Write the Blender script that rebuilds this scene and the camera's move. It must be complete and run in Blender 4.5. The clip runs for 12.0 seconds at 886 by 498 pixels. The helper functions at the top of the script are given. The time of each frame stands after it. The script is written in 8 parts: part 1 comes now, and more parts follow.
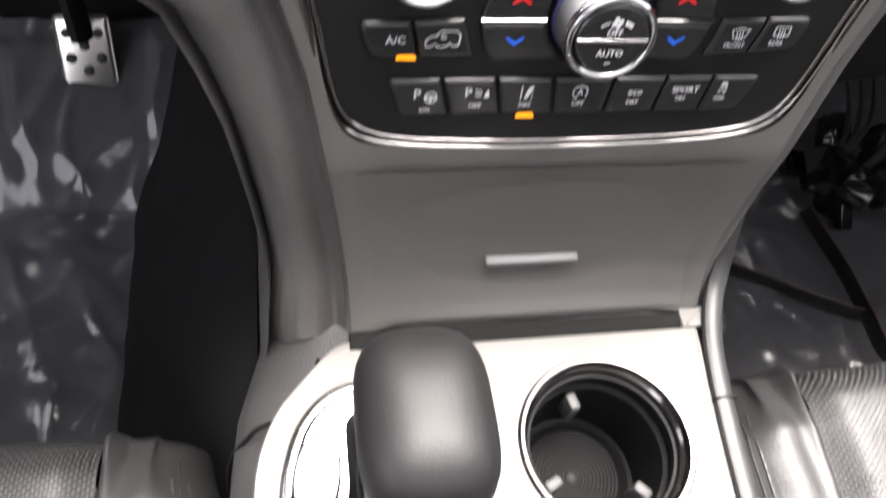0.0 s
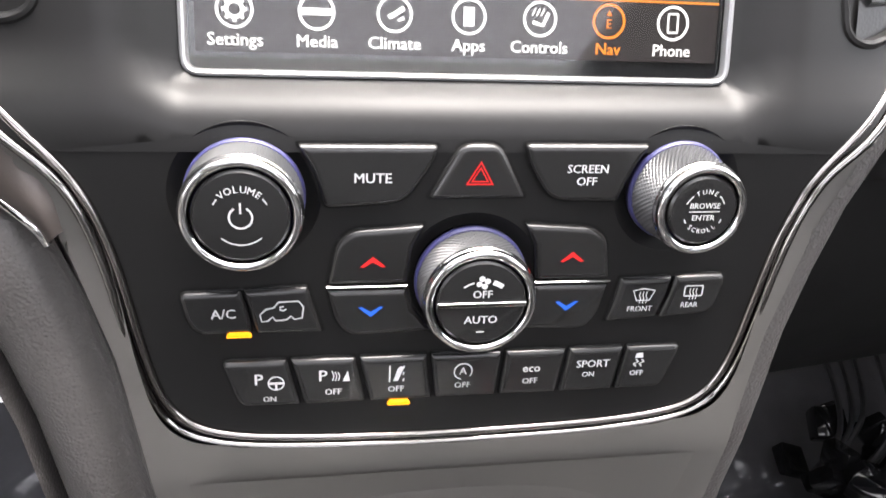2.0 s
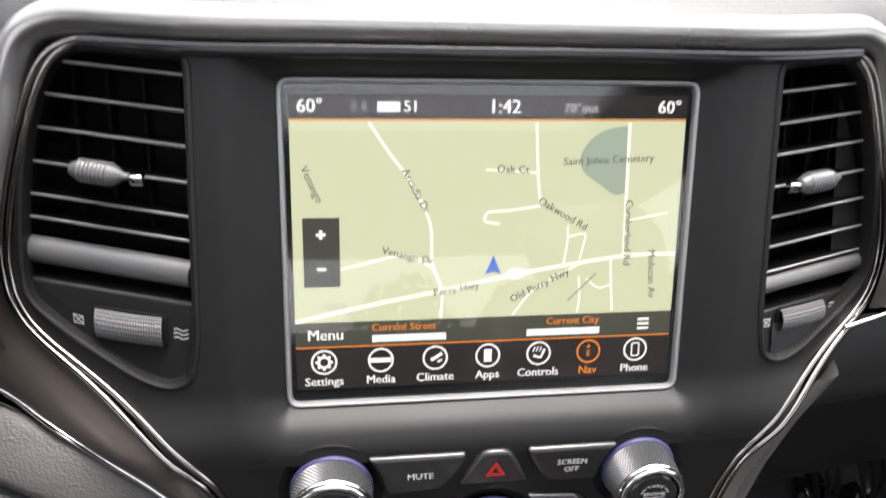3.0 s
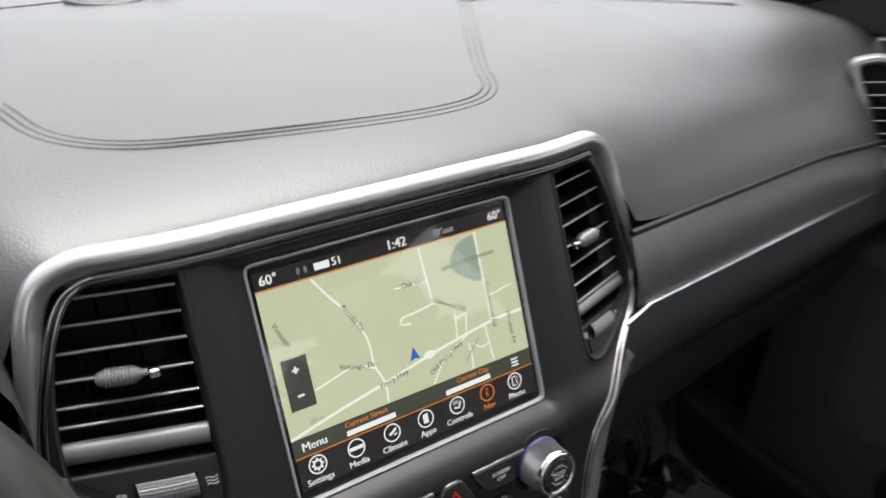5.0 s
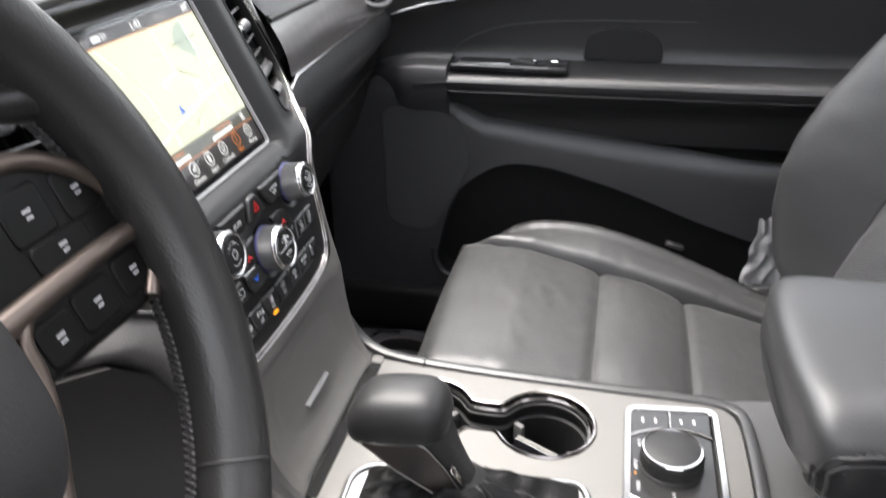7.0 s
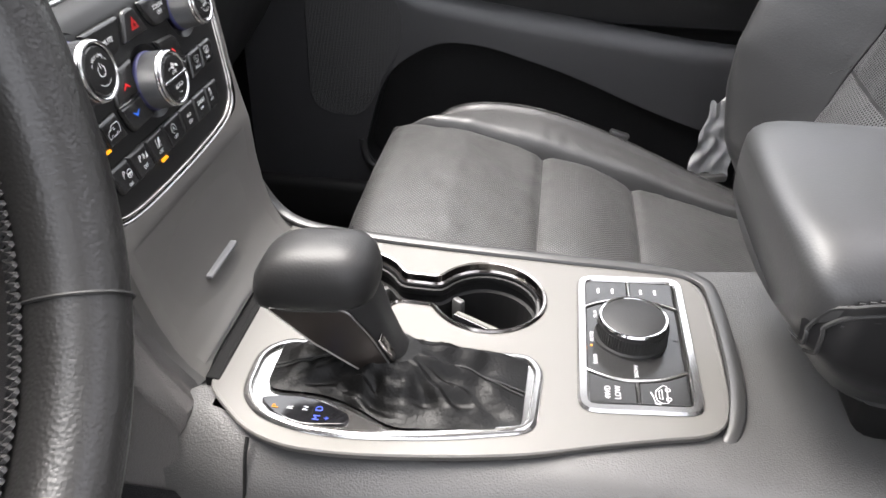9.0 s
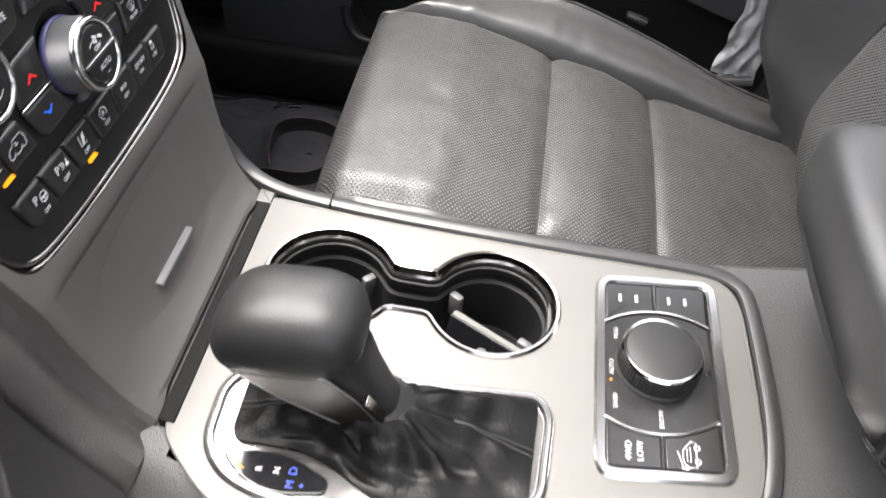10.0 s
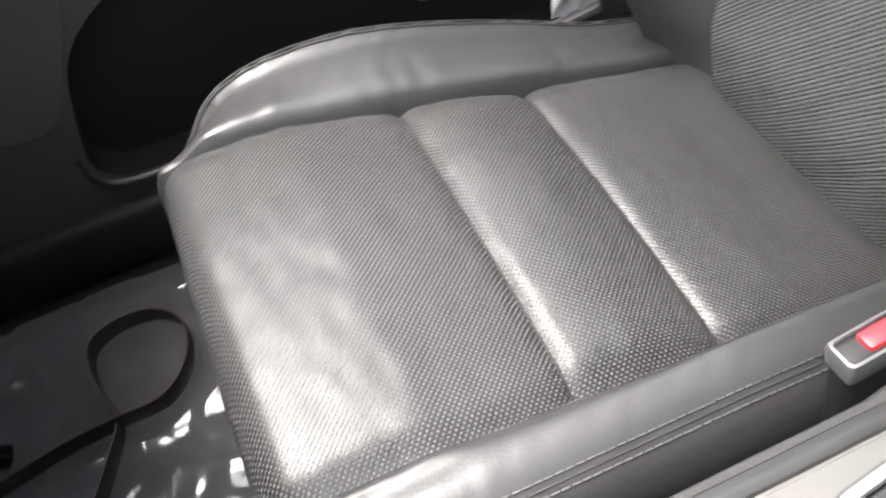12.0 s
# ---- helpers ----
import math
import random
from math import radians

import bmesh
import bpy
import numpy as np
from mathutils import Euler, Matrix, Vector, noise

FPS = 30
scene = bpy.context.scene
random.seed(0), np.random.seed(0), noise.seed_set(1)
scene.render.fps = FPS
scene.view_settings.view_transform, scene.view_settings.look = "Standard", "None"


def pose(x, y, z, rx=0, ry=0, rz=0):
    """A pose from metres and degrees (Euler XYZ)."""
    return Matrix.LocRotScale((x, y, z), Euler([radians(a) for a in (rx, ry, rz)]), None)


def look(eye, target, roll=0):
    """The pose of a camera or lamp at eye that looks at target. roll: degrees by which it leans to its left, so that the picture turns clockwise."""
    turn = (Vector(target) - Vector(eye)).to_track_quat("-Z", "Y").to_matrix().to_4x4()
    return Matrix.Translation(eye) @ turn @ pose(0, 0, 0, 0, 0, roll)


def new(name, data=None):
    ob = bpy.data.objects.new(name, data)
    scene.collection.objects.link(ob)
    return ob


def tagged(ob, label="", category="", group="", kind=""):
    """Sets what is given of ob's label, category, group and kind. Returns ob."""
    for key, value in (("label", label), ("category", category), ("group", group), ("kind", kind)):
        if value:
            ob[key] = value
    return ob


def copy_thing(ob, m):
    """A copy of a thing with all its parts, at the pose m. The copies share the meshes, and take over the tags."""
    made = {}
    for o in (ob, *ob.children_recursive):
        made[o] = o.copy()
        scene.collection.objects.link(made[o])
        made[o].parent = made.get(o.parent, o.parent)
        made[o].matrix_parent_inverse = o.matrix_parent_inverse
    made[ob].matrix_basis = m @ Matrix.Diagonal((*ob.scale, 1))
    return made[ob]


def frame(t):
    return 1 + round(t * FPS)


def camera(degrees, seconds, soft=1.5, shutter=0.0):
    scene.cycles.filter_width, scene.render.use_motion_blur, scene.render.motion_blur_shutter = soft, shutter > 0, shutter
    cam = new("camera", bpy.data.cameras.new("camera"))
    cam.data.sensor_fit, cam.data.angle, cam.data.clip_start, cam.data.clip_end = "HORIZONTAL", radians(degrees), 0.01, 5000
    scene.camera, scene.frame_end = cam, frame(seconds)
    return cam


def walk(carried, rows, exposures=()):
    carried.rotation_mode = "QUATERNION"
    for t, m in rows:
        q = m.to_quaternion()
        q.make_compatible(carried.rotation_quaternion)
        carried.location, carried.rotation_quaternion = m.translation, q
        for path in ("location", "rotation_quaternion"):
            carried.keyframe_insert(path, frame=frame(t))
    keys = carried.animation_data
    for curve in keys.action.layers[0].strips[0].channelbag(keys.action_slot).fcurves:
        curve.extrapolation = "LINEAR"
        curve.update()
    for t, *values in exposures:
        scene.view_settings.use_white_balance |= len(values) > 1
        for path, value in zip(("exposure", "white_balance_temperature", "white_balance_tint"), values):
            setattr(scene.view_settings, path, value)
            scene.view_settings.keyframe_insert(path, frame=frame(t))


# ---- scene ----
# camera and its walk
cam = camera(59.4, 12.0, soft=1.5, shutter=0.3)
PATH = [
    (0, (-0.115, -0.259, 0.846), (0.213, 0.746, -0.852), 12.8),
    (0.5, (-0.092, -0.256, 0.838), (0.257, 1.149, -0.543), 7.7),
    (1, (-0.057, -0.244, 0.801), (0.317, 1.291, -0.426), 6.6),
    (1.5, (-0.051, -0.235, 0.794), (0.313, 1.338, -0.386), 6.2),
    (2, (-0.052, -0.234, 0.799), (0.285, 1.358, -0.363), 6.0),
    (2.5, (-0.063, -0.234, 0.869), (0.266, 1.373, -0.276), 5.7),
    (3, (-0.071, -0.236, 0.964), (0.223, 1.329, -0.245), 5.2),
    (3.2, (-0.064, -0.243, 0.986), (0.23, 1.318, -0.229), 5.1),
    (4.8, (-0.133, -0.318, 1.018), (0.561, 1.279, 0.034), 1.0),
    (5, (-0.203, -0.293, 1.048), (0.787, 1.123, 0.04), 2.7),
    (5.5, (-0.318, -0.311, 1.066), (1.11, 0.826, 0.249), -0.4),
    (6, (-0.403, -0.31, 1.053), (1.297, 0.456, 0.331), -1.1),
    (6.5, (-0.482, -0.285, 1.008), (1.299, 0.246, 0.27), -1.1),
    (7, (-0.521, -0.298, 0.93), (1.211, 0.094, 0.01), -0.9),
    (7.5, (-0.526, -0.318, 0.871), (1.16, -0.003, -0.157), -1.0),
    (7.7, (-0.523, -0.315, 0.836), (1.176, -0.008, -0.173), -1.4),
    (9.3, (-0.423, -0.272, 0.83), (1.202, -0.141, -0.329), 4.4),
    (9.5, (-0.39, -0.26, 0.842), (1.147, -0.151, -0.433), 5.1),
    (10, (-0.309, -0.249, 0.867), (1.071, -0.162, -0.578), 6.4),
    (10.5, (-0.192, -0.217, 0.881), (1.107, -0.136, -0.639), 6.3),
    (11, (-0.088, -0.17, 0.876), (1.137, -0.118, -0.704), 2.8),
    (11.5, (0.0, -0.151, 0.806), (1.172, -0.25, -0.812), -4.0),
    (12, (0.01, -0.167, 0.826), (1.197, -0.522, -0.745), -9.5),
]
EXPOSE = [(0.0, 1.8, 6700, 16), (0.5, 2.3, 6700, 16), (1.0, 2.4, 6700, 16), (1.5, 2.35, 6700, 15), (2.1, 2.2, 6700, 15), (2.4, 2.6, 6700, 15), (2.6, 2.5, 6700, 15), (3.0, 1.35, 6650, 14), (5.0, 0.95, 6500, 11), (6.0, 0.8, 6500, 11), (6.5, 1.0, 6500, 12),
          (7.0, 1.7, 6550, 13), (7.5, 1.97, 6600, 14), (9.5, 1.82, 6600, 13), (11.0, 1.82, 6550, 13), (12.0, 2.05, 6550, 13)]
walk(cam, [(t, look(eye, target, roll)) for t, eye, target, roll in PATH], EXPOSE)

# ---- daylight: bright overcast sky and a soft sun ----
world = bpy.data.worlds.new("overcast_sky")
scene.world = world
world.use_nodes = True
wn = world.node_tree
wn.nodes.clear()
sky = wn.nodes.new("ShaderNodeTexSky")
sky.sky_type, sky.sun_disc = "NISHITA", False
sky.sun_elevation, sky.sun_rotation = radians(71), radians(27)
sky.air_density, sky.dust_density, sky.ozone_density = 1.0, 4.0, 1.0
grey = wn.nodes.new("ShaderNodeHueSaturation")
grey.inputs["Saturation"].default_value = 0.22
back = wn.nodes.new("ShaderNodeBackground")
back.inputs["Strength"].default_value = 0.40
wout = wn.nodes.new("ShaderNodeOutputWorld")
wn.links.new(sky.outputs[0], grey.inputs["Color"])
wn.links.new(grey.outputs[0], back.inputs["Color"])
wn.links.new(back.outputs[0], wout.inputs["Surface"])
sun_data = bpy.data.lights.new("sun", "SUN")
sun_data.energy, sun_data.angle, sun_data.color = 3.2, radians(40), (1.0, 0.96, 0.9)
sun = new("sun", sun_data)
sun.matrix_world = look((1.2, 2.4, 8.0), (0, 0, 0))

# ---- materials ----
def nodes_of(name):
    m = bpy.data.materials.new(name)
    m.use_nodes = True
    nt = m.node_tree
    return m, nt, nt.nodes["Principled BSDF"]


def surface(name, color, rough, metal=0.0, grain=900.0, bump=0.15, bump_dist=0.0003, vary=0.12, big=14.0,
            spec=0.5, coat=0.0, rough_var=0.08, cells=False, sheen=0.0):
    """A surface with fine grain in its relief and slow changes in its colour and gloss."""
    m, nt, p = nodes_of(name)
    N, K = nt.nodes, nt.links
    tc = N.new("ShaderNodeTexCoord")
    slow = N.new("ShaderNodeTexNoise")
    slow.inputs["Scale"].default_value, slow.inputs["Detail"].default_value = big, 5.0
    K.new(tc.outputs["Object"], slow.inputs["Vector"])
    if cells:
        fine = N.new("ShaderNodeTexVoronoi")
        fine.feature = "SMOOTH_F1"
        fine.inputs["Scale"].default_value = grain
        height = fine.outputs["Distance"]
    else:
        fine = N.new("ShaderNodeTexNoise")
        fine.inputs["Scale"].default_value, fine.inputs["Detail"].default_value = grain, 3.0
        height = fine.outputs["Fac"]
    K.new(tc.outputs["Object"], fine.inputs["Vector"])
    bp = N.new("ShaderNodeBump")
    bp.inputs["Strength"].default_value, bp.inputs["Distance"].default_value = bump, bump_dist
    K.new(height, bp.inputs["Height"])
    K.new(bp.outputs[0], p.inputs["Normal"])
    mix = N.new("ShaderNodeMix")
    mix.data_type = "RGBA"
    c = Vector(color)
    mix.inputs["A"].default_value = (*(c * (1 - vary)), 1)
    mix.inputs["B"].default_value = (*(c * (1 + vary)), 1)
    K.new(slow.outputs["Fac"], mix.inputs["Factor"])
    K.new(mix.outputs["Result"], p.inputs["Base Color"])
    rr = N.new("ShaderNodeMapRange")
    rr.inputs["To Min"].default_value, rr.inputs["To Max"].default_value = max(0.02, rough - rough_var), rough + rough_var
    K.new(slow.outputs["Fac"], rr.inputs["Value"])
    K.new(rr.outputs["Result"], p.inputs["Roughness"])
    p.inputs["Metallic"].default_value = metal
    p.inputs["Specular IOR Level"].default_value = spec
    p.inputs["Coat Weight"].default_value = coat
    p.inputs["Coat Roughness"].default_value = 0.12
    return m


def glow(name, color, strength):
    m, nt, p = nodes_of(name)
    p.inputs["Base Color"].default_value = (0.01, 0.01, 0.01, 1)
    p.inputs["Roughness"].default_value = 0.3
    p.inputs["Specular IOR Level"].default_value = 0.2
    p.inputs["Emission Color"].default_value = (*color, 1)
    p.inputs["Emission Strength"].default_value = strength
    return m


def pierced(name, color, axes, pitch=0.0058, hole=0.62, under=(0.004, 0.004, 0.004)):
    """Leather with rows of small round holes, set out along two axes of the object."""
    m = surface(name, color, 0.40, grain=520, bump=0.12, bump_dist=0.0004, vary=0.15, big=9, cells=True, spec=0.9, rough_var=0.05)
    nt = m.node_tree
    N, K = nt.nodes, nt.links
    p = N["Principled BSDF"]
    tc, sep = N.new("ShaderNodeTexCoord"), N.new("ShaderNodeSeparateXYZ")
    K.new(tc.outputs["Object"], sep.inputs[0])
    waves = []
    for ax in axes:
        a, b = N.new("ShaderNodeMath"), N.new("ShaderNodeMath")
        a.operation, b.operation = "MULTIPLY", "COSINE"
        a.inputs[1].default_value = 2 * math.pi / pitch
        K.new(sep.outputs[ax], a.inputs[0])
        K.new(a.outputs[0], b.inputs[0])
        waves.append(b)
    prod = N.new("ShaderNodeMath")
    prod.operation = "MULTIPLY"
    K.new(waves[0].outputs[0], prod.inputs[0])
    K.new(waves[1].outputs[0], prod.inputs[1])
    dot = N.new("ShaderNodeMapRange")
    dot.inputs["From Min"].default_value, dot.inputs["From Max"].default_value = hole - 0.1, hole + 0.12
    K.new(prod.outputs[0], dot.inputs["Value"])
    mix = N.new("ShaderNodeMix")
    mix.data_type = "RGBA"
    src = p.inputs["Base Color"].links[0].from_socket
    K.new(src, mix.inputs["A"])
    mix.inputs["B"].default_value = (*under, 1)
    K.new(dot.outputs[0], mix.inputs["Factor"])
    K.new(mix.outputs["Result"], p.inputs["Base Color"])
    sp = N.new("ShaderNodeMath")
    sp.operation = "MULTIPLY_ADD"
    sp.inputs[1].default_value, sp.inputs[2].default_value = -0.55, 0.6
    K.new(dot.outputs[0], sp.inputs[0])
    K.new(sp.outputs[0], p.inputs["Specular IOR Level"])
    b2 = N.new("ShaderNodeBump")
    b2.invert = True
    b2.inputs["Strength"].default_value, b2.inputs["Distance"].default_value = 1.0, 0.0011
    dent = N.new("ShaderNodeMapRange")
    dent.interpolation_type = "SMOOTHSTEP"
    dent.inputs["From Min"].default_value, dent.inputs["From Max"].default_value = hole - 0.45, hole + 0.25
    K.new(prod.outputs[0], dent.inputs["Value"])
    K.new(dent.outputs[0], b2.inputs["Height"])
    K.new(p.inputs["Normal"].links[0].from_socket, b2.inputs["Normal"])
    K.new(b2.outputs[0], p.inputs["Normal"])
    return m


def woven(name, color, rough=0.55, metal=0.0, scale=1500.0, strength=0.8, axes=(0, 1), dist=0.0006):
    """Crossing ridges: webbing, speaker mesh and knurls."""
    m = surface(name, color, rough, metal, vary=0.15)
    nt = m.node_tree
    N, K = nt.nodes, nt.links
    p = N["Principled BSDF"]
    tc, sep = N.new("ShaderNodeTexCoord"), N.new("ShaderNodeSeparateXYZ")
    K.new(tc.outputs["UV"] if axes == "UV" else tc.outputs["Object"], sep.inputs[0])
    parts = []
    for sgn in (1, -1):
        a = N.new("ShaderNodeMath")
        a.operation = "MULTIPLY_ADD"
        a.inputs[1].default_value = sgn
        pair = (0, 1) if axes == "UV" else axes
        K.new(sep.outputs[pair[1]], a.inputs[0])
        K.new(sep.outputs[pair[0]], a.inputs[2])
        b, c = N.new("ShaderNodeMath"), N.new("ShaderNodeMath")
        b.operation, c.operation = "MULTIPLY", "SINE"
        b.inputs[1].default_value = scale
        K.new(a.outputs[0], b.inputs[0])
        K.new(b.outputs[0], c.inputs[0])
        parts.append(c)
    prod = N.new("ShaderNodeMath")
    prod.operation = "MULTIPLY"
    K.new(parts[0].outputs[0], prod.inputs[0])
    K.new(parts[1].outputs[0], prod.inputs[1])
    bp = N.new("ShaderNodeBump")
    bp.inputs["Strength"].default_value, bp.inputs["Distance"].default_value = strength, dist
    K.new(prod.outputs[0], bp.inputs["Height"])
    K.new(p.inputs["Normal"].links[0].from_socket, bp.inputs["Normal"])
    K.new(bp.outputs[0], p.inputs["Normal"])
    return m


M_FASCIA = surface("black_satin_plastic", (0.009, 0.009, 0.009), 0.42, spec=0.26, grain=2600, bump=0.1, bump_dist=0.0001)
M_GLOSS = surface("piano_black", (0.008, 0.008, 0.009), 0.1, rough_var=0.04, bump=0.02)
M_SWITCH = surface("satin_black_switch", (0.004, 0.004, 0.004), 0.3, spec=0.15, grain=2600, bump=0.05, bump_dist=0.0001)
M_BUTTON = surface("black_button_plastic", (0.015, 0.015, 0.015), 0.24, grain=3200, bump=0.06, bump_dist=0.0001)
M_DASH = surface("grained_dash_vinyl", (0.019, 0.019, 0.0194), 0.45, spec=0.42, grain=700, bump=0.3, bump_dist=0.0005, cells=True, big=5)
M_CONSOLE = surface("grey_grained_console", (0.040, 0.0395, 0.039), 0.44, spec=0.6, grain=900, bump=0.5, bump_dist=0.0005, cells=True, big=8)
M_STRIP = surface("satin_black_strip", (0.020, 0.020, 0.020), 0.4, grain=1800, bump=0.08, bump_dist=0.0002)
M_HARD = surface("black_grained_plastic", (0.026, 0.0255, 0.025), 0.46, grain=900, bump=0.6, bump_dist=0.0006, cells=True, big=8)
M_DOOR = surface("black_door_vinyl", (0.014, 0.014, 0.0145), 0.36, grain=800, bump=0.25, bump_dist=0.0004, cells=True)
M_DOORLOW = surface("grained_lower_door_plastic", (0.030, 0.030, 0.0315), 0.42, grain=900, bump=0.35, bump_dist=0.0004, cells=True)
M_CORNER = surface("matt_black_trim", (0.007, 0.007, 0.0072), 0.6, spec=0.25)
M_BEZEL = surface("bright_satin_bezel", (0.33, 0.327, 0.32), 0.3, 0.75, vary=0.05)
M_STITCH = surface("grey_seam_thread", (0.045, 0.044, 0.044), 0.65, spec=0.3)
M_LEATHER = surface("black_leather", (0.030, 0.030, 0.0303), 0.47, grain=480, bump=0.3, bump_dist=0.0006, cells=True, big=11, vary=0.2, rough_var=0.05, spec=0.62)
M_ARM = surface("armrest_leather", (0.021, 0.021, 0.0212), 0.48, spec=0.7, grain=700, bump=0.2, bump_dist=0.0004, cells=True, vary=0.15, rough_var=0.03)
M_KNOB = surface("gear_knob_leather", (0.010, 0.010, 0.0102), 0.5, spec=0.35, grain=700, bump=0.2, bump_dist=0.0004, cells=True, vary=0.15, rough_var=0.03)
M_SIDE = surface("armrest_side_vinyl", (0.006, 0.006, 0.0065), 0.33, grain=800, bump=0.12, bump_dist=0.0003, cells=True, vary=0.1, rough_var=0.03)
M_WHEEL = surface("steering_leather", (0.013, 0.0127, 0.0124), 0.35, grain=650, bump=0.35, bump_dist=0.0005, cells=True)
M_BOOT = surface("soft_boot_leather", (0.0032, 0.0032, 0.0032), 0.46, spec=0.16, grain=500, bump=0.4, bump_dist=0.0006, cells=True)
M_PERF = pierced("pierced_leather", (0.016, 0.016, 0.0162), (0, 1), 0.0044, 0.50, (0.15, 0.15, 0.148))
# The same leather made paler, for the light that falls on the backrest.
M_PERF_BACK_LIT = pierced("pierced_leather_back_lit", (0.090, 0.090, 0.0905), (0, 2), 0.0052, 0.32)
M_SILVER = surface("satin_silver_paint", (0.103, 0.099, 0.093), 0.48, 0.3, grain=3000, bump=0.05, bump_dist=0.0001, vary=0.02, big=6, rough_var=0.015)
M_BAR = surface("brushed_silver_bar", (0.34, 0.335, 0.328), 0.29, 0.9, grain=2500, bump=0.06, bump_dist=0.0001, vary=0.05)
M_FRAME = surface("bright_satin_chrome", (0.42, 0.415, 0.41), 0.19, 0.95, bump=0.02, vary=0.03, rough_var=0.04)
M_CHROME = surface("chrome", (0.62, 0.615, 0.61), 0.1, 1.0, bump=0.01, vary=0.03, rough_var=0.03)
M_DARKCHROME = surface("dark_chrome", (0.3, 0.28, 0.27), 0.16, 1.0, bump=0.01, vary=0.04, rough_var=0.05)
M_GREYBAR = surface("grey_vent_bar", (0.110, 0.110, 0.112), 0.4, 0.3)
M_SWEEP = surface("dark_bronze_trim", (0.075, 0.063, 0.057), 0.34, 0.4, vary=0.06)
M_OUTLINE = surface("smoked_chrome", (0.27, 0.26, 0.25), 0.13, 1.0, bump=0.01, vary=0.04, rough_var=0.03)
M_VENT = surface("vent_black", (0.004, 0.004, 0.004), 0.7, spec=0.15)
M_SLAT = surface("satin_slat_silver", (0.3, 0.3, 0.305), 0.36, 0.6, vary=0.05)
M_WOOD = surface("dark_open_pore_trim", (0.040, 0.037, 0.035), 0.42, spec=0.8, grain=160, bump=0.25, bump_dist=0.0006, vary=0.3, big=60, coat=0.6)
M_KNURL = surface("knurled_grey_metal", (0.065, 0.066, 0.068), 0.34, 0.5, vary=0.05)
M_BLUE = surface("blue_glow_ring", (0.035, 0.035, 0.11), 0.45)
M_THREAD = surface("black_thread", (0.014, 0.014, 0.014), 0.6)
M_DARK = surface("dark_void_plastic", (0.005, 0.005, 0.005), 0.6, spec=0.2)
M_RUBBER = surface("black_rubber", (0.007, 0.007, 0.007), 0.6)
M_WHITE = surface("white_print", (0.6, 0.6, 0.6), 0.5, vary=0.02)
M_GREYPRINT = surface("grey_print", (0.36, 0.36, 0.37), 0.5, vary=0.02)
M_RED = glow("red_marking", (0.9, 0.02, 0.02), 0.32)
M_BLUEMARK = glow("blue_marking", (0.02, 0.16, 0.9), 0.3)
M_AMBER = glow("amber_lamp", (1.0, 0.36, 0.005), 0.55)
M_BLUELED = glow("blue_gear_lamp", (0.12, 0.2, 1.0), 0.5)
M_CARPET = surface("charcoal_carpet", (0.010, 0.0102, 0.0108), 0.9, spec=0.1, grain=1400, bump=0.9, bump_dist=0.002, vary=0.3)
M_FILM = surface("clear_film_on_dark_mat", (0.060, 0.060, 0.064), 0.13, grain=26, bump=0.34, bump_dist=0.0035, vary=0.25, big=9, spec=0.6, rough_var=0.06)
M_STEEL = surface("brushed_steel", (0.62, 0.6, 0.58), 0.3, 1.0, grain=800, bump=0.08)
M_WEB = woven("grey_belt_webbing", (0.30, 0.30, 0.305), 0.6, scale=2200, axes=(1, 2))
M_STRAP = surface("black_strap", (0.012, 0.012, 0.013), 0.5)
M_STRAPEDGE = surface("dull_red_edge", (0.05, 0.02, 0.02), 0.6)
M_BUCKLE_RED = surface("red_buckle_button", (0.65, 0.02, 0.03), 0.35)
M_MESH = woven("speaker_mesh", (0.026, 0.026, 0.0265), 0.5, scale=1300, axes=(1, 2), strength=0.9)
M_FLANK = surface("taupe_grained_plastic", (0.066, 0.062, 0.060), 0.5, grain=900, bump=0.6, bump_dist=0.0006, cells=True, big=8)
M_TAB = surface("grey_tab_plastic", (0.05, 0.05, 0.05), 0.5)
M_HEADLINER = surface("grey_headliner", (0.42, 0.41, 0.39), 0.9, grain=900, bump=0.3)
M_TAN = surface("warm_silver_trim", (0.15, 0.122, 0.105), 0.3, 0.85, grain=2500, bump=0.05, bump_dist=0.0001, vary=0.05)
M_ASPHALT = surface("pale_dry_asphalt", (0.048, 0.045, 0.040), 0.9, grain=70, bump=0.5, bump_dist=0.01, vary=0.35, big=0.5)
M_TYRE = surface("tyre_rubber", (0.02, 0.02, 0.02), 0.8, grain=200, bump=0.4)
M_RIM = surface("alloy_rim", (0.5, 0.5, 0.52), 0.3, 0.9)
M_TAIL = surface("red_tail_lamp", (0.45, 0.01, 0.015), 0.12, coat=0.6)
M_PLATE = surface("black_dealer_plate", (0.02, 0.02, 0.02), 0.4)
M_YELLOW = surface("yellow_shape", (0.8, 0.55, 0.03), 0.5)
M_CARGLASS = surface("tinted_car_glass", (0.02, 0.024, 0.028), 0.06, spec=0.8, rough_var=0.03, bump=0.0)
M_LOWER = surface("grey_lower_plastic", (0.05, 0.05, 0.052), 0.6)


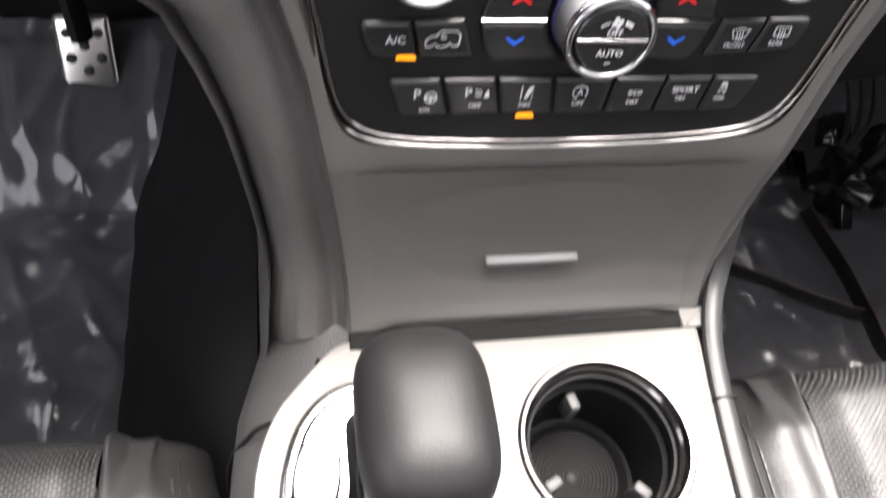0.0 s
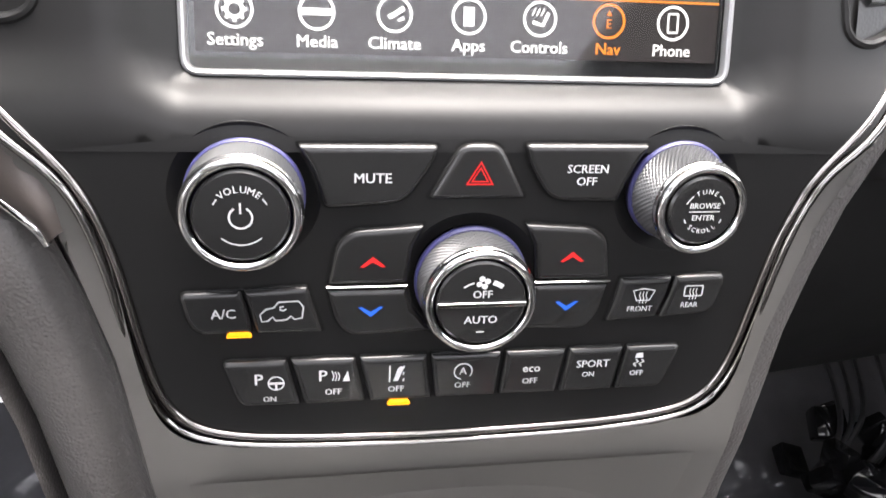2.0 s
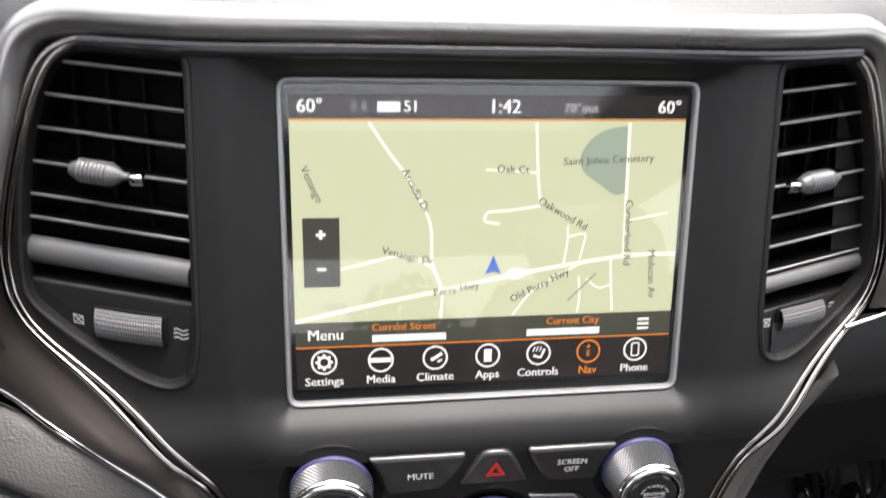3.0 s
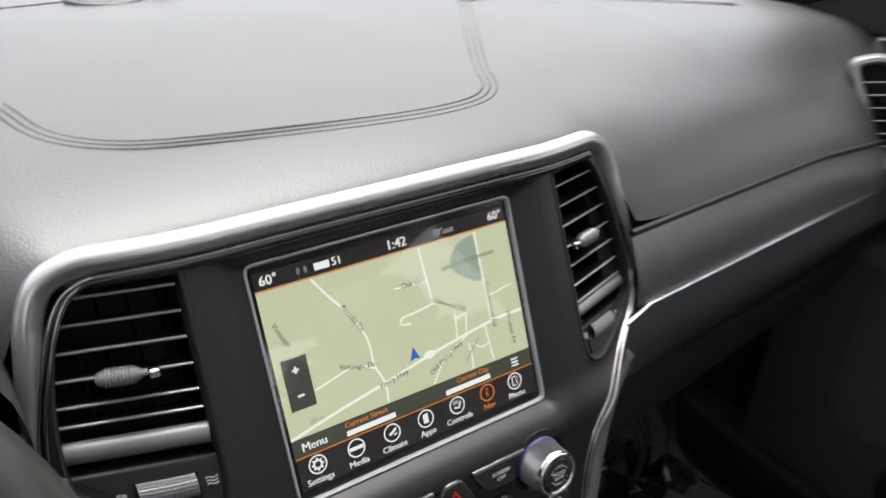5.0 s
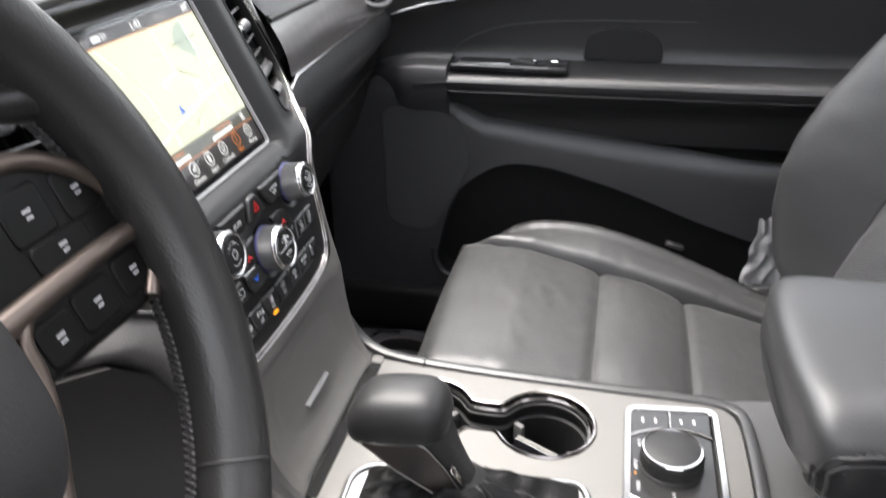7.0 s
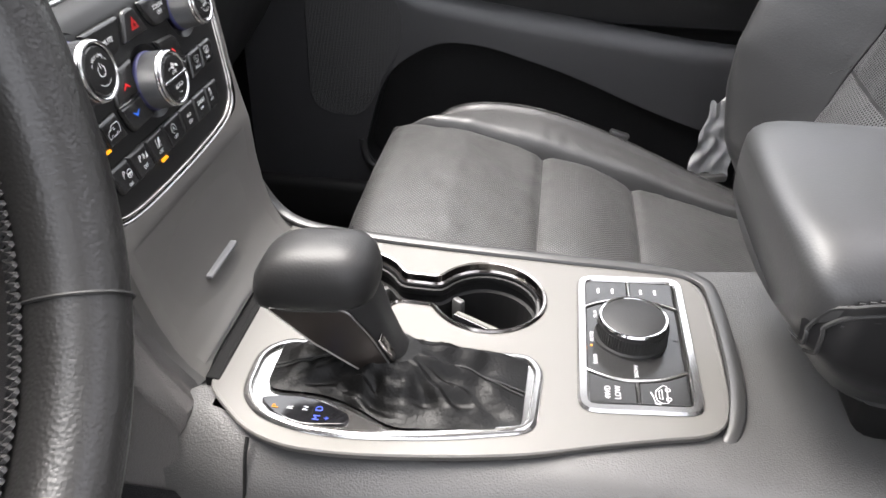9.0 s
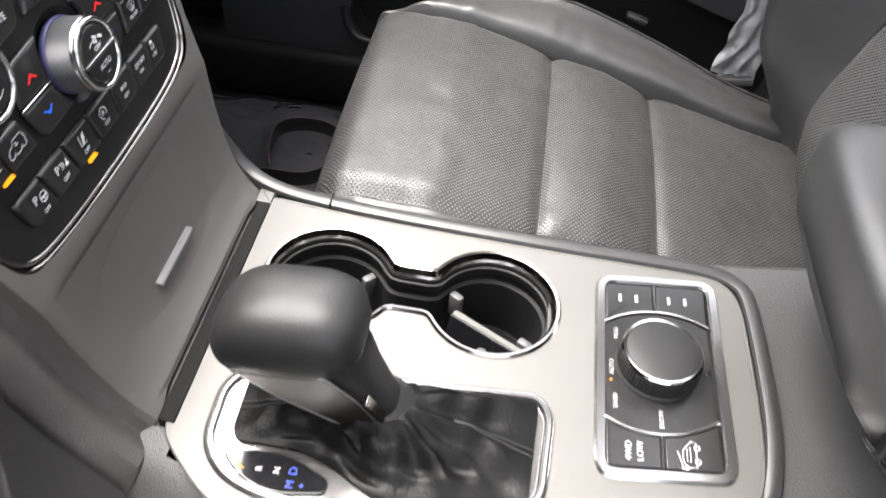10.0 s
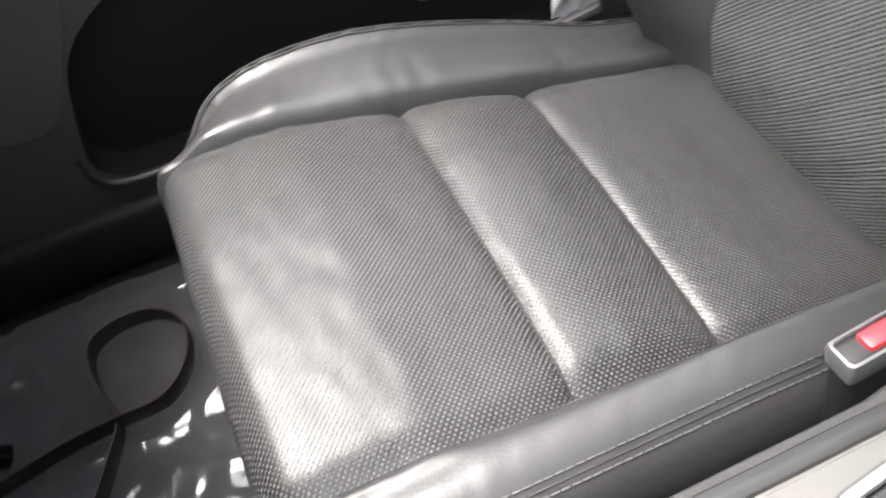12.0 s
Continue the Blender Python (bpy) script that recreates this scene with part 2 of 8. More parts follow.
def glass(name, tint=(1, 1, 1)):
    m, nt, p = nodes_of(name)
    N, K = nt.nodes, nt.links
    tr, gl, lw, mx = N.new("ShaderNodeBsdfTransparent"), N.new("ShaderNodeBsdfGlossy"), N.new("ShaderNodeLayerWeight"), N.new("ShaderNodeMixShader")
    tr.inputs[0].default_value = (*tint, 1)
    gl.inputs["Roughness"].default_value = 0.02
    pw, ad = N.new("ShaderNodeMath"), N.new("ShaderNodeMath")
    pw.operation, ad.operation = "POWER", "MULTIPLY_ADD"
    pw.inputs[1].default_value = 5.0
    ad.inputs[1].default_value, ad.inputs[2].default_value = 0.7, 0.04
    lw.inputs["Blend"].default_value = 0.5
    K.new(lw.outputs["Facing"], pw.inputs[0])
    K.new(pw.outputs[0], ad.inputs[0])
    K.new(ad.outputs[0], mx.inputs[0])
    K.new(tr.outputs[0], mx.inputs[1])
    K.new(gl.outputs[0], mx.inputs[2])
    K.new(mx.outputs[0], N["Material Output"].inputs["Surface"])
    return m


M_GLASS = glass("window_glass", (0.93, 0.95, 0.94))
M_MIRROR = surface("mirror_glass", (0.9, 0.9, 0.9), 0.02, 1.0, bump=0.0, vary=0.0, rough_var=0.0)

# ---- shape helpers ----
from mathutils import geometry

def part(name, bm, material, parent=None, label="", smooth=35.0):
    """Links a bmesh as one mesh object under a thing or under a part."""
    bmesh.ops.remove_doubles(bm, verts=bm.verts, dist=0.00002)
    bmesh.ops.recalc_face_normals(bm, faces=bm.faces)
    me = bpy.data.meshes.new(name)
    bm.to_mesh(me)
    bm.free()
    me.materials.append(material)
    if smooth:
        me.shade_smooth()
        me.set_sharp_from_angle(angle=radians(smooth))
    ob = new(name, me)
    if parent is not None:
        ob.parent = parent
    if label:
        ob["label"] = label
    return ob


def thing(name, label, category, group="", kind=""):
    ob = new(name)
    ob.empty_display_size = 0.05
    return tagged(ob, label, category, group, kind)


S_UP = Vector((0, 0.056, 0.122)).normalized()
S_OUT = Vector((0, -S_UP.z, S_UP.y))
L_UP = Vector((0, 0.024, 0.110)).normalized()
L_OUT = Vector((0, -L_UP.z, L_UP.y))


def S(u, v, w=0.0):
    """The display's plane: u to the right, v up from its lower edge, w towards the cabin; it bows forward at its sides."""
    return Vector((u, 2.5 * max(0.0, abs(u) - 0.10) ** 2, 0.70)) + S_UP * v + S_OUT * w


def L(u, v, w=0.0):
    """The control panel's plane below the display."""
    return Vector((u, -0.020, 0.690)) + L_UP * v + L_OUT * w


PLATE_Z = 0.473


def C(u, v, w=0.0):
    """The console's top plate, seen from above."""
    return Vector((u, v, PLATE_Z + w))


def spline(pts, n=6, closed=False):
    """Catmull-Rom curve through points of two or three coordinates."""
    P = [Vector(p) for p in pts]
    out = []
    k = len(P)
    for i in range(k if closed else k - 1):
        if closed:
            a, b, c, d = P[i - 1], P[i], P[(i + 1) % k], P[(i + 2) % k]
        else:
            b, c = P[i], P[i + 1]
            a = P[i - 1] if i else b * 2 - c
            d = P[i + 2] if i + 2 < k else c * 2 - b
        for j in range(n):
            t = j / n
            out.append(0.5 * (2 * b + (c - a) * t + (2 * a - 5 * b + 4 * c - d) * t * t + (3 * b - a - 3 * c + d) * t ** 3))
    if not closed:
        out.append(P[-1])
    return out


def rounded(pts, r, n=4):
    """A polygon of 2D points with its corners rounded; r is one radius or one for each corner."""
    P = [Vector(p[:2]) for p in pts]
    out = []
    for i, p in enumerate(P):
        a, b = P[i - 1] - p, P[(i + 1) % len(P)] - p
        rr = r[i] if isinstance(r, (list, tuple)) else r
        rr = min(rr, a.length * 0.48, b.length * 0.48)
        if rr <= 1e-6:
            out.append(p)
            continue
        s, e = p + a.normalized() * rr, p + b.normalized() * rr
        for j in range(n + 1):
            t = j / n
            out.append(s * (1 - t) ** 2 + p * 2 * t * (1 - t) + e * t * t)
    return out


def rect(u0, v0, u1, v1, r=0.0, n=4):
    return rounded([(u0, v0), (u1, v0), (u1, v1), (u0, v1)], r, n)


def disc(cu, cv, r, n=32, ry=None):
    return [Vector((cu + r * math.cos(2 * math.pi * i / n), cv + (ry or r) * math.sin(2 * math.pi * i / n))) for i in range(n)]


def area2(P):
    return sum(P[i - 1].x * P[i].y - P[i].x * P[i - 1].y for i in range(len(P))) / 2


def shrink(P, d):
    """Moves each side of a polygon inwards by d."""
    P = [Vector(p[:2]) for p in P]
    s = 1 if area2(P) > 0 else -1
    out = []
    for i, p in enumerate(P):
        a, b = p - P[i - 1], P[(i + 1) % len(P)] - p
        if a.length < 1e-9 or b.length < 1e-9:
            out.append(p.copy())
            continue
        a.normalize(), b.normalize()
        na, nb = Vector((-a.y, a.x)) * s, Vector((-b.y, b.x)) * s
        m = na + nb
        q = m / max(0.35, m.dot(m) / 2) if m.length > 1e-6 else na
        out.append(p + q * d)
    return out


def bm_loops(loops, closed=True, cap_first=False, cap_last=False, bm=None):
    """Quads between successive loops of points of equal length."""
    bm = bm or bmesh.new()
    V = [[bm.verts.new(p) for p in lp] for lp in loops]
    n = len(V[0])
    for a, b in zip(V, V[1:]):
        for i in range(n if closed else n - 1):
            j = (i + 1) % n
            bm.faces.new((a[i], a[j], b[j], b[i]))
    if cap_first:
        bm.faces.new(V[0])
    if cap_last:
        bm.faces.new(V[-1])
    return bm


def bm_pad(poly, f, w0, w1, bev=0.001, steps=3, bm=None, base=False):
    """A slab over a polygon from w0 to w1, with a rounded upper edge."""
    loops = [[f(p.x, p.y, w0) for p in poly]]
    for k in range(steps + 1):
        a = math.pi / 2 * k / steps
        q = shrink(poly, bev * (1 - math.cos(a)))
        loops.append([f(p.x, p.y, w1 - bev * (1 - math.sin(a))) for p in q])
    loops.append([f(p.x, p.y, w1) for p in shrink(poly, bev * 1.3)])
    return bm_loops(loops, True, base, True, bm)


def inside(poly, x, y):
    """Whether a point lies within a polygon."""
    k = False
    for i in range(len(poly)):
        a, b = poly[i - 1], poly[i]
        if (a.y > y) != (b.y > y) and x < (b.x - a.x) * (y - a.y) / (b.y - a.y) + a.x:
            k = not k
    return k


def bm_plate(outer, holes, f, w, depth=0.004, hole_depth=None, bm=None, extra=(), lip=0.0):
    """A plate with openings; the walls of outline and openings run down by the depths. Extra points let it curve."""
    bm = bm or bmesh.new()
    loops = [[Vector(p[:2]) for p in outer]] + [[Vector(p[:2]) for p in h] for h in holes]
    vs, es = [], []
    for lp in loops:
        k = len(vs)
        vs += lp
        es += [(k + i, k + (i + 1) % len(lp)) for i in range(len(lp))]
    vs += [Vector(p) for p in extra if inside(loops[0], p[0], p[1]) and not any(inside(h, p[0], p[1]) for h in loops[1:])]
    co, _, faces, _, _, _ = geometry.delaunay_2d_cdt(vs, es, [], 0, 1e-6)
    vm = {}
    for fc in faces:
        c = sum((co[i] for i in fc), Vector((0, 0))) / len(fc)
        if not inside(loops[0], c.x, c.y) or any(inside(h, c.x, c.y) for h in loops[1:]):
            continue
        for i in fc:
            if i not in vm:
                vm[i] = bm.verts.new(f(co[i].x, co[i].y, w))
        bm.faces.new([vm[i] for i in fc])
    for k, lp in enumerate(loops):
        d = depth if k == 0 or hole_depth is None else hole_depth
        if d:
            bm_loops([[f(p.x, p.y, w) for p in lp], [f(p.x, p.y, w - d) for p in lp]], True, bm=bm)
    return bm


def soft_poly(pts, r, n=4):
    """A polygon that can be drawn inset by any amount with its corners still rounded."""
    P = [Vector(p[:2]) for p in pts]
    R = list(r) if isinstance(r, (list, tuple)) else [r] * len(P)
    if area2(P) < 0:
        P.reverse()
        R.reverse()
    return lambda d: rounded([(q.x, q.y) for q in shrink(P, d)], [max(0.0004, k - d) for k in R], n)


def bm_softpad(poly, f, w0, w1, bev, drop=None, steps=4):
    """A slab with a broad rounded upper edge over a soft polygon."""
    drop = drop or bev
    loops = [[f(p.x, p.y, w0) for p in poly(0.0)]]
    for k in range(steps + 1):
        a = math.pi / 2 * k / steps
        loops.append([f(p.x, p.y, w1 - drop * (1 - math.sin(a))) for p in poly(bev * (1 - math.cos(a)))])
    loops.append([f(p.x, p.y, w1) for p in poly(bev * 1.25)])
    return bm_loops(loops, True, False, True)


def bm_tube(path, r, n=8, closed=False, up=None, bm=None, caps=True):
    """A bar along a path; r is a radius, a pair (side, up), or a function of the way along that gives either."""
    P = [Vector(p) for p in path]
    m = len(P)
    loops = []
    ref = Vector(up) if up is not None else None
    nrm = None
    for i, p in enumerate(P):
        t = (P[(i + 1) % m] - P[i - 1]) if closed else (P[min(i + 1, m - 1)] - P[max(i - 1, 0)])
        t = t.normalized() if t.length > 1e-9 else Vector((1, 0, 0))
        if ref is not None:
            nrm = ref - t * ref.dot(t)
        elif nrm is None:
            nrm = t.orthogonal()
        else:
            nrm = nrm - t * nrm.dot(t)
        nrm = nrm.normalized()
        side = t.cross(nrm)
        q = r(i / max(1, m - 1)) if callable(r) else r
        a, b = q if isinstance(q, tuple) else (q, q)
        loops.append([p + side * a * math.cos(2 * math.pi * k / n) + nrm * b * math.sin(2 * math.pi * k / n) for k in range(n)])
    if closed:
        loops.append(loops[0])
    return bm_loops(loops, True, caps and not closed, caps and not closed, bm)


def bm_turn(profile, origin, axis, n=48, bm=None, cap0=False, cap1=True, uv=0.0):
    """A turned shape: profile rows of (radius, height along the axis)."""
    axis = Vector(axis).normalized()
    a = axis.orthogonal().normalized()
    b = axis.cross(a)
    o = Vector(origin)
    loops = [[o + axis * h + (a * math.cos(2 * math.pi * i / n) + b * math.sin(2 * math.pi * i / n)) * r for i in range(n)] for r, h in profile]
    bm = bm_loops(loops, True, cap0, cap1, bm)
    return bm


def bm_box(center, size, bevel=0.004, seg=3, m=None, bm=None):
    t = bmesh.new()
    bmesh.ops.create_cube(t, size=1.0)
    bmesh.ops.scale(t, vec=size, verts=t.verts)
    if bevel:
        bmesh.ops.bevel(t, geom=t.edges[:], offset=bevel, segments=seg, profile=0.5, affect="EDGES")
    mat4 = Matrix.Translation(center) @ (m or Matrix())
    bmesh.ops.transform(t, matrix=mat4, verts=t.verts)
    if bm is None:
        return t
    me = bpy.data.meshes.new("tmp")
    t.to_mesh(me)
    t.free()
    bm.from_mesh(me)
    bpy.data.meshes.remove(me)
    return bm


def bm_stroke(pts, width, f, w, bm=None, closed=False):
    """A flat ribbon along 2D points, as a printed line."""
    P = [Vector(p[:2]) for p in pts]
    m = len(P)
    bm = bm or bmesh.new()
    A, B = [], []
    for i, p in enumerate(P):
        t = (P[(i + 1) % m] - P[i - 1]) if closed else (P[min(i + 1, m - 1)] - P[max(i - 1, 0)])
        t = t.normalized() if t.length > 1e-9 else Vector((1, 0))
        q = Vector((-t.y, t.x)) * width / 2
        A.append(f(*(p + q), w))
        B.append(f(*(p - q), w))
    return bm_loops([A, B], closed, bm=bm)


def bm_fill(pts, f, w, bm=None):
    bm = bm or bmesh.new()
    bm.faces.new([bm.verts.new(f(p[0], p[1], w)) for p in pts])
    return bm


def bm_text(body, size, u, v, f, w, turn=0.0, align="CENTER", bm=None, squeeze=1.0, bold=0.03):
    """Printed words with the built-in font, centred on (u, v)."""
    bm = bm or bmesh.new()
    cu = bpy.data.curves.new("words", "FONT")
    cu.body, cu.size, cu.align_x, cu.align_y = body, size, align, "CENTER"
    cu.resolution_u = 2
    ob = bpy.data.objects.new("words", cu)
    me = bpy.data.meshes.new_from_object(ob)
    c, s = math.cos(radians(turn)), math.sin(radians(turn))
    for rep, (du, dw) in enumerate(((-0.5, 0.0), (0.5, 0.00003)) if bold else ((0.0, 0.0),)):
        vs = []
        for q in me.vertices:
            x, y = q.co.x * squeeze + du * bold * size, q.co.y
            vs.append(bm.verts.new(f(u + x * c - y * s, v + x * s + y * c, w + dw)))
        for pl in me.polygons:
            try:
                bm.faces.new([vs[i] for i in pl.vertices])
            except ValueError:
                pass
    bpy.data.objects.remove(ob)
    bpy.data.curves.remove(cu)
    bpy.data.meshes.remove(me)
    return bm


def smooth01(x, a, b):
    t = min(1.0, max(0.0, (x - a) / (b - a)))
    return t * t * (3 - 2 * t)


def interp(x, xs, ys):
    if x <= xs[0]:
        return ys[0]
    for i in range(len(xs) - 1):
        if x <= xs[i + 1]:
            return ys[i] + (ys[i + 1] - ys[i]) * (x - xs[i]) / (xs[i + 1] - xs[i])
    return ys[-1]

# ---- ground, cabin floor and shell ----
bm = bmesh.new()
bmesh.ops.create_grid(bm, x_segments=40, y_segments=40, size=400)
bmesh.ops.translate(bm, vec=(0, 0, -0.42), verts=bm.verts)
part("ground", bm, M_ASPHALT, smooth=0)
tagged(bpy.data.objects["ground"], "pale worn asphalt of a car lot", "ground", kind="structure")

FLOOR = 0.08


def floor_z(x, y):
    rise = 0.55 * max(0.0, y - 0.26)
    return FLOOR + rise + 0.006 * noise.noise(Vector((x * 7, y * 7, 0))) + 0.003 * noise.noise(Vector((x * 23, y * 23, 5)))


rows = []
for j in range(60):
    y = -1.3 + 2.0 * j / 59
    rows.append([Vector((x, y, floor_z(x, y) - 0.012)) for x in [-0.8 + 1.6 * i / 47 for i in range(48)]])
floor = part("floor", bm_loops(rows, False), M_CARPET)
tagged(floor, "charcoal carpeted cabin floor", "floor", kind="structure")


def floor_mat(x0, x1, y0, y1, label, seed):
    """A footwell mat under clear protective film, with soft creases."""
    t = thing("floor_mat", label, "floor mat", "mats in the footwells")
    rows = []
    ny, nx = 130, 110
    for j in range(ny + 1):
        y = y0 + (y1 - y0) * j / ny
        row = []
        for i in range(nx + 1):
            x = x0 + (x1 - x0) * i / nx
            q = Vector((x * 6 + seed, y * 6, seed))
            crease = abs(noise.noise(q * 0.8 + Vector((0.6 * noise.noise(q * 0.5), 0, 0)))) ** 0.7
            bend = Vector((0.5 * noise.noise(q * 0.9 + Vector((7, 0, 0))), 0.5 * noise.noise(q * 0.9 + Vector((0, 9, 0))), 0))
            fold = max(0.0, 1 - 5 * abs(noise.noise(q * 1.1 + bend))) + 0.6 * max(0.0, 1 - 5 * abs(noise.noise(Vector((q.x * 2.6 + q.y, q.y * 1.7 - q.x, 4.0)) + bend)))
            fine = abs(noise.noise(Vector((q.x * 2.2 + q.y * 1.2, q.y * 3.4, 2.0)))) + 0.4 * abs(noise.noise(q * 5.0 + Vector((3, 1, 0))))
            edge = min(i, nx - i, j, ny - j) / 6
            z = floor_z(x, y) + (0.003 + 0.006 * crease + 0.0055 * fold + 0.0035 * fine) * min(1, edge) - (0.006 if edge == 0 else 0)
            row.append(Vector((x, y, z)))
        rows.append(row)
    part("film_cover", bm_loops(rows, False), M_FILM, t, "creased clear plastic film over the dark mat")
    bm = bmesh.new()
    # rows of print on the film that cannot be read
    cx, cy = (x0 + x1) / 2, y0 + 0.13
    for k, (a, b) in enumerate([(0.0, 0.07), (0.028, 0.07)]):
        for q in range(5):
            u = cx - 0.06 + q * 0.028
            bm_fill([(u, cy + a), (u + 0.02, cy + a), (u + 0.02, cy + a + 0.014), (u, cy + a + 0.014)], lambda u, v, w: Vector((u, v, floor_z(u, v) + w)), 0.024, bm)
    part("faded_print", bm, M_CARPET, t)
    return t


# carpeted flank of the tunnel, spreading to the driver's floor
rows = []
for k in range(14):
    q = k / 13
    rows.append([Vector((-0.150 - (0.150 * q ** 0.9 + 0.02 * smooth01(q, 0.8, 1.0)) * (0.2 + 0.8 * smooth01(y, -0.20, -0.03)), y, 0.42 - 0.35 * q)) for y in [-0.24 + 0.87 * i / 40 for i in range(41)]])
t = part("tunnel_side", bm_loops(rows, False), M_CARPET)
tagged(t, "dark carpeted flank of the transmission tunnel", "tunnel wall", kind="structure")

floor_mat(0.15, 0.72, -0.22, 0.46, "dark passenger floor mat under creased clear film", 3.0)
floor_mat(-0.66, -0.17, -0.30, 0.46, "dark driver floor mat under creased clear film", 11.0)

# lower cabin walls under doors, firewall, rear of the cabin
t = part("firewall", bm_box((0, 0.66, 0.45), (1.62, 0.05, 0.75), 0.01), M_CARPET)
tagged(t, "dark carpeted firewall behind the footwells", "firewall", kind="structure")
bm = bm_box((0.785, -0.5, 0.115), (0.09, 2.0, 0.10), 0.015)
t = part("door_sill", bm, M_CORNER)
tagged(t, "black plastic step sill of the passenger doorway", "sill", kind="structure")
bm = bm_box((-0.80, -0.5, 0.085), (0.06, 2.0, 0.06), 0.015)
t = part("door_sill", bm, M_CORNER)
tagged(t, "black plastic step sill of the driver doorway", "sill", kind="structure")

# headliner; its unseen opening is added to let daylight on to the seats
def roof_z(x, y):
    return 1.27 - 0.09 * (x / 0.7) ** 2 - 0.05 * smooth01(y, -0.7, -0.24)


opening = rect(-0.46, -1.12, 0.46, -0.52, 0.06)
outer_r = rounded([(-0.70, -2.2), (0.70, -2.2), (0.70, -0.24), (-0.70, -0.24)], 0.05)
bm = bm_plate([Vector(p) for p in outer_r], [opening], lambda u, v, w: Vector((u, v, roof_z(u, v) + w)), 0.0, -0.03)
t = part("ceiling", bm, M_HEADLINER)
tagged(t, "pale grey cloth headliner with an added opening that lets daylight in", "headliner", kind="structure")


def screen_foot(x):
    return 0.705 - 0.55 * x * x


# windscreen glass from cowl to header
rows = []
for j in range(13):
    s = j / 12
    rows.append([Vector((x, screen_foot(x) * (1 - s) - 0.26 * s, 0.838 + 0.365 * s - 0.06 * s * (x / 0.7) ** 2 + 0.03 * math.sin(math.pi * s))) for x in [-0.74 + 1.48 * i / 24 for i in range(25)]])
t = part("window_1", bm_loops(rows, False), M_GLASS)
t.visible_shadow = False
tagged(t, "clear curved windscreen", "windscreen", kind="structure")


def pillar(side):
    """A windscreen pillar with its grey trim, from dash to roof."""
    path = spline([(side * 0.83, 0.58, 0.745), (side * 0.81, 0.45, 0.81), (side * 0.795, 0.32, 0.874), (side * 0.78, 0.165, 0.948), (side * 0.745, -0.05, 1.05), (side * 0.70, -0.24, 1.135), (side * 0.68, -0.40, 1.18)], 5)
    t = part("pillar_trim", bm_tube(path, (0.050, 0.030), 14, up=(side * -1.0, 0, 0.15)), M_CORNER)
    tagged(t, "dark grained trim of the windscreen pillar", "pillar", kind="structure")
    k = part("kick_panel", bm_box((side * 0.83, 0.43, 0.43), (0.05, 0.52, 0.76), 0.015), M_CARPET)
    tagged(k, "dark carpeted panel at the side of the footwell", "wall", kind="structure")


pillar(1)
pillar(-1)

# rear of the cabin: rear bulkhead with a rear window, and rear side pillars
for side in (1, -1):
    path = [(side * 0.80, -0.93, 0.15), (side * 0.80, -0.95, 0.86), (side * 0.70, -1.0, 1.24)]
    t = part("side_post", bm_tube(spline(path, 4), (0.05, 0.09), 12, up=(side, 0, 0.2)), M_HARD)
    tagged(t, "black trim of the middle door post", "pillar", kind="structure")
for side in (1, -1):
    bm = bm_box((side * 0.80, -1.6, 0.45), (0.06, 1.2, 0.80), 0.02)
    t = part("side_wall", bm, M_DOOR)
    tagged(t, "black inner side of the rear cabin", "wall", kind="structure")
t = part("rear_bulkhead", bm_box((0, -2.2, 0.5), (1.6, 0.06, 0.9), 0.02), M_DOOR)
tagged(t, "dark trim across the rear of the cabin", "wall", kind="structure")

# ---- centre stack: bezel, display, vents and controls ----
stack = thing("center_stack", "black satin centre stack with chrome outline and silver lower panel", "dashboard panel")

UP_R = [(0.0, 0.150), (0.14, 0.150), (0.166, 0.147), (0.179, 0.1375), (0.187, 0.118), (0.1965, 0.091), (0.2025, 0.066), (0.2050, 0.045), (0.200, 0.028),
        (0.185, 0.0175), (0.162, 0.005), (0.141, -0.0075), (0.1325, -0.012)]
LOW_R = [(0.1300, -0.004), (0.1215, -0.018), (0.1150, -0.036), (0.1115, -0.056), (0.1085, -0.078), (0.1045, -0.096), (0.0970, -0.1075),
         (0.084, -0.1135), (0.055, -0.1165), (0.0, -0.118)]
SCREEN_HOLE = rect(-0.0900, -0.0035, 0.0900, 0.1385, 0.006)
VENT = rounded([(0.1215, 0.1465), (0.168, 0.1465), (0.1795, 0.136), (0.188, 0.115), (0.194, 0.090), (0.1980, 0.060), (0.1975, 0.037), (0.184, 0.0285), (0.165, 0.0190), (0.149, 0.0108), (0.137, 0.0080), (0.1275, 0.0125), (0.1240, 0.030)],
               [0.006, 0.008, 0.01, 0.01, 0.01, 0.012, 0.012, 0.008, 0.008, 0.008, 0.006, 0.006, 0.01])


def tuck(x):
    """The passenger side of the stack is a little narrower than the driver's."""
    return x - 0.007 * smooth01(x, 0.135, 0.190)


VENT_R = [Vector((tuck(p.x), p.y)) for p in VENT]
VENT_L = [Vector((-p.x, p.y)) for p in reversed(VENT)]


def fascia_w(u, v):
    """How far the fascia stands out: full at the pillars, falling in towards the display."""
    x = max((abs(u) - 0.0905) / 0.0205, (v - 0.1385) / 0.009)
    return 0.0020 + 0.0088 * (1 - (1 - min(1.0, max(0.0, x))) ** 1.45)


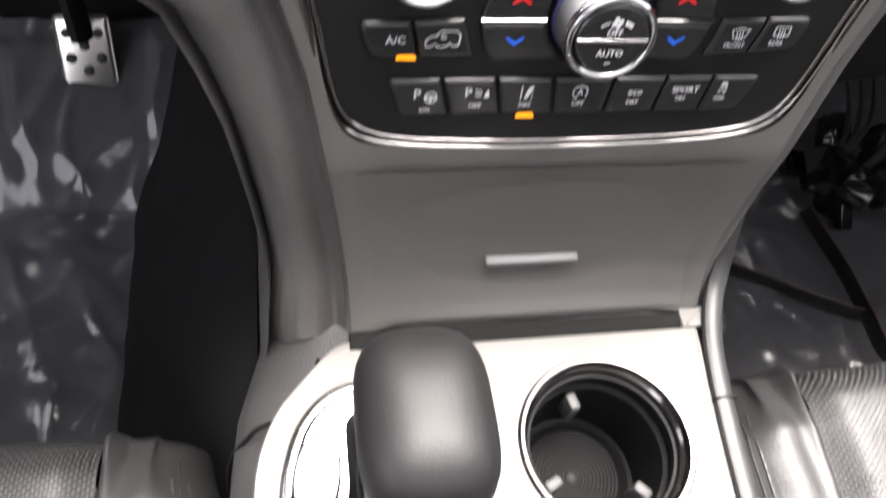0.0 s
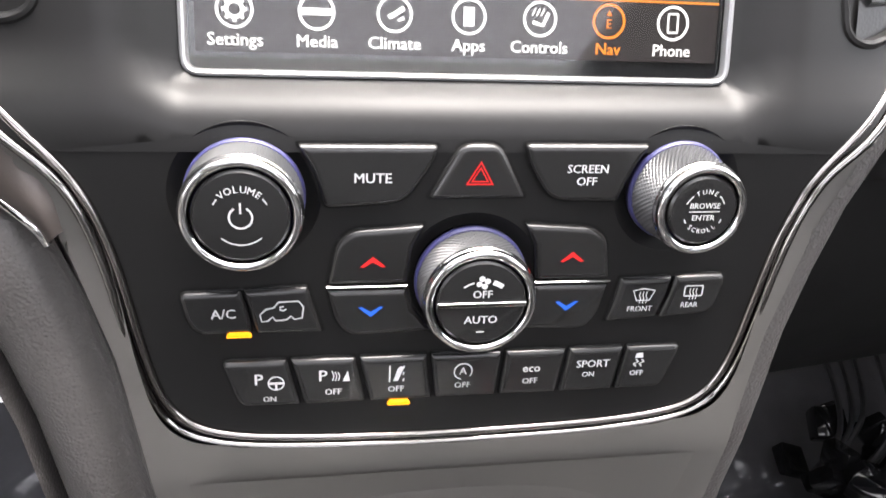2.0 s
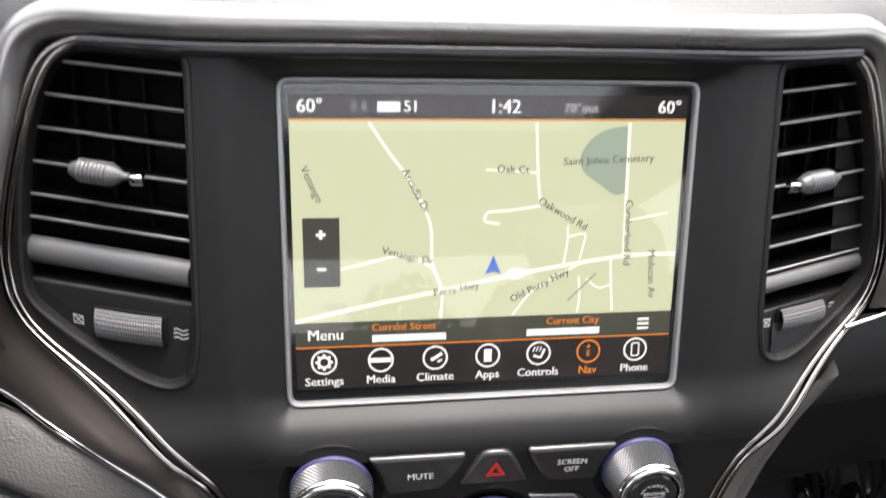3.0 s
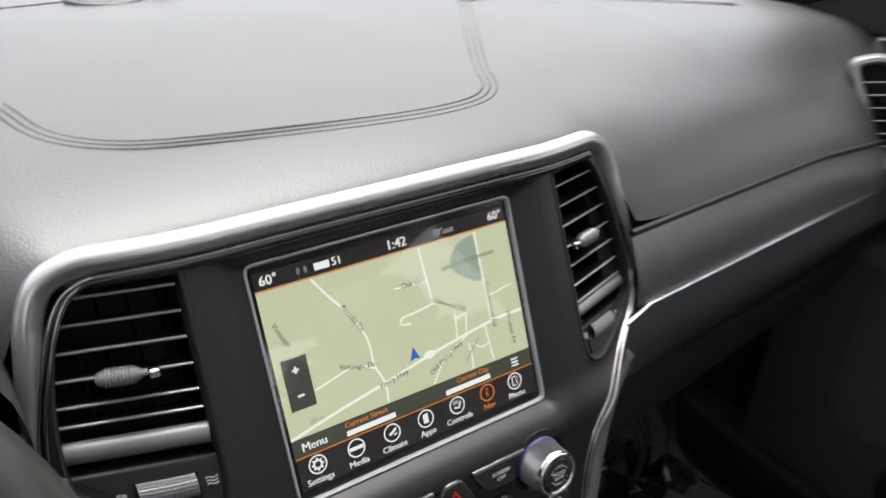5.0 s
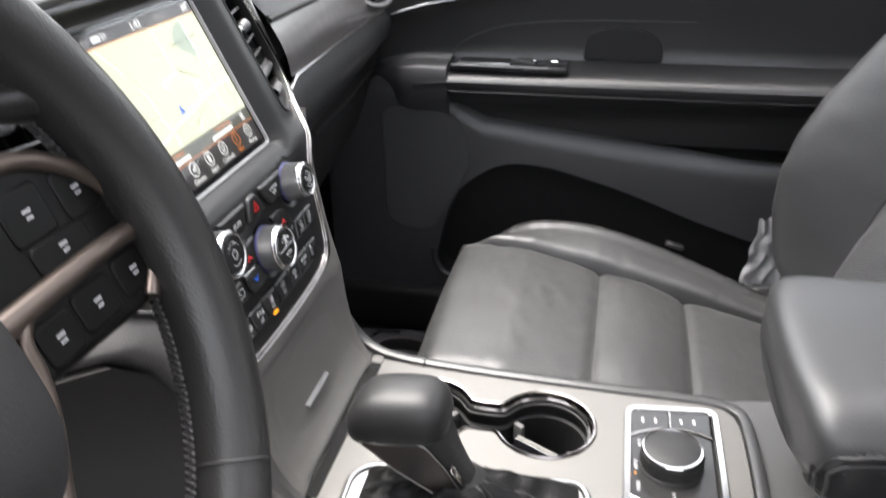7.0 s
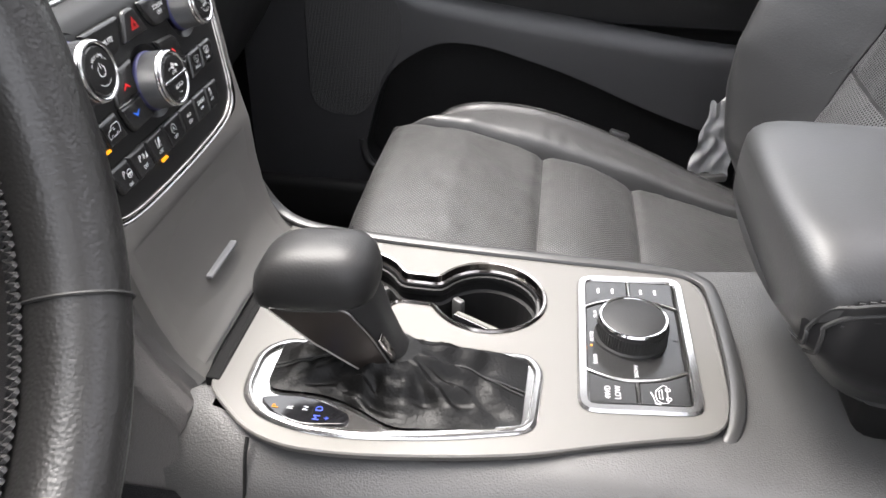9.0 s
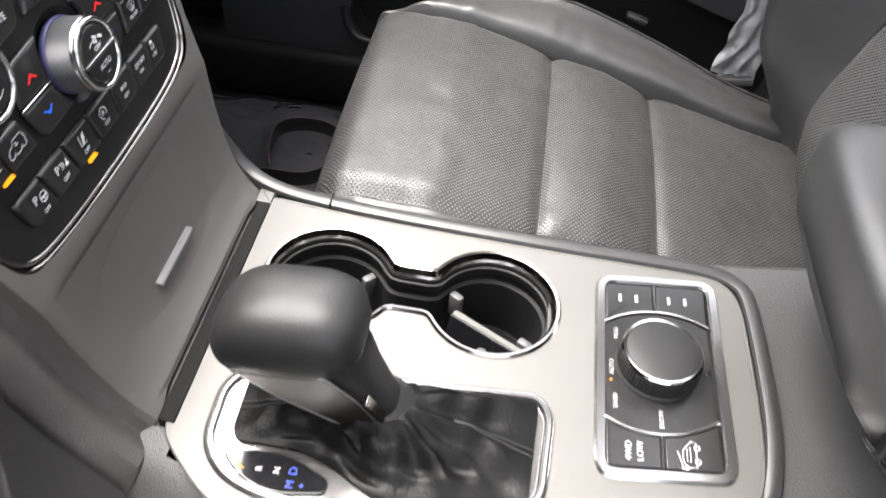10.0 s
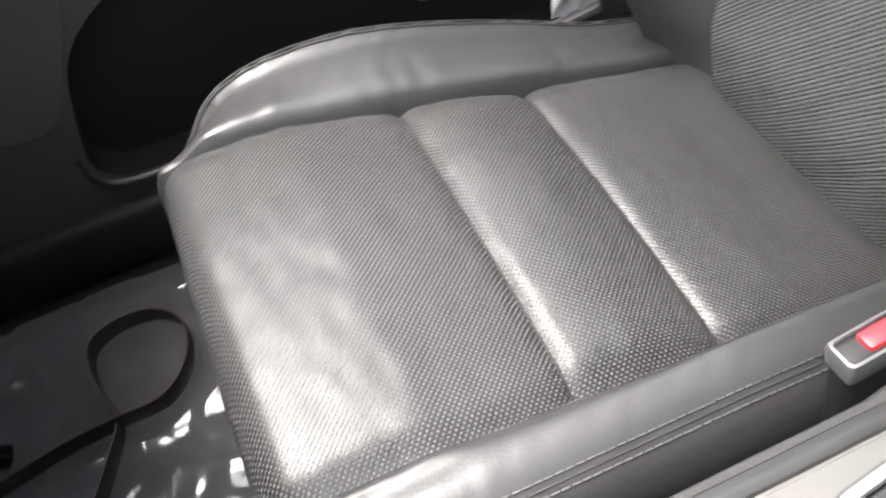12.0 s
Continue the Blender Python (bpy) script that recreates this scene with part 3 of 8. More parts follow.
def F(u, v, w=0.0):
    """The upper fascia: display surround, pillars, and the roll out on to the control panel."""
    sh = 1 - smooth01(abs(u), 0.086, 0.110)
    vt = -0.0035 * sh + 0.006 * (1 - sh)
    if v >= vt:
        return S(u, v, fascia_w(u, v) + w)
    p0, p1 = S(u, vt, fascia_w(u, vt)), L(u, -0.0085, 0.0004)
    t = min(1.0, (vt - v) / (vt + 0.012))
    d = (p1 - p0).length
    t0 = (-S_UP).lerp(Vector((0, -1, -0.33)), sh) * d * 0.95
    t1 = -L_UP * d * 1.55
    h = p0 * (2 * t ** 3 - 3 * t * t + 1) + t0 * (t ** 3 - 2 * t * t + t) + p1 * (3 * t * t - 2 * t ** 3) + t1 * (t ** 3 - t * t)
    return h + (L_OUT * t + S_OUT * (1 - t)) * w


up_half = spline([Vector(p) for p in UP_R], 4)
outer = [Vector((-p.x, p.y)) for p in reversed(up_half)] + [Vector((tuck(p.x), p.y)) for p in up_half][1:]
us = sorted({round(-0.21 + 0.003 * i, 4) for i in range(141)})
fine = [(u + 0.0002 * (j % 2), 0.1485 - 0.0035 * j) for u in us for j in range(43)] + [(u, -0.0030 - 0.0010 * j) for u in us for j in range(9)]
part("upper_bezel", bm_plate(list(reversed(outer)), [SCREEN_HOLE, VENT_L, VENT_R], F, 0.0, 0.0, 0.010, extra=fine), M_FASCIA, stack, smooth=50)

low_half = spline([Vector(p) for p in LOW_R], 4)
lo_outer = [Vector((-p.x, p.y)) for p in low_half] + [p for p in reversed(low_half)][1:]
KNOBS = [(-0.0715, -0.0225, 0.0175), (0.0015, -0.0530, 0.0184), (0.0705, -0.0215, 0.0164)]
part("control_panel", bm_plate(lo_outer, [disc(u, v, r + 0.0058, 48) for u, v, r in KNOBS], L, 0.0, 0.03, 0.003), M_FASCIA, stack)

# chrome line along the outline
def outline(side, k, out):
    pts = []
    for p in up_half:
        if p.x > 0.15 or p.y < 0.03:
            x = p.x if side < 0 else tuck(p.x)
            pts.append(F(side * (x + k * 0.9), p.y - k * 0.5 * (1 - smooth01(p.y, 0.0, 0.05)), out))
    pts += [L(side * (p.x + k * min(1.0, p.x / 0.06)), p.y - k * (1 - min(1.0, max(0.0, (p.y + 0.118) / 0.03))), out) for p in low_half[2:]]
    return pts


for name, k, out, r, m, lab in (("chrome_outline", 0.0016, 0.0004, (0.0017, 0.0022), M_OUTLINE, "thin chrome outline"), ("inner_outline", -0.0020, 0.0002, (0.0015, 0.0017), M_DARKCHROME, "dark chrome inner line")):
    a = outline(-1, k, out)
    b = outline(1, k, out)
    line = a + list(reversed(b))[1:]
    for _ in range(10):
        line = [line[0]] + [line[i] * 0.5 + (line[i - 1] + line[i + 1]) * 0.25 for i in range(1, len(line) - 1)] + [line[-1]]
    part(name, bm_tube(line, r, 16, up=S_OUT), m, stack, lab, smooth=60)

# silver bar over the top, wrapping down the sides
bar_r = [(0.0, 0.1585), (0.09, 0.1585), (0.150, 0.1575), (0.170, 0.1550), (0.1845, 0.1460), (0.1925, 0.130), (0.1965, 0.114), (0.2020, 0.090), (0.2065, 0.066), (0.2090, 0.047)]
bh = spline([Vector(p) for p in bar_r], 5)
bpath = [S(-p.x, p.y, 0.010) for p in reversed(bh)] + [S(tuck(p.x), p.y, 0.010) for p in bh][1:]


def bar_size(s):
    e = abs(s - 0.5) * 2
    return (0.0072 - 0.0046 * smooth01(e, 0.62, 1.0), 0.0075 - 0.003 * smooth01(e, 0.7, 1.0))


part("silver_bar", bm_tube(bpath, bar_size, 20, up=S_OUT), M_BAR, stack, "brushed silver bar over the display")
bpath2 = [S(-p.x * 0.985, p.y - 0.0098, 0.0135) for p in reversed(bh) if p.x < 0.165] + [S(p.x * 0.985, p.y - 0.0098, 0.0135) for p in bh if p.x < 0.165][1:]
part("gloss_strip", bm_tube(bpath2, (0.0030, 0.0018), 16, up=S_OUT), M_GLOSS, stack, "glossy black strip under the bar")


def slat_span(poly, v):
    """The widest run of a polygon at the height v."""
    us = []
    for i in range(len(poly)):
        a, b = poly[i - 1], poly[i]
        if (a.y - v) * (b.y - v) < 0:
            us.append(a.x + (b.x - a.x) * (v - a.y) / (b.y - a.y))
    return (min(us), max(us)) if len(us) > 1 else (0, 0)


def chord(a, b, u, v, w):
    """A place on the straight line across the vent from side to side."""
    return S(a, v, w).lerp(S(b, v, w), (u - a) / (b - a))


def air_vent(poly, sgn):
    """A dash vent with slats, blades behind, a slider and a thumb wheel."""
    v = thing("air_vent", "black dash air vent with bright-edged slats and thumb wheel", "air vent", "vents beside the display")
    depth = 0.035
    part("housing", bm_loops([[S(p.x, p.y, 0.004) for p in poly], [S(p.x, p.y, -depth) for p in shrink(poly, 0.003)]], True, False, True), M_DARK, v)
    part("rim", bm_loops([[S(p.x, p.y, w) for p in shrink(poly, d)] for d, w in ((-0.0012, 0.0100), (-0.0002, 0.0116), (0.0010, 0.0120), (0.0022, 0.0112), (0.0030, 0.0085), (0.0034, 0.003))]), M_FASCIA, v)
    SLATS = (0.138, 0.124, 0.110, 0.0955, 0.0815, 0.0715) if sgn < 0 else (0.133, 0.119, 0.105, 0.0905, 0.0765, 0.0625, 0.0505)
    for k, vv in enumerate(SLATS):
        a, b = slat_span(shrink(poly, 0.0030), vv)
        n = 8
        us = [a + 0.0005 + (b - a - 0.001) * i / n for i in range(n + 1)]
        bm = bm_loops([[chord(a, b, u, vv + q, w) for u in us] for q, w in
                       ((0.0007, 0.002), (0.0009, 0.0036), (-0.0006, 0.0036), (-0.0010, 0.001), (-0.0014, -0.016), (0.0, -0.016), (0.0007, 0.002))], False)
        part("slat", bm, M_VENT, v)
        bm = bm_tube([chord(a, b, u, vv + 0.0002, 0.0038) for u in us], (0.0009, 0.0007), 8)
        part("slat_edge", bm, M_SLAT, v, "thin silver slat edge")
    for k in range(4):
        u = sgn * (0.130 + 0.015 * k)
        part("blade", bm_box(S(u, 0.103, -0.020), (0.0014, 0.012, 0.072), 0.0004, 1, Matrix.Rotation(math.atan2(-S_UP.y, S_UP.z), 4, "X")), M_VENT, v)
    # slider on the fourth slat
    uc, vs_ = (-0.160, 0.0965) if sgn < 0 else (0.1525, 0.0915)
    c0 = S(uc - 0.0125, vs_, 0.0075)
    ax = S(uc + 0.0125, vs_, 0.0075) - c0
    prof = [(0.0012, 0.0), (0.0034, 0.001), (0.0052, 0.0045)] + [(0.0055 + 0.0005 * (k % 2), 0.0045 + 0.00085 * k) for k in range(17)] + [(0.0042, 0.0205), (0.0022, 0.0225), (0.0014, 0.025)]
    prof = [(r * 0.84, h) for r, h in prof]
    part("slider", bm_turn(prof, c0, ax, 24), M_GREYBAR, v, "ribbed grey slider")
    part("slider_tip", bm_box(S(uc + 0.0145 * -sgn, vs_ - 0.0004, 0.0065), (0.006, 0.005, 0.005), 0.0014), M_CHROME, v)
    # bar below the slats and the lower pocket
    vb = 0.0575 if sgn < 0 else 0.0445
    a, b = slat_span(shrink(poly, 0.002), vb)
    part("lower_bar", bm_tube([chord(a, b, a + 0.001 + (b - a - 0.002) * i / 8, vb, 0.003) for i in range(9)], (0.0058, 0.0048) if sgn < 0 else (0.0042, 0.0040), 20, up=S_OUT), M_GREYBAR, v, smooth=60)
    vl = vb - 0.0105
    a, b = slat_span(poly, vl)
    low = [p for p in poly if p.y < vl]
    ends = [Vector((a, vl)), Vector((b, vl))]
    if (low[0] - ends[0]).length > (low[0] - ends[1]).length:
        ends.reverse()
    low = [ends[0]] + low + [ends[1]]
    low = [p for i, p in enumerate(low) if (p - low[i - 1]).length > 0.0006]
    part("lower_panel", bm_pad(shrink(low, 0.0012), S, -0.01, 0.0062, 0.0016), M_FASCIA, v)
    uw, vw = (-0.1535, 0.0325) if sgn < 0 else (0.1510, 0.0275)
    hw_, hv = (0.0140, 0.0062) if sgn < 0 else (0.0125, 0.0052)
    part("wheel_slot", bm_pad(rect(uw - hw_ - 0.0015, vw - hv - 0.001, uw + hw_ + 0.0015, vw + hv + 0.001, 0.002), S, 0.0055, 0.0066, 0.0004), M_VENT, v)
    rows = []
    for k in range(11):
        a2 = math.pi * k / 10
        rows.append([S(uw - hw_ + 2 * hw_ * i / 26, vw - hv * math.cos(a2), 0.0060 + 0.0042 * math.sin(a2)) for i in range(27)])
    bm = bm_loops(rows, False)
    bmesh.ops.recalc_face_normals(bm, faces=bm.faces)
    bmesh.ops.poke(bm, faces=bm.faces[:], offset=0.0005)
    part("thumb_wheel", bm, M_GREYBAR, v, "ribbed grey thumb wheel", smooth=0)
    bm = bmesh.new()
    i0, i1 = uw - hw_ - 0.0075, uw + hw_ + 0.0075
    bm_stroke(rect(i0 - 0.002, vw - 0.0018, i0 + 0.002, vw + 0.0018), 0.0006, S, 0.0070, bm, True)
    bm_stroke([(i0 - 0.002, vw - 0.0018), (i0 + 0.002, vw + 0.0018)], 0.0005, S, 0.0070, bm)
    bm_stroke([(i0 - 0.002, vw + 0.0018), (i0 + 0.002, vw - 0.0018)], 0.0005, S, 0.0070, bm)
    part("closed_symbol", bm, M_GREYPRINT, v)
    bm = bmesh.new()
    for k in (-1, 0, 1):
        bm_stroke([(i1 - 0.003 + 0.006 * j / 8, vw + 0.0018 * k + 0.0005 * math.sin(j * 0.9)) for j in range(9)], 0.0006, S, 0.0070, bm)
    part("open_symbol", bm, M_GREYPRINT, v)
    return v


air_vent(VENT_L, -1)
air_vent(VENT_R, 1)

# ---- touch display ----
display = thing("touch_display", "lit colour touch display showing a green road map", "display")
part("bezel_frame", bm_loops([[S(p.x, p.y, w) for p in shrink(SCREEN_HOLE, d)] for d, w in ((-0.0004, 0.0010), (0.0002, 0.0026), (0.0010, 0.0029), (0.0018, 0.0024), (0.0024, 0.0))]), M_SLAT, display, "thin bright silver frame")
part("dark_border", bm_fill([(p.x, p.y) for p in shrink(SCREEN_HOLE, 0.002)], S, -0.0006), M_GLOSS, display)


def UI(p, q, w=0.0):
    """A place on the lit picture: p from its left edge and q from its top, both 0 to 1."""
    return S(-0.0855 + 0.171 * p, 0.1322 - 0.1282 * q, w)


def UIv(x, y, w=0.0):
    """The same in metres from the picture's upper left corner, y up."""
    return S(-0.0855 + x, 0.1322 + y, w)


E_DARK = glow("lit_dark", (0.011, 0.0065, 0.0065), 0.5)
E_STRIP = glow("lit_strip", (0.05, 0.052, 0.035), 0.5)
E_MAP = glow("lit_map_green", (0.60, 0.63, 0.41), 0.5)
E_WHITE = glow("lit_white", (0.95, 0.95, 0.92), 0.5)
E_ROAD = glow("lit_road", (0.93, 0.95, 0.80), 0.5)
E_ORANGE = glow("lit_orange", (0.85, 0.25, 0.02), 0.42)
E_GREY = glow("lit_grey_text", (0.12, 0.13, 0.10), 0.5)
E_LAKE = glow("lit_grey_area", (0.33, 0.40, 0.31), 0.5)
E_BLUE = glow("lit_blue", (0.03, 0.12, 0.55), 0.5)
E_SOFT = glow("lit_soft_grey", (0.42, 0.40, 0.40), 0.5)


def ui_rect(p0, q0, p1, q1, m, w, name):
    part(name, bm_fill([(p0, q0), (p1, q0), (p1, q1), (p0, q1)], UI, w), m, display, smooth=0)


ui_rect(0, 0, 1, 0.078, E_DARK, 0.0001, "status_bar")
ui_rect(0, 0.078, 1, 0.76, E_MAP, 0.0001, "map_area")
ui_rect(0, 0.76, 1, 0.845, E_STRIP, 0.0001, "street_strip")
ui_rect(0, 0.845, 1, 1, E_DARK, 0.0001, "menu_bar")
for q in (0.082, 0.848):
    part("orange_line", bm_stroke([(0, q), (1, q)], 0.0055, UI, 0.0002), E_ORANGE, display, smooth=0)
# roads of the map


def road(pts, width, bm):
    pp = spline([Vector(p) for p in pts], 5)
    xy = [(p.x * 0.171, -p.y * 0.1282) for p in pp]
    bm_stroke(xy, width, UIv, 0.0003, bm)


bm = bmesh.new()
road([(0.0, 0.755), (0.2, 0.70), (0.37, 0.66), (0.56, 0.61), (0.75, 0.57), (0.88, 0.55), (1.0, 0.548)], 0.0019, bm)
road([(0.19, 0.09), (0.24, 0.19), (0.29, 0.28), (0.335, 0.40), (0.345, 0.47), (0.347, 0.56), (0.372, 0.66), (0.37, 0.755)], 0.0014, bm)
road([(0.12, 0.575), (0.20, 0.55), (0.28, 0.532), (0.347, 0.575)], 0.0013, bm)
road([(0.607, 0.09), (0.612, 0.20), (0.618, 0.30), (0.625, 0.365)], 0.0013, bm)
road([(0.625, 0.37), (0.54, 0.385), (0.49, 0.39), (0.482, 0.42), (0.52, 0.43)], 0.0013, bm)
road([(0.48, 0.245), (0.62, 0.258)], 0.0010, bm)
road([(0.85, 0.09), (0.852, 0.30), (0.855, 0.55)], 0.0015, bm)
road([(0.70, 0.44), (0.70, 0.50), (0.692, 0.575)], 0.0010, bm)
road([(0.70, 0.48), (0.745, 0.47), (0.745, 0.50), (0.735, 0.56)], 0.0010, bm)
road([(0.82, 0.555), (0.825, 0.65), (0.832, 0.75)], 0.0011, bm)
road([(0.735, 0.62), (0.74, 0.70), (0.735, 0.755)], 0.0010, bm)
road([(0.865, 0.425), (0.97, 0.40)], 0.0010, bm)
road([(0.56, 0.755), (0.62, 0.66), (0.74, 0.575)], 0.0010, bm)
road([(0.755, 0.63), (0.79, 0.665), (0.825, 0.655)], 0.0009, bm)
part("map_roads", bm, E_ROAD, display, smooth=0)
lake = spline([(0.848, 0.10), (0.80, 0.11), (0.755, 0.14), (0.725, 0.20), (0.735, 0.255), (0.78, 0.30), (0.82, 0.335), (0.848, 0.33)], 4)
part("grey_area", bm_fill([(p.x, p.y) for p in lake], UI, 0.0002), E_LAKE, display, smooth=0)


def ui_text(bm, body, size, p, q, turn=0.0, align="CENTER", bold=0.05):
    return bm_text(body, size, p * 0.171, -q * 0.1282, UIv, 0.0005, turn, align, bm, bold=bold)


bm = bmesh.new()
for body, p, q, turn in [("Oak Ct", 0.55, 0.245, -2), ("Arcadia Dr", 0.305, 0.315, -62), ("Venango Dr", 0.285, 0.535, -14), ("Oakwood Rd", 0.685, 0.40, -30),
                         ("Cumberland Rd", 0.862, 0.47, -89), ("Old Perry Hwy", 0.63, 0.65, 26), ("Perry Hwy", 0.41, 0.655, 9), ("Venango", 0.05, 0.29, -66),
                         ("Parkside Ave", 0.745, 0.66, 44), ("Mohican Av", 0.935, 0.62, -86), ("Saint Johns Cemetery", 0.80, 0.215, 2)]:
    if body in ("Parkside Ave",):
        c, s_ = math.cos(radians(turn)), math.sin(radians(turn))
        u0, v0 = p * 0.171, -q * 0.1282
        bm_stroke([(u0 - 0.009 * c, v0 - 0.009 * s_), (u0 + 0.009 * c, v0 + 0.009 * s_)], 0.0009, UIv, 0.0005, bm)
        continue
    part("map_word", ui_text(bmesh.new(), body, 0.0047, p, q, turn, bold=0.03), E_GREY, display, smooth=0)
part("map_bar", bm, E_LAKE, display, smooth=0)
for body, size, p, q in [("60°", 0.0078, 0.05, 0.040), ("60°", 0.0078, 0.953, 0.040), ("1:42", 0.0082, 0.525, 0.040), ("51", 0.0066, 0.293, 0.040), ("Menu", 0.0070, 0.075, 0.805)]:
    part("status_word", ui_text(bmesh.new(), body, size, p, q, bold=0.05), E_WHITE, display, smooth=0)
part("station_bar", bm_stroke([(0.036, -0.0052), (0.0455, -0.0052)], 0.0042, UIv, 0.0005), E_WHITE, display, smooth=0)
for body, p in [("Settings", 0.070), ("Media", 0.215), ("Climate", 0.357), ("Apps", 0.497), ("Controls", 0.635), ("Phone", 0.905)]:
    part("menu_word", ui_text(bmesh.new(), body, 0.0054, p, 0.972, bold=0.04), E_WHITE, display, smooth=0)
# current street and town, not lettered
part("street_bar", bm_stroke([(0.193 * 0.171, -0.822 * 0.1282), (0.385 * 0.171, -0.822 * 0.1282)], 0.0032, UIv, 0.0005), E_WHITE, display, smooth=0)
part("town_bar", bm_stroke([(0.60 * 0.171, -0.822 * 0.1282), (0.80 * 0.171, -0.822 * 0.1282)], 0.0032, UIv, 0.0005), E_WHITE, display, smooth=0)
bm = bmesh.new()
for k in range(3):
    bm_stroke([(0.906 * 0.171, (-0.787 - 0.017 * k) * 0.1282), (0.938 * 0.171, (-0.787 - 0.017 * k) * 0.1282)], 0.0012, UIv, 0.0005, bm)
part("list_symbol", bm, E_WHITE, display, smooth=0)
part("soft_word", ui_text(bmesh.new(), "70°out", 0.0056, 0.72, 0.044), E_SOFT, display, smooth=0)
part("soft_word", ui_text(bmesh.new(), "300 ft", 0.0042, 0.10, 0.705), E_SOFT, display, smooth=0)
bm = bmesh.new()
for r in (0.0016, 0.0028):
    for s0 in (0, math.pi):
        bm_stroke([(0.0285 + r * math.cos(s0 + a), -0.005 + r * math.sin(s0 + a)) for a in [-0.8 + 0.2 * k for k in range(9)]], 0.0005, UIv, 0.0005, bm)
part("signal_symbol", bm, E_SOFT, display, smooth=0)
for body, size, p, q in [("Current Street", 0.0047, 0.275, 0.783), ("Current City", 0.0047, 0.725, 0.783), ("Nav", 0.0054, 0.773, 0.972)]:
    part("orange_word", ui_text(bmesh.new(), body, size, p, q), E_ORANGE, display, smooth=0)
ICON_P = [0.070, 0.215, 0.357, 0.497, 0.635, 0.773, 0.905]
for k, p in enumerate(ICON_P):
    cx, cy = p * 0.171, -0.901 * 0.1282
    bm = bm_stroke([(q.x, q.y) for q in disc(cx, cy, 0.0053, 28)], 0.0009, UIv, 0.0005, closed=True)
    if k == 0:
        bm_stroke([(q.x, q.y) for q in disc(cx, cy, 0.0024, 16)], 0.0013, UIv, 0.0005, bm, True)
        for a in range(8):
            c, s_ = math.cos(a * math.pi / 4), math.sin(a * math.pi / 4)
            bm_stroke([(cx + 0.0028 * c, cy + 0.0028 * s_), (cx + 0.0038 * c, cy + 0.0038 * s_)], 0.0012, UIv, 0.0005, bm)
    elif k == 1:
        bm_stroke([(cx - 0.0046, cy), (cx + 0.0046, cy)], 0.0022, UIv, 0.0005, bm)
    elif k == 2:
        bm_stroke([(cx - 0.002, cy - 0.001), (cx, cy), (cx + 0.003, cy + 0.002)], 0.0016, UIv, 0.0005, bm)
        bm_stroke([(cx + 0.001, cy - 0.002), (cx + 0.003, cy - 0.001)], 0.001, UIv, 0.0005, bm)
    elif k == 3:
        bm_fill([(cx - 0.0018, cy - 0.003), (cx + 0.0018, cy - 0.003), (cx + 0.0018, cy + 0.003), (cx - 0.0018, cy + 0.003)], UIv, 0.0005, bm)
    elif k == 4:
        for d in (-0.0022, -0.0007, 0.0008):
            bm_stroke([(cx + d - 0.0005, cy + 0.001), (cx + d + 0.0005, cy + 0.0032)], 0.0006, UIv, 0.0005, bm)
        bm_stroke([(cx - 0.0025, cy - 0.001), (cx + 0.001, cy - 0.002), (cx + 0.0028, cy + 0.002)], 0.0013, UIv, 0.0005, bm)
    elif k == 5:
        bm_text("E", 0.0042, cx, cy - 0.001, UIv, 0.0005, bm=bm)
        bm_fill([(cx - 0.001, cy + 0.0018), (cx + 0.001, cy + 0.0018), (cx, cy + 0.0036)], UIv, 0.0005, bm)
    else:
        bm_stroke([(q.x, q.y) for q in rect(cx - 0.0017, cy - 0.003, cx + 0.0017, cy + 0.003, 0.0004)], 0.0007, UIv, 0.0005, bm, True)
    part("menu_icon", bm, E_ORANGE if k == 5 else E_WHITE, display, smooth=0)
ui_rect(0.025, 0.40, 0.115, 0.635, glow("lit_zoom_box", (0.045, 0.045, 0.035), 0.5), 0.0004, "zoom_box")
bm = bm_stroke([(0.0098, -0.0585), (0.0138, -0.0585)], 0.0014, UIv, 0.0006)
bm_stroke([(0.0118, -0.0565), (0.0118, -0.0605)], 0.0014, UIv, 0.0006, bm)
bm_stroke([(0.0098, -0.0735), (0.0138, -0.0735)], 0.0014, UIv, 0.0006, bm)
part("zoom_sign", bm, E_WHITE, display, smooth=0)
cx, cy = 0.505 * 0.171, -0.575 * 0.1282
part("position_arrow", bm_fill([(cx - 0.0036, cy - 0.004), (cx, cy - 0.0026), (cx + 0.0036, cy - 0.004), (cx, cy + 0.0048)], UIv, 0.0006), E_BLUE, display, smooth=0)
part("route_shield", bm_fill([(p.x, p.y) for p in disc(0.565 * 0.171, -0.605 * 0.1282, 0.0042, 16, 0.0026)], UIv, 0.0005), E_WHITE, display, smooth=0)
t = part("glass_cover", bm_fill([(p.x, p.y) for p in shrink(SCREEN_HOLE, 0.002)], S, 0.0009), M_GLASS, display, smooth=0)
t.visible_shadow = False

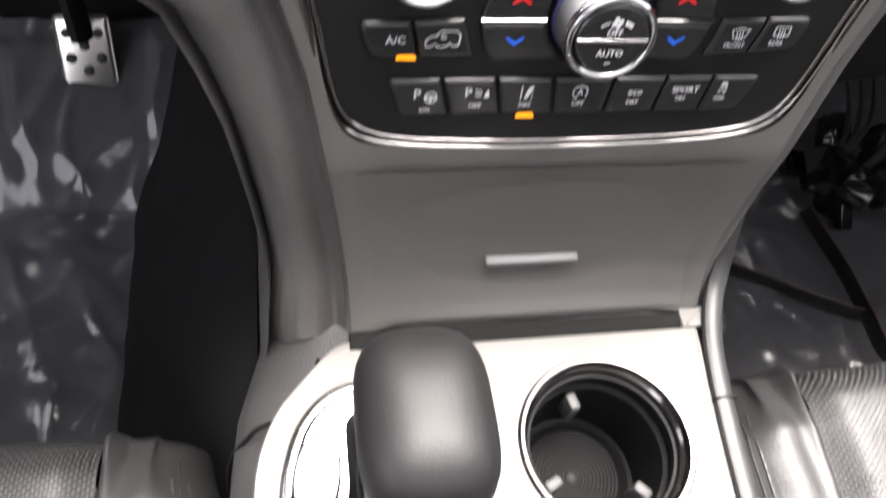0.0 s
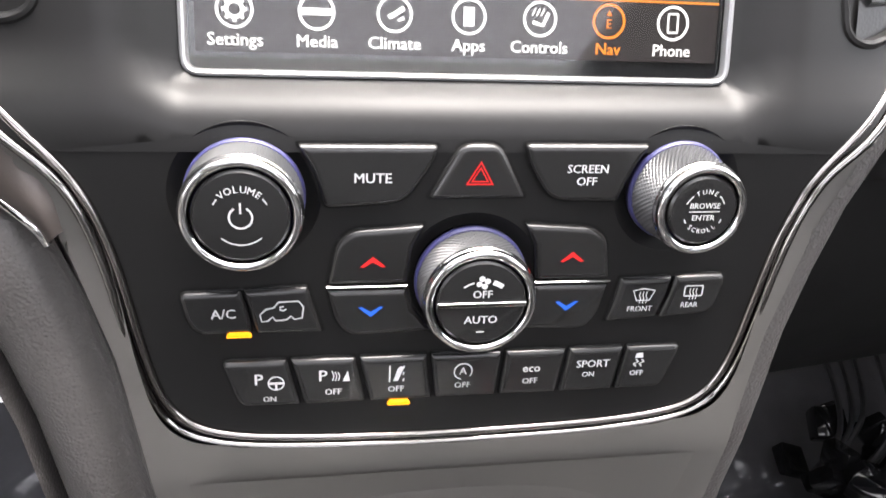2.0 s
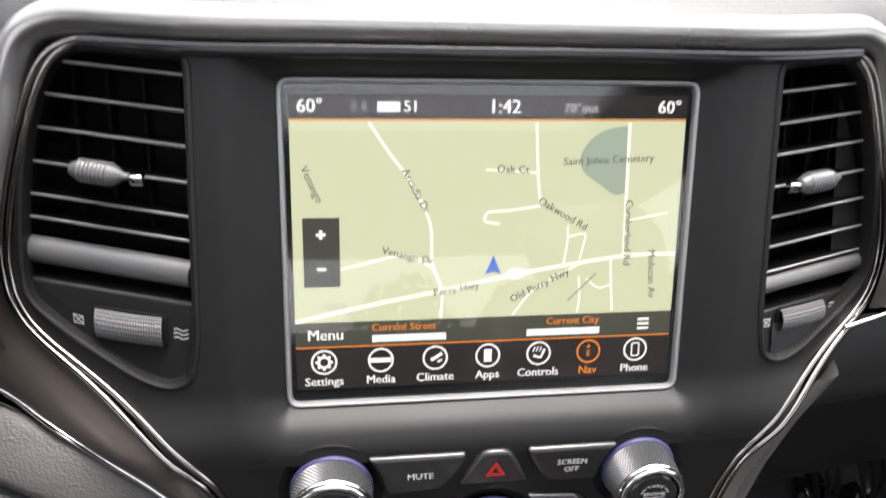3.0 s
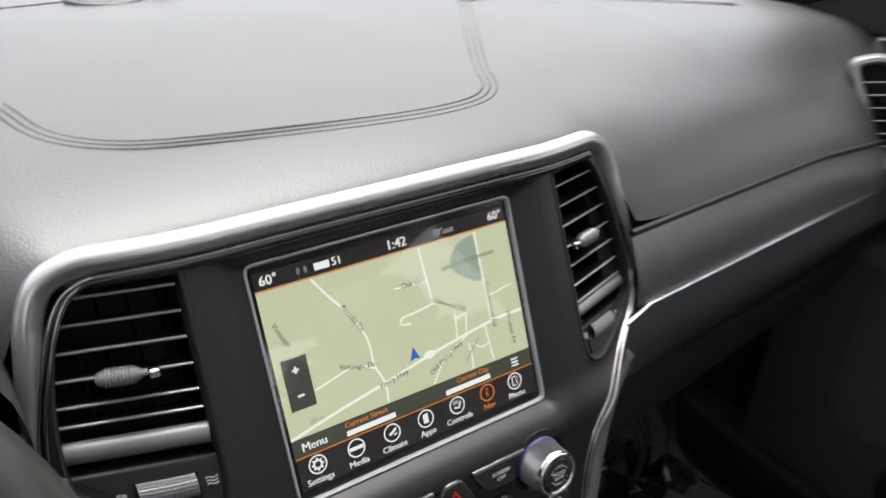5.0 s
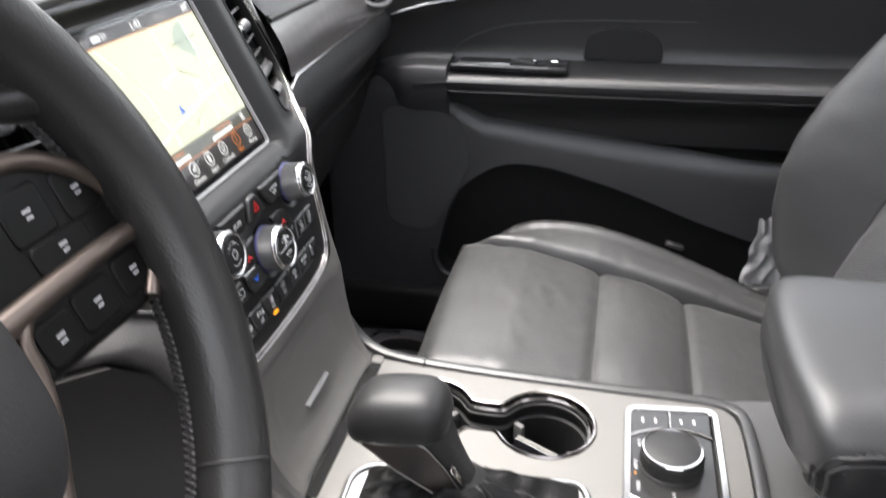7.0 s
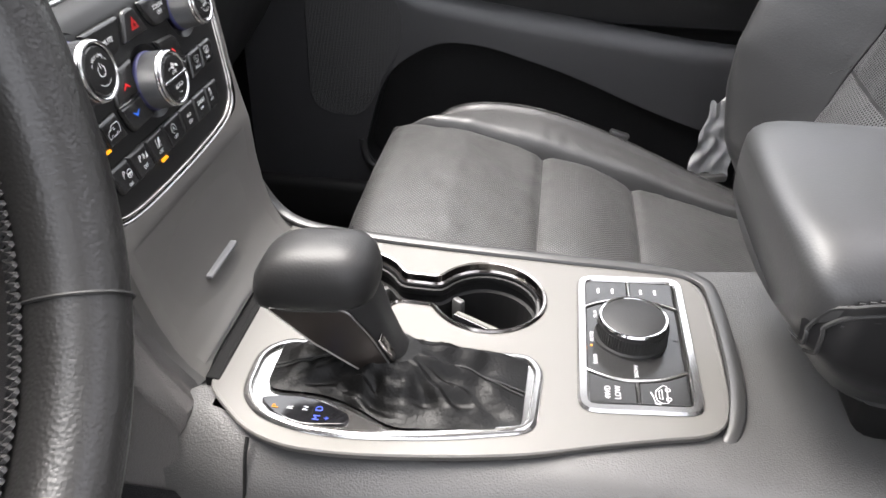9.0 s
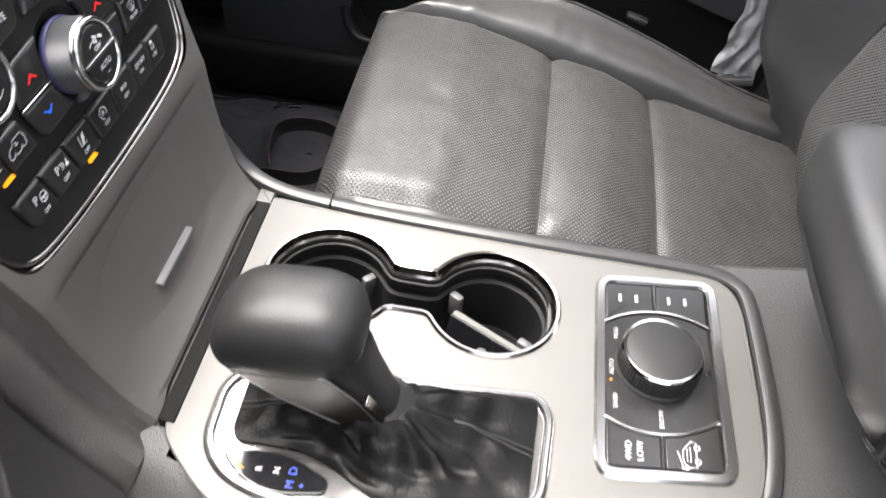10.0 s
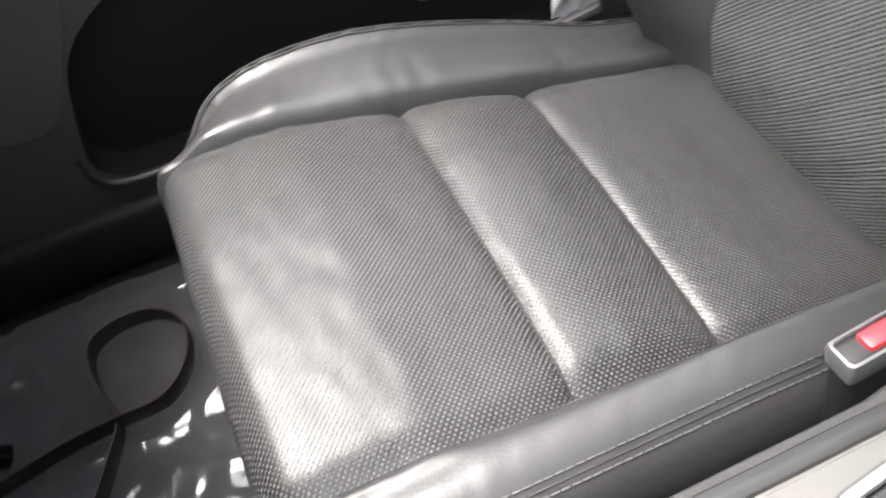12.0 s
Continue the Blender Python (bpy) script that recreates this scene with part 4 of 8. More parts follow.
# ---- knobs and buttons of the control panel ----
def control_knob(u, v, r0, r1, depth, label, draw, split=False):
    k = thing("control_knob", label, "knob", "knobs of the control panel")
    o = L(u, v, 0.0)
    part("socket", bm_turn([(r0 + 0.0059, 0.0), (r0 + 0.0048, -0.0008), (r0 + 0.0032, -0.0022), (r0 + 0.0006, -0.003)], o, L_OUT, 64, cap1=False), M_FASCIA, k)
    part("blue_ring", bm_turn([(r0 + 0.0010, -0.0005), (r0 + 0.0010, 0.0010), (r0 + 0.0004, 0.0018), (r0 - 0.0012, 0.0020)], o, L_OUT, 64), M_BLUE, k, "blue ring at the knob's foot")
    ax = L_OUT.normalized()
    ea = ax.orthogonal().normalized()
    eb = ax.cross(ea)
    rows, nr, na = [], 12, 64
    for j in range(nr + 1):
        s = j / nr
        r = r0 - 0.0002 + (r1 + 0.0004 - r0) * s
        h = 0.0018 + (depth - 0.0058) * s
        rows.append([o + ax * h + (ea * math.cos(2 * math.pi * (i + j / 2) / na) + eb * math.sin(2 * math.pi * (i + j / 2) / na)) * r for i in range(na)])
    bm = bm_loops(rows)
    bmesh.ops.recalc_face_normals(bm, faces=bm.faces)
    bmesh.ops.poke(bm, faces=bm.faces[:], offset=0.00065)
    part("grip", bm, M_KNURL, k, "knurled grey grip", smooth=0)
    part("chrome_collar", bm_turn([(r1 + 0.0003, depth - 0.0044), (r1 + 0.0008, depth - 0.0041), (r1 + 0.0009, depth - 0.0032), (r1 + 0.0004, depth - 0.0028)] + [(r1 - 0.0010 + 0.0014 * math.cos(radians(g)), depth - 0.0014 + 0.0014 * math.sin(radians(g))) for g in range(-20, 161, 15)] + [(r1 - 0.0026, depth - 0.0016)], o, L_OUT, 96, cap1=False), M_CHROME, k, "polished chrome collar", smooth=60)
    cap_r = r1 - 0.0031

    def F(a, b, w=0.0):
        return L(u + a, v + b, depth + w)

    part("cap", bm_turn([(cap_r, depth - 0.0030), (cap_r, depth - 0.0012), (cap_r - 0.0008, depth - 0.0004), (cap_r * 0.5, depth - 0.0002)], o, L_OUT, 48), M_BUTTON, k)
    if split:
        part("split_line", bm_pad(rect(-cap_r * 0.99, -0.0008, cap_r * 0.99, 0.0008, 0.0003), F, -0.001, 0.0007, 0.0003), M_CHROME, k, "chrome line across the cap")
    bm = bmesh.new()
    draw(bm, F)
    part("knob_symbol", bm, M_WHITE, k, smooth=0)
    return k


def arc_text(bm, body, size, r, F, mid, step, flip=False):
    n = len(body)
    for i, ch in enumerate(body):
        a = mid + (i - (n - 1) / 2) * step * (1 if flip else -1)
        turn = a - 90 + (180 if flip else 0)
        bm_text(ch, size, r * math.cos(radians(a)), r * math.sin(radians(a)), F, 0.0004, turn, bm=bm)


def arc(bm, r, a0, a1, F, width=0.0004):
    bm_stroke([(r * math.cos(radians(a0 + (a1 - a0) * i / 14)), r * math.sin(radians(a0 + (a1 - a0) * i / 14))) for i in range(15)], width, F, 0.0004, bm)


def vol_marks(bm, F):
    arc_text(bm, "VOLUME", 0.0030, 0.0085, F, 90, 15)
    arc(bm, 0.0085, 138, 152, F)
    arc(bm, 0.0085, 28, 42, F)
    arc(bm, 0.0085, 228, 312, F)
    arc(bm, 0.0033, 122, 418, F, 0.0006)
    bm_stroke([(0, 0.0012), (0, 0.0045)], 0.0006, F, 0.0004, bm)


def tune_marks(bm, F):
    arc_text(bm, "TUNE", 0.0022, 0.0066, F, 90, 18)
    arc_text(bm, "SCROLL", 0.0022, 0.0066, F, 270, 15, True)
    for a, b in ((130, 158), (22, 50), (202, 214), (326, 338)):
        arc(bm, 0.0068, a, b, F)
    bm_text("BROWSE", 0.0026, 0, 0.0019, F, 0.0004, bm=bm)
    bm_text("ENTER", 0.0026, 0, -0.0021, F, 0.0004, bm=bm)
    bm_stroke([(-0.0052, 0), (0.0052, 0)], 0.0003, F, 0.0004, bm)


def fan_marks(bm, F):
    bm_text("OFF", 0.0037, 0, 0.0036, F, 0.0004, bm=bm)
    bm_text("AUTO", 0.0039, 0, -0.0055, F, 0.0004, bm=bm)
    for a in range(4):
        g = radians(a * 90 + 20)
        bm_fill([(p.x + 0.0014 * math.cos(g), p.y + 0.0078 + 0.0014 * math.sin(g)) for p in disc(0, 0, 0.0010, 10)], F, 0.0004, bm)
    bm_stroke([(-0.0062, 0.0062), (-0.0046, 0.0072), (-0.0030, 0.0078)], 0.0006, F, 0.0004, bm)
    bm_stroke([(0.0032, 0.0078), (0.0048, 0.0072), (0.0064, 0.0062)], 0.0016, F, 0.0004, bm)
    bm_stroke([(-0.0013, -0.0098), (0.0013, -0.0098)], 0.0004, F, 0.0004, bm)


control_knob(-0.0715, -0.0225, 0.0175, 0.0172, 0.0185, "volume knob, knurled grey with chrome collar and black cap", vol_marks)
control_knob(0.0015, -0.0530, 0.0184, 0.0178, 0.0185, "fan knob, knurled grey with split black cap", fan_marks, True)
control_knob(0.0705, -0.0215, 0.0164, 0.0146, 0.0200, "tuning knob, tapered knurled grey with black cap", tune_marks)


def push_button(name, poly, label, marks=None, mat=None, lamp=None, height=0.0032, bev=0.0020, extra=None):
    b = thing("push_button", label, "button", "buttons of the control panel")
    part("keycap", bm_softpad(poly, L, -0.004, height, bev, 0.0026), M_BUTTON, b, smooth=45)
    gap = [[L(p.x, p.y, 0.0003) for p in poly(-0.0006)], [L(p.x, p.y, 0.0003) for p in poly(0.0)]]
    part("gap_line", bm_loops(gap), M_DARK, b)
    if marks:
        bm = bmesh.new()
        marks(bm, lambda u, v, w=0.0: L(u, v, height + 0.0003 + w))
        part("button_symbol", bm, mat or M_WHITE, b, smooth=0)
    if lamp:
        part("indicator_lamp", bm_pad(rounded([(lamp[0] - 0.0042, lamp[1] - 0.0010), (lamp[0] + 0.0042, lamp[1] - 0.0010), (lamp[0] + 0.0030, lamp[1] + 0.0009), (lamp[0] - 0.0030, lamp[1] + 0.0009)], 0.0004),
                                      L, height - 0.001, height + 0.0006, 0.0003), M_AMBER, b, "lit amber indicator")
    return b


def words(*rows):
    def draw(bm, F):
        for body, size, u, v in rows:
            bm_text(body, size, u, v, F, 0.0, bm=bm)
    return draw


push_button("mute", soft_poly([(-0.0555, -0.0055), (-0.0115, -0.0055), (-0.0135, -0.0120), (-0.0220, -0.0250), (-0.0475, -0.0265), (-0.0505, -0.0150)], [0.001, 0.002, 0.004, 0.006, 0.002, 0.006]),
            "black mute button with white lettering", words(("MUTE", 0.0046, -0.0325, -0.0160)))
push_button("screen", soft_poly([(0.0155, -0.0050), (0.0580, -0.0050), (0.0525, -0.0150), (0.0490, -0.0250), (0.0255, -0.0245), (0.0175, -0.0120)], [0.002, 0.001, 0.006, 0.002, 0.006, 0.004]),
            "black screen-off button with white lettering", words(("SCREEN", 0.0040, 0.0370, -0.0130), ("OFF", 0.0040, 0.0370, -0.0172)))


def hazard_marks(bm, F):
    for k, wd in ((1.0, 0.0007), (0.62, 0.0006)):
        bm_stroke([(0.0015 + 0.0048 * k * math.cos(radians(a)), -0.0155 + 0.0048 * k * math.sin(radians(a))) for a in (90, 210, 330)], wd * 1.3, F, 0.0, bm, True)


push_button("hazard", soft_poly([(-0.0050, -0.0050), (0.0080, -0.0050), (0.0180, -0.0235), (-0.0150, -0.0235)], [0.004, 0.004, 0.002, 0.002]),
            "black hazard button with red double triangle", hazard_marks, M_RED)


def chevron(u, v, up):
    s = 1 if up else -1

    def draw(bm, F):
        A = [(u - 0.0042, v - 0.0016 * s), (u, v + 0.0020 * s), (u + 0.0042, v - 0.0016 * s), (u + 0.0030, v - 0.0018 * s), (u, v + 0.0001 * s), (u - 0.0030, v - 0.0018 * s)]
        bm_fill(A, F, 0.0, bm)
    return draw


TL = [(-0.0470, -0.0530), (-0.0440, -0.0380), (-0.0390, -0.0335), (-0.0150, -0.0320), (-0.0190, -0.0400), (-0.0205, -0.0530)]
push_button("warm", soft_poly(TL, [0.001, 0.004, 0.004, 0.001, 0.001, 0.001]), "black temperature key with red up chevron", chevron(-0.0320, -0.0445, True), M_RED)
BL = [(-0.0472, -0.0545), (-0.0205, -0.0545), (-0.0180, -0.0630), (-0.0110, -0.0715), (-0.0400, -0.0725), (-0.0445, -0.0670)]
push_button("cool", soft_poly(BL, [0.001, 0.001, 0.002, 0.001, 0.004, 0.005]), "black temperature key with blue down chevron", chevron(-0.0325, -0.0625, False), M_BLUEMARK)
TR = [(0.0505, -0.0530), (0.0480, -0.0380), (0.0425, -0.0335), (0.0180, -0.0320), (0.0220, -0.0400), (0.0235, -0.0530)]
push_button("warm", soft_poly(TR, [0.001, 0.004, 0.004, 0.001, 0.001, 0.001]), "black temperature key with red up chevron", chevron(0.0355, -0.0440, True), M_RED)
BR = [(0.0505, -0.0545), (0.0235, -0.0545), (0.0212, -0.0630), (0.0140, -0.0715), (0.0435, -0.0730), (0.0480, -0.0670)]
push_button("cool", soft_poly(BR, [0.001, 0.001, 0.002, 0.001, 0.004, 0.005]), "black temperature key with blue down chevron", chevron(0.0355, -0.0625, False), M_BLUEMARK)
for a, b in (((-0.0470, -0.0537), (-0.0205, -0.0537)), ((0.0505, -0.0537), (0.0235, -0.0537))):
    part("divider", bm_tube([L(*a, 0.0026), L(*b, 0.0026)], 0.0005, 8), M_CHROME, stack, "thin bright divider")


def car_icon(bm, F):
    P = [(-0.0695, -0.0650), (-0.0700, -0.0625), (-0.0680, -0.0605), (-0.0655, -0.0600), (-0.0640, -0.0580), (-0.0575, -0.0578), (-0.0560, -0.0600), (-0.0565, -0.0640), (-0.0590, -0.0645),
         (-0.0600, -0.0632), (-0.0615, -0.0645), (-0.0650, -0.0648), (-0.0660, -0.0634), (-0.0675, -0.0648)]
    bm_stroke([(x + 0.0015, y) for x, y in P], 0.0005, F, 0.0, bm, True)
    bm_stroke([(-0.0600, -0.0605), (-0.0610, -0.0612), (-0.0620, -0.0608), (-0.0620, -0.0598), (-0.0608, -0.0596)], 0.0005, F, 0.0, bm)


push_button("ac", soft_poly([(-0.0940, -0.0545), (-0.0745, -0.0540), (-0.0725, -0.0600), (-0.0710, -0.0700), (-0.0885, -0.0705), (-0.0920, -0.0660)], [0.003, 0.001, 0.001, 0.001, 0.004, 0.004]),
            "black air-conditioning button with lit amber lamp", words(("A/C", 0.0048, -0.0800, -0.0620)), lamp=(-0.0755, -0.0697))
push_button("recirculate", soft_poly([(-0.0738, -0.0540), (-0.0530, -0.0530), (-0.0505, -0.0620), (-0.0480, -0.0705), (-0.0700, -0.0705)], 0.001), "black recirculation button with car outline", car_icon)


def demist_front(bm, F):
    u, v = 0.0635, -0.0595
    bm_stroke([(u - 0.0040, v + 0.0020), (u, v + 0.0028), (u + 0.0040, v + 0.0020), (u + 0.0024, v - 0.0018), (u - 0.0024, v - 0.0018)], 0.0005, F, 0.0, bm, True)
    for d in (-0.0012, 0, 0.0012):
        bm_stroke([(u + d, v - 0.0030), (u + d + 0.0003, v - 0.0012), (u + d - 0.0003, v + 0.0002), (u + d, v + 0.0016)], 0.0004, F, 0.0, bm)
    bm_text("FRONT", 0.0029, u - 0.0008, v - 0.0052, F, 0.0, bm=bm)


def demist_rear(bm, F):
    u, v = 0.0822, -0.0585
    bm_stroke([(p.x, p.y) for p in rect(u - 0.0034, v - 0.0016, u + 0.0034, v + 0.0024, 0.0006)], 0.0005, F, 0.0, bm, True)
    for d in (-0.0012, 0, 0.0012):
        bm_stroke([(u + d, v - 0.0030), (u + d + 0.0003, v - 0.0012), (u + d - 0.0003, v + 0.0002), (u + d, v + 0.0014)], 0.0004, F, 0.0, bm)
    bm_text("REAR", 0.0028, u - 0.0008, v - 0.0052, F, 0.0, bm=bm)


push_button("front", soft_poly([(0.0545, -0.0530), (0.0740, -0.0525), (0.0725, -0.0610), (0.0700, -0.0690), (0.0510, -0.0705), (0.0530, -0.0620)], 0.001), "black front demist button with white symbol", demist_front)
push_button("rear", soft_poly([(0.0748, -0.0525), (0.0935, -0.0520), (0.0945, -0.0560), (0.0920, -0.0660), (0.0880, -0.0685), (0.0708, -0.0692), (0.0732, -0.0610)], [0.001, 0.003, 0.003, 0.004, 0.003, 0.001, 0.001]),
            "black rear demist button with white symbol", demist_rear)

X = [-0.0830, -0.0600, -0.0368, -0.0120, 0.0150, 0.0388, 0.0605, 0.0832]
XB = [-0.0775, -0.0555, -0.0330, -0.0095, 0.0138, 0.0365, 0.0580, 0.0775]


def park_wheel(bm, F):
    bm_text("P", 0.0062, -0.0700, -0.0875, F, 0.0, bm=bm)
    u, v = -0.0642, -0.0890
    bm_stroke([(p.x, p.y) for p in disc(u, v, 0.0026, 20)], 0.0005, F, 0.0, bm, True)
    bm_stroke([(u - 0.0024, v), (u + 0.0024, v)], 0.0010, F, 0.0, bm)
    bm_stroke([(u, v), (u, v - 0.0024)], 0.0008, F, 0.0, bm)
    bm_text("ON", 0.0029, -0.0665, -0.0953, F, 0.0, bm=bm)


def park_sense(bm, F):
    bm_text("P", 0.0062, -0.0485, -0.0870, F, 0.0, bm=bm)
    for k in range(3):
        c = -0.0450 + 0.0010 * k
        bm_stroke([(c - 0.0004, -0.0850 - 0.0003 * k), (c + 0.0003, -0.0870), (c - 0.0002, -0.0890)], 0.0004, F, 0.0, bm)
    bm_fill([(-0.0418, -0.0893), (-0.0392, -0.0893), (-0.0400, -0.0850)], F, 0.0, bm)
    bm_text("OFF", 0.0033, -0.0450, -0.0935, F, 0.0, bm=bm)


def lane_marks(bm, F):
    bm_stroke([(-0.0255, -0.0840), (-0.0255, -0.0905)], 0.0005, F, 0.0, bm)
    for a in (0, 1, 2):
        bm_stroke([(-0.0205, -0.0840 - 0.0026 * a), (-0.0208, -0.0852 - 0.0026 * a)], 0.0005, F, 0.0, bm)
    bm_fill([(-0.0242, -0.0902), (-0.0226, -0.0902), (-0.0206, -0.0850), (-0.0216, -0.0842), (-0.0228, -0.0852)], F, 0.0, bm)
    bm_text("OFF", 0.0033, -0.0232, -0.0935, F, 0.0, bm=bm)


def stop_start(bm, F):
    u, v = 0.0005, -0.0875
    bm_stroke([(u + 0.0032 * math.cos(radians(a)), v + 0.0032 * math.sin(radians(a))) for a in range(-40, 275, 15)], 0.0005, F, 0.0, bm)
    bm_text("A", 0.0040, u, v, F, 0.0, bm=bm)
    bm_text("OFF", 0.0033, u, -0.0932, F, 0.0, bm=bm)


def slip_marks(bm, F):
    u, v = 0.0660, -0.0850
    bm_fill([(u - 0.0016, v), (u + 0.0016, v), (u + 0.0012, v + 0.0020), (u - 0.0012, v + 0.0020)], F, 0.0, bm)
    for d in (-0.0011, 0.0011):
        bm_stroke([(u + d, v - 0.0006), (u + d + 0.0010, v - 0.0016), (u + d - 0.0008, v - 0.0026), (u + d + 0.0004, v - 0.0036)], 0.0006, F, 0.0, bm)
    bm_text("OFF", 0.0030, u - 0.0002, -0.0915, F, 0.0, bm=bm)


LOWER = [("black parking-assist button with white symbol", park_wheel, None), ("black park-sensor button with white symbol", park_sense, None),
         ("black lane-assist button with lit amber lamp", lane_marks, (-0.0220, -0.0992)), ("black stop-start button with white symbol", stop_start, None),
         ("black eco button with white lettering", words(("eco", 0.0046, 0.0255, -0.0875), ("OFF", 0.0033, 0.0253, -0.0928)), None),
         ("black sport button with white lettering", words(("SPORT", 0.0042, 0.0485, -0.0868), ("ON", 0.0030, 0.0472, -0.0912)), None),
         ("black traction button with white symbol", slip_marks, None)]
for i, (label, draw, lamp) in enumerate(LOWER):
    drop = 0.0010 * math.cos((i - 3) * 0.4)
    a, b, c, d = X[i] + 0.0005, X[i + 1] - 0.0005, XB[i + 1] - 0.0005, XB[i] + 0.0005
    poly = [(d, -0.0990), (c, -0.0990), (b, -0.0805), (a, -0.0805)]
    rad = [0.004 if i == 0 else 0.0008, 0.004 if i == 6 else 0.0008, 0.003 if i == 6 else 0.0008, 0.003 if i == 0 else 0.0008]
    push_button("lower", soft_poly(poly, rad), label, draw, lamp=lamp)

# ---- silver lower panel with the bin door ----
OUT_Z = [0.455, 0.475, 0.50, 0.53, 0.56, 0.58, 0.615, 0.652, 0.68, 0.70]
OUT_X = [0.1010, 0.1020, 0.1035, 0.1070, 0.1110, 0.1140, 0.1200, 0.1310, 0.145, 0.160]
PRO_Z = [0.4655, 0.470, 0.480, 0.495, 0.515, 0.54, 0.57, 0.60, 0.65, 0.70]
PRO_Y = [-0.0865, -0.0830, -0.0735, -0.0650, -0.0585, -0.0535, -0.0495, -0.040, -0.026, -0.012]
def surround(u, v, w=0.0):
    s = abs(u) / interp(v, OUT_Z, OUT_X)
    return Vector((u, interp(v, PRO_Z, PRO_Y) - 0.004 * smooth01(s, 0.7, 0.95) + 0.010 * smooth01(s, 0.95, 1.0) - w, v))


zs = [0.4655 + (0.690 - 0.4655) * k / 45 for k in range(46)]
edge = [Vector((-interp(z, OUT_Z, OUT_X), z)) for z in reversed(zs)] + [Vector((interp(z, OUT_Z, OUT_X), z)) for z in zs]
panel_cut = [L(p.x * 1.0, p.y, 0) for p in lo_outer]
panel_cut = [Vector((p.x, p.z)) for p in panel_cut]
notch = [Vector((-0.131, 0.6899))] + [p for p in panel_cut if p.y < 0.6880] + [Vector((0.131, 0.6899))]
top_l, top_r = edge[0], edge[-1]
edge = edge[1:-1] + [top_r] + list(reversed(notch)) + [top_l]
cols = [-0.985, -0.97, -0.955, -0.94, -0.90, -0.86, -0.82, -0.78, -0.74] + [-0.69 + 0.06 * i for i in range(24)] + [0.74, 0.78, 0.82, 0.86, 0.90, 0.94, 0.955, 0.97, 0.985]
extra = [(s * interp(z, OUT_Z, OUT_X), z) for s in cols for z in zs[1:-1]]
part("silver_surround", bm_plate(edge, [], surround, 0.0, 0.0, extra=extra), M_SILVER, stack, "satin silver surround")


def bin_face(u, v, w=0.0):
    """The bin door's face: v is its height."""
    return Vector((u, interp(v, PRO_Z, PRO_Y) - w, v))


rows = []
for k in range(24):
    z = 0.474 + (0.566 - 0.474) * k / 23
    half = interp(z, [0.474, 0.51, 0.562], [0.0900, 0.0915, 0.0975])
    bow = 0.0060 * math.sin(math.pi * k / 23)
    rows.append([bin_face(-half + 2 * half * i / 24, z, 0.0026 - bow * (1 - (2 * i / 24 - 1) ** 2)) for i in range(25)])
part("bin_door", bm_loops(rows, False), M_SILVER, stack, "satin silver bin door")
part("bin_pull", bm_pad(rounded([(-0.0275, 0.5008), (0.0225, 0.5008), (0.0225, 0.5040), (-0.0275, 0.5040)], 0.0010), bin_face, -0.002, 0.0046, 0.0012), M_GREYBAR, stack, "small bright pull lip")
part("surround_foot", bm_pad(rect(0.0845, -0.0965, 0.099, -0.0850, 0.001), C, -0.02, 0.0014, 0.0008), M_SILVER, stack)
part("bin_gap", bm_pad(rect(-0.099, -0.0965, 0.0840, -0.0866, 0.001), C, -0.02, 0.0012, 0.0008), M_VENT, stack, "dark slot below the bin door")

# ---- centre console ----
console = thing("center_console", "black centre console with satin silver top plate and cup holders", "center console")
PLATE_L = [(-0.099, -0.0930), (-0.108, -0.097), (-0.122, -0.111), (-0.1370, -0.130), (-0.1455, -0.156), (-0.1460, -0.190), (-0.1420, -0.228), (-0.1360, -0.266), (-0.1275, -0.305), (-0.1130, -0.350), (-0.1020, -0.387),
           (-0.094, -0.414), (-0.079, -0.4275), (-0.04, -0.4325), (0.03, -0.4325), (0.062, -0.4295), (0.0775, -0.417), (0.0805, -0.390), (0.0810, -0.33), (0.0825, -0.25), (0.0870, -0.15), (0.0925, -0.0930)]
plate = spline([Vector(p) for p in PLATE_L], 3)
CUP1, CUP2, CUP_R = Vector((0.0265, -0.1555)), Vector((0.0262, -0.2645)), 0.0450
cup = []
gap0 = math.acos(0.905)
for i in range(29):
    a = -math.pi / 2 + gap0 + (2 * math.pi - 2 * gap0) * i / 28
    cup.append(CUP1 + Vector((math.cos(a), math.sin(a))) * CUP_R)
for i in range(29):
    a = math.pi / 2 + gap0 + (2 * math.pi - 2 * gap0) * i / 28
    cup.append(CUP2 + Vector((math.cos(a), math.sin(a))) * CUP_R)
cup = rounded([(p.x, p.y) for p in cup], 0.009, 2)
cup = [Vector(p) for p in cup]
SHIFT = rounded([(-0.0515, -0.1270), (-0.0400, -0.3000), (-0.0540, -0.3095), (-0.1120, -0.3060), (-0.1285, -0.246), (-0.1360, -0.190), (-0.1350, -0.158), (-0.1260, -0.131), (-0.1080, -0.1150), (-0.0680, -0.1130)],
                [0.012, 0.010, 0.01, 0.012, 0.03, 0.03, 0.03, 0.02, 0.015, 0.015])
SEL_C = Vector((-0.0072, -0.3728))


def CS(u, v, w=0.0):
    """The selector's place on the plate, drawn back a little on the passenger side."""
    return C(u - 0.11 * (v - SEL_C.y), v, w)


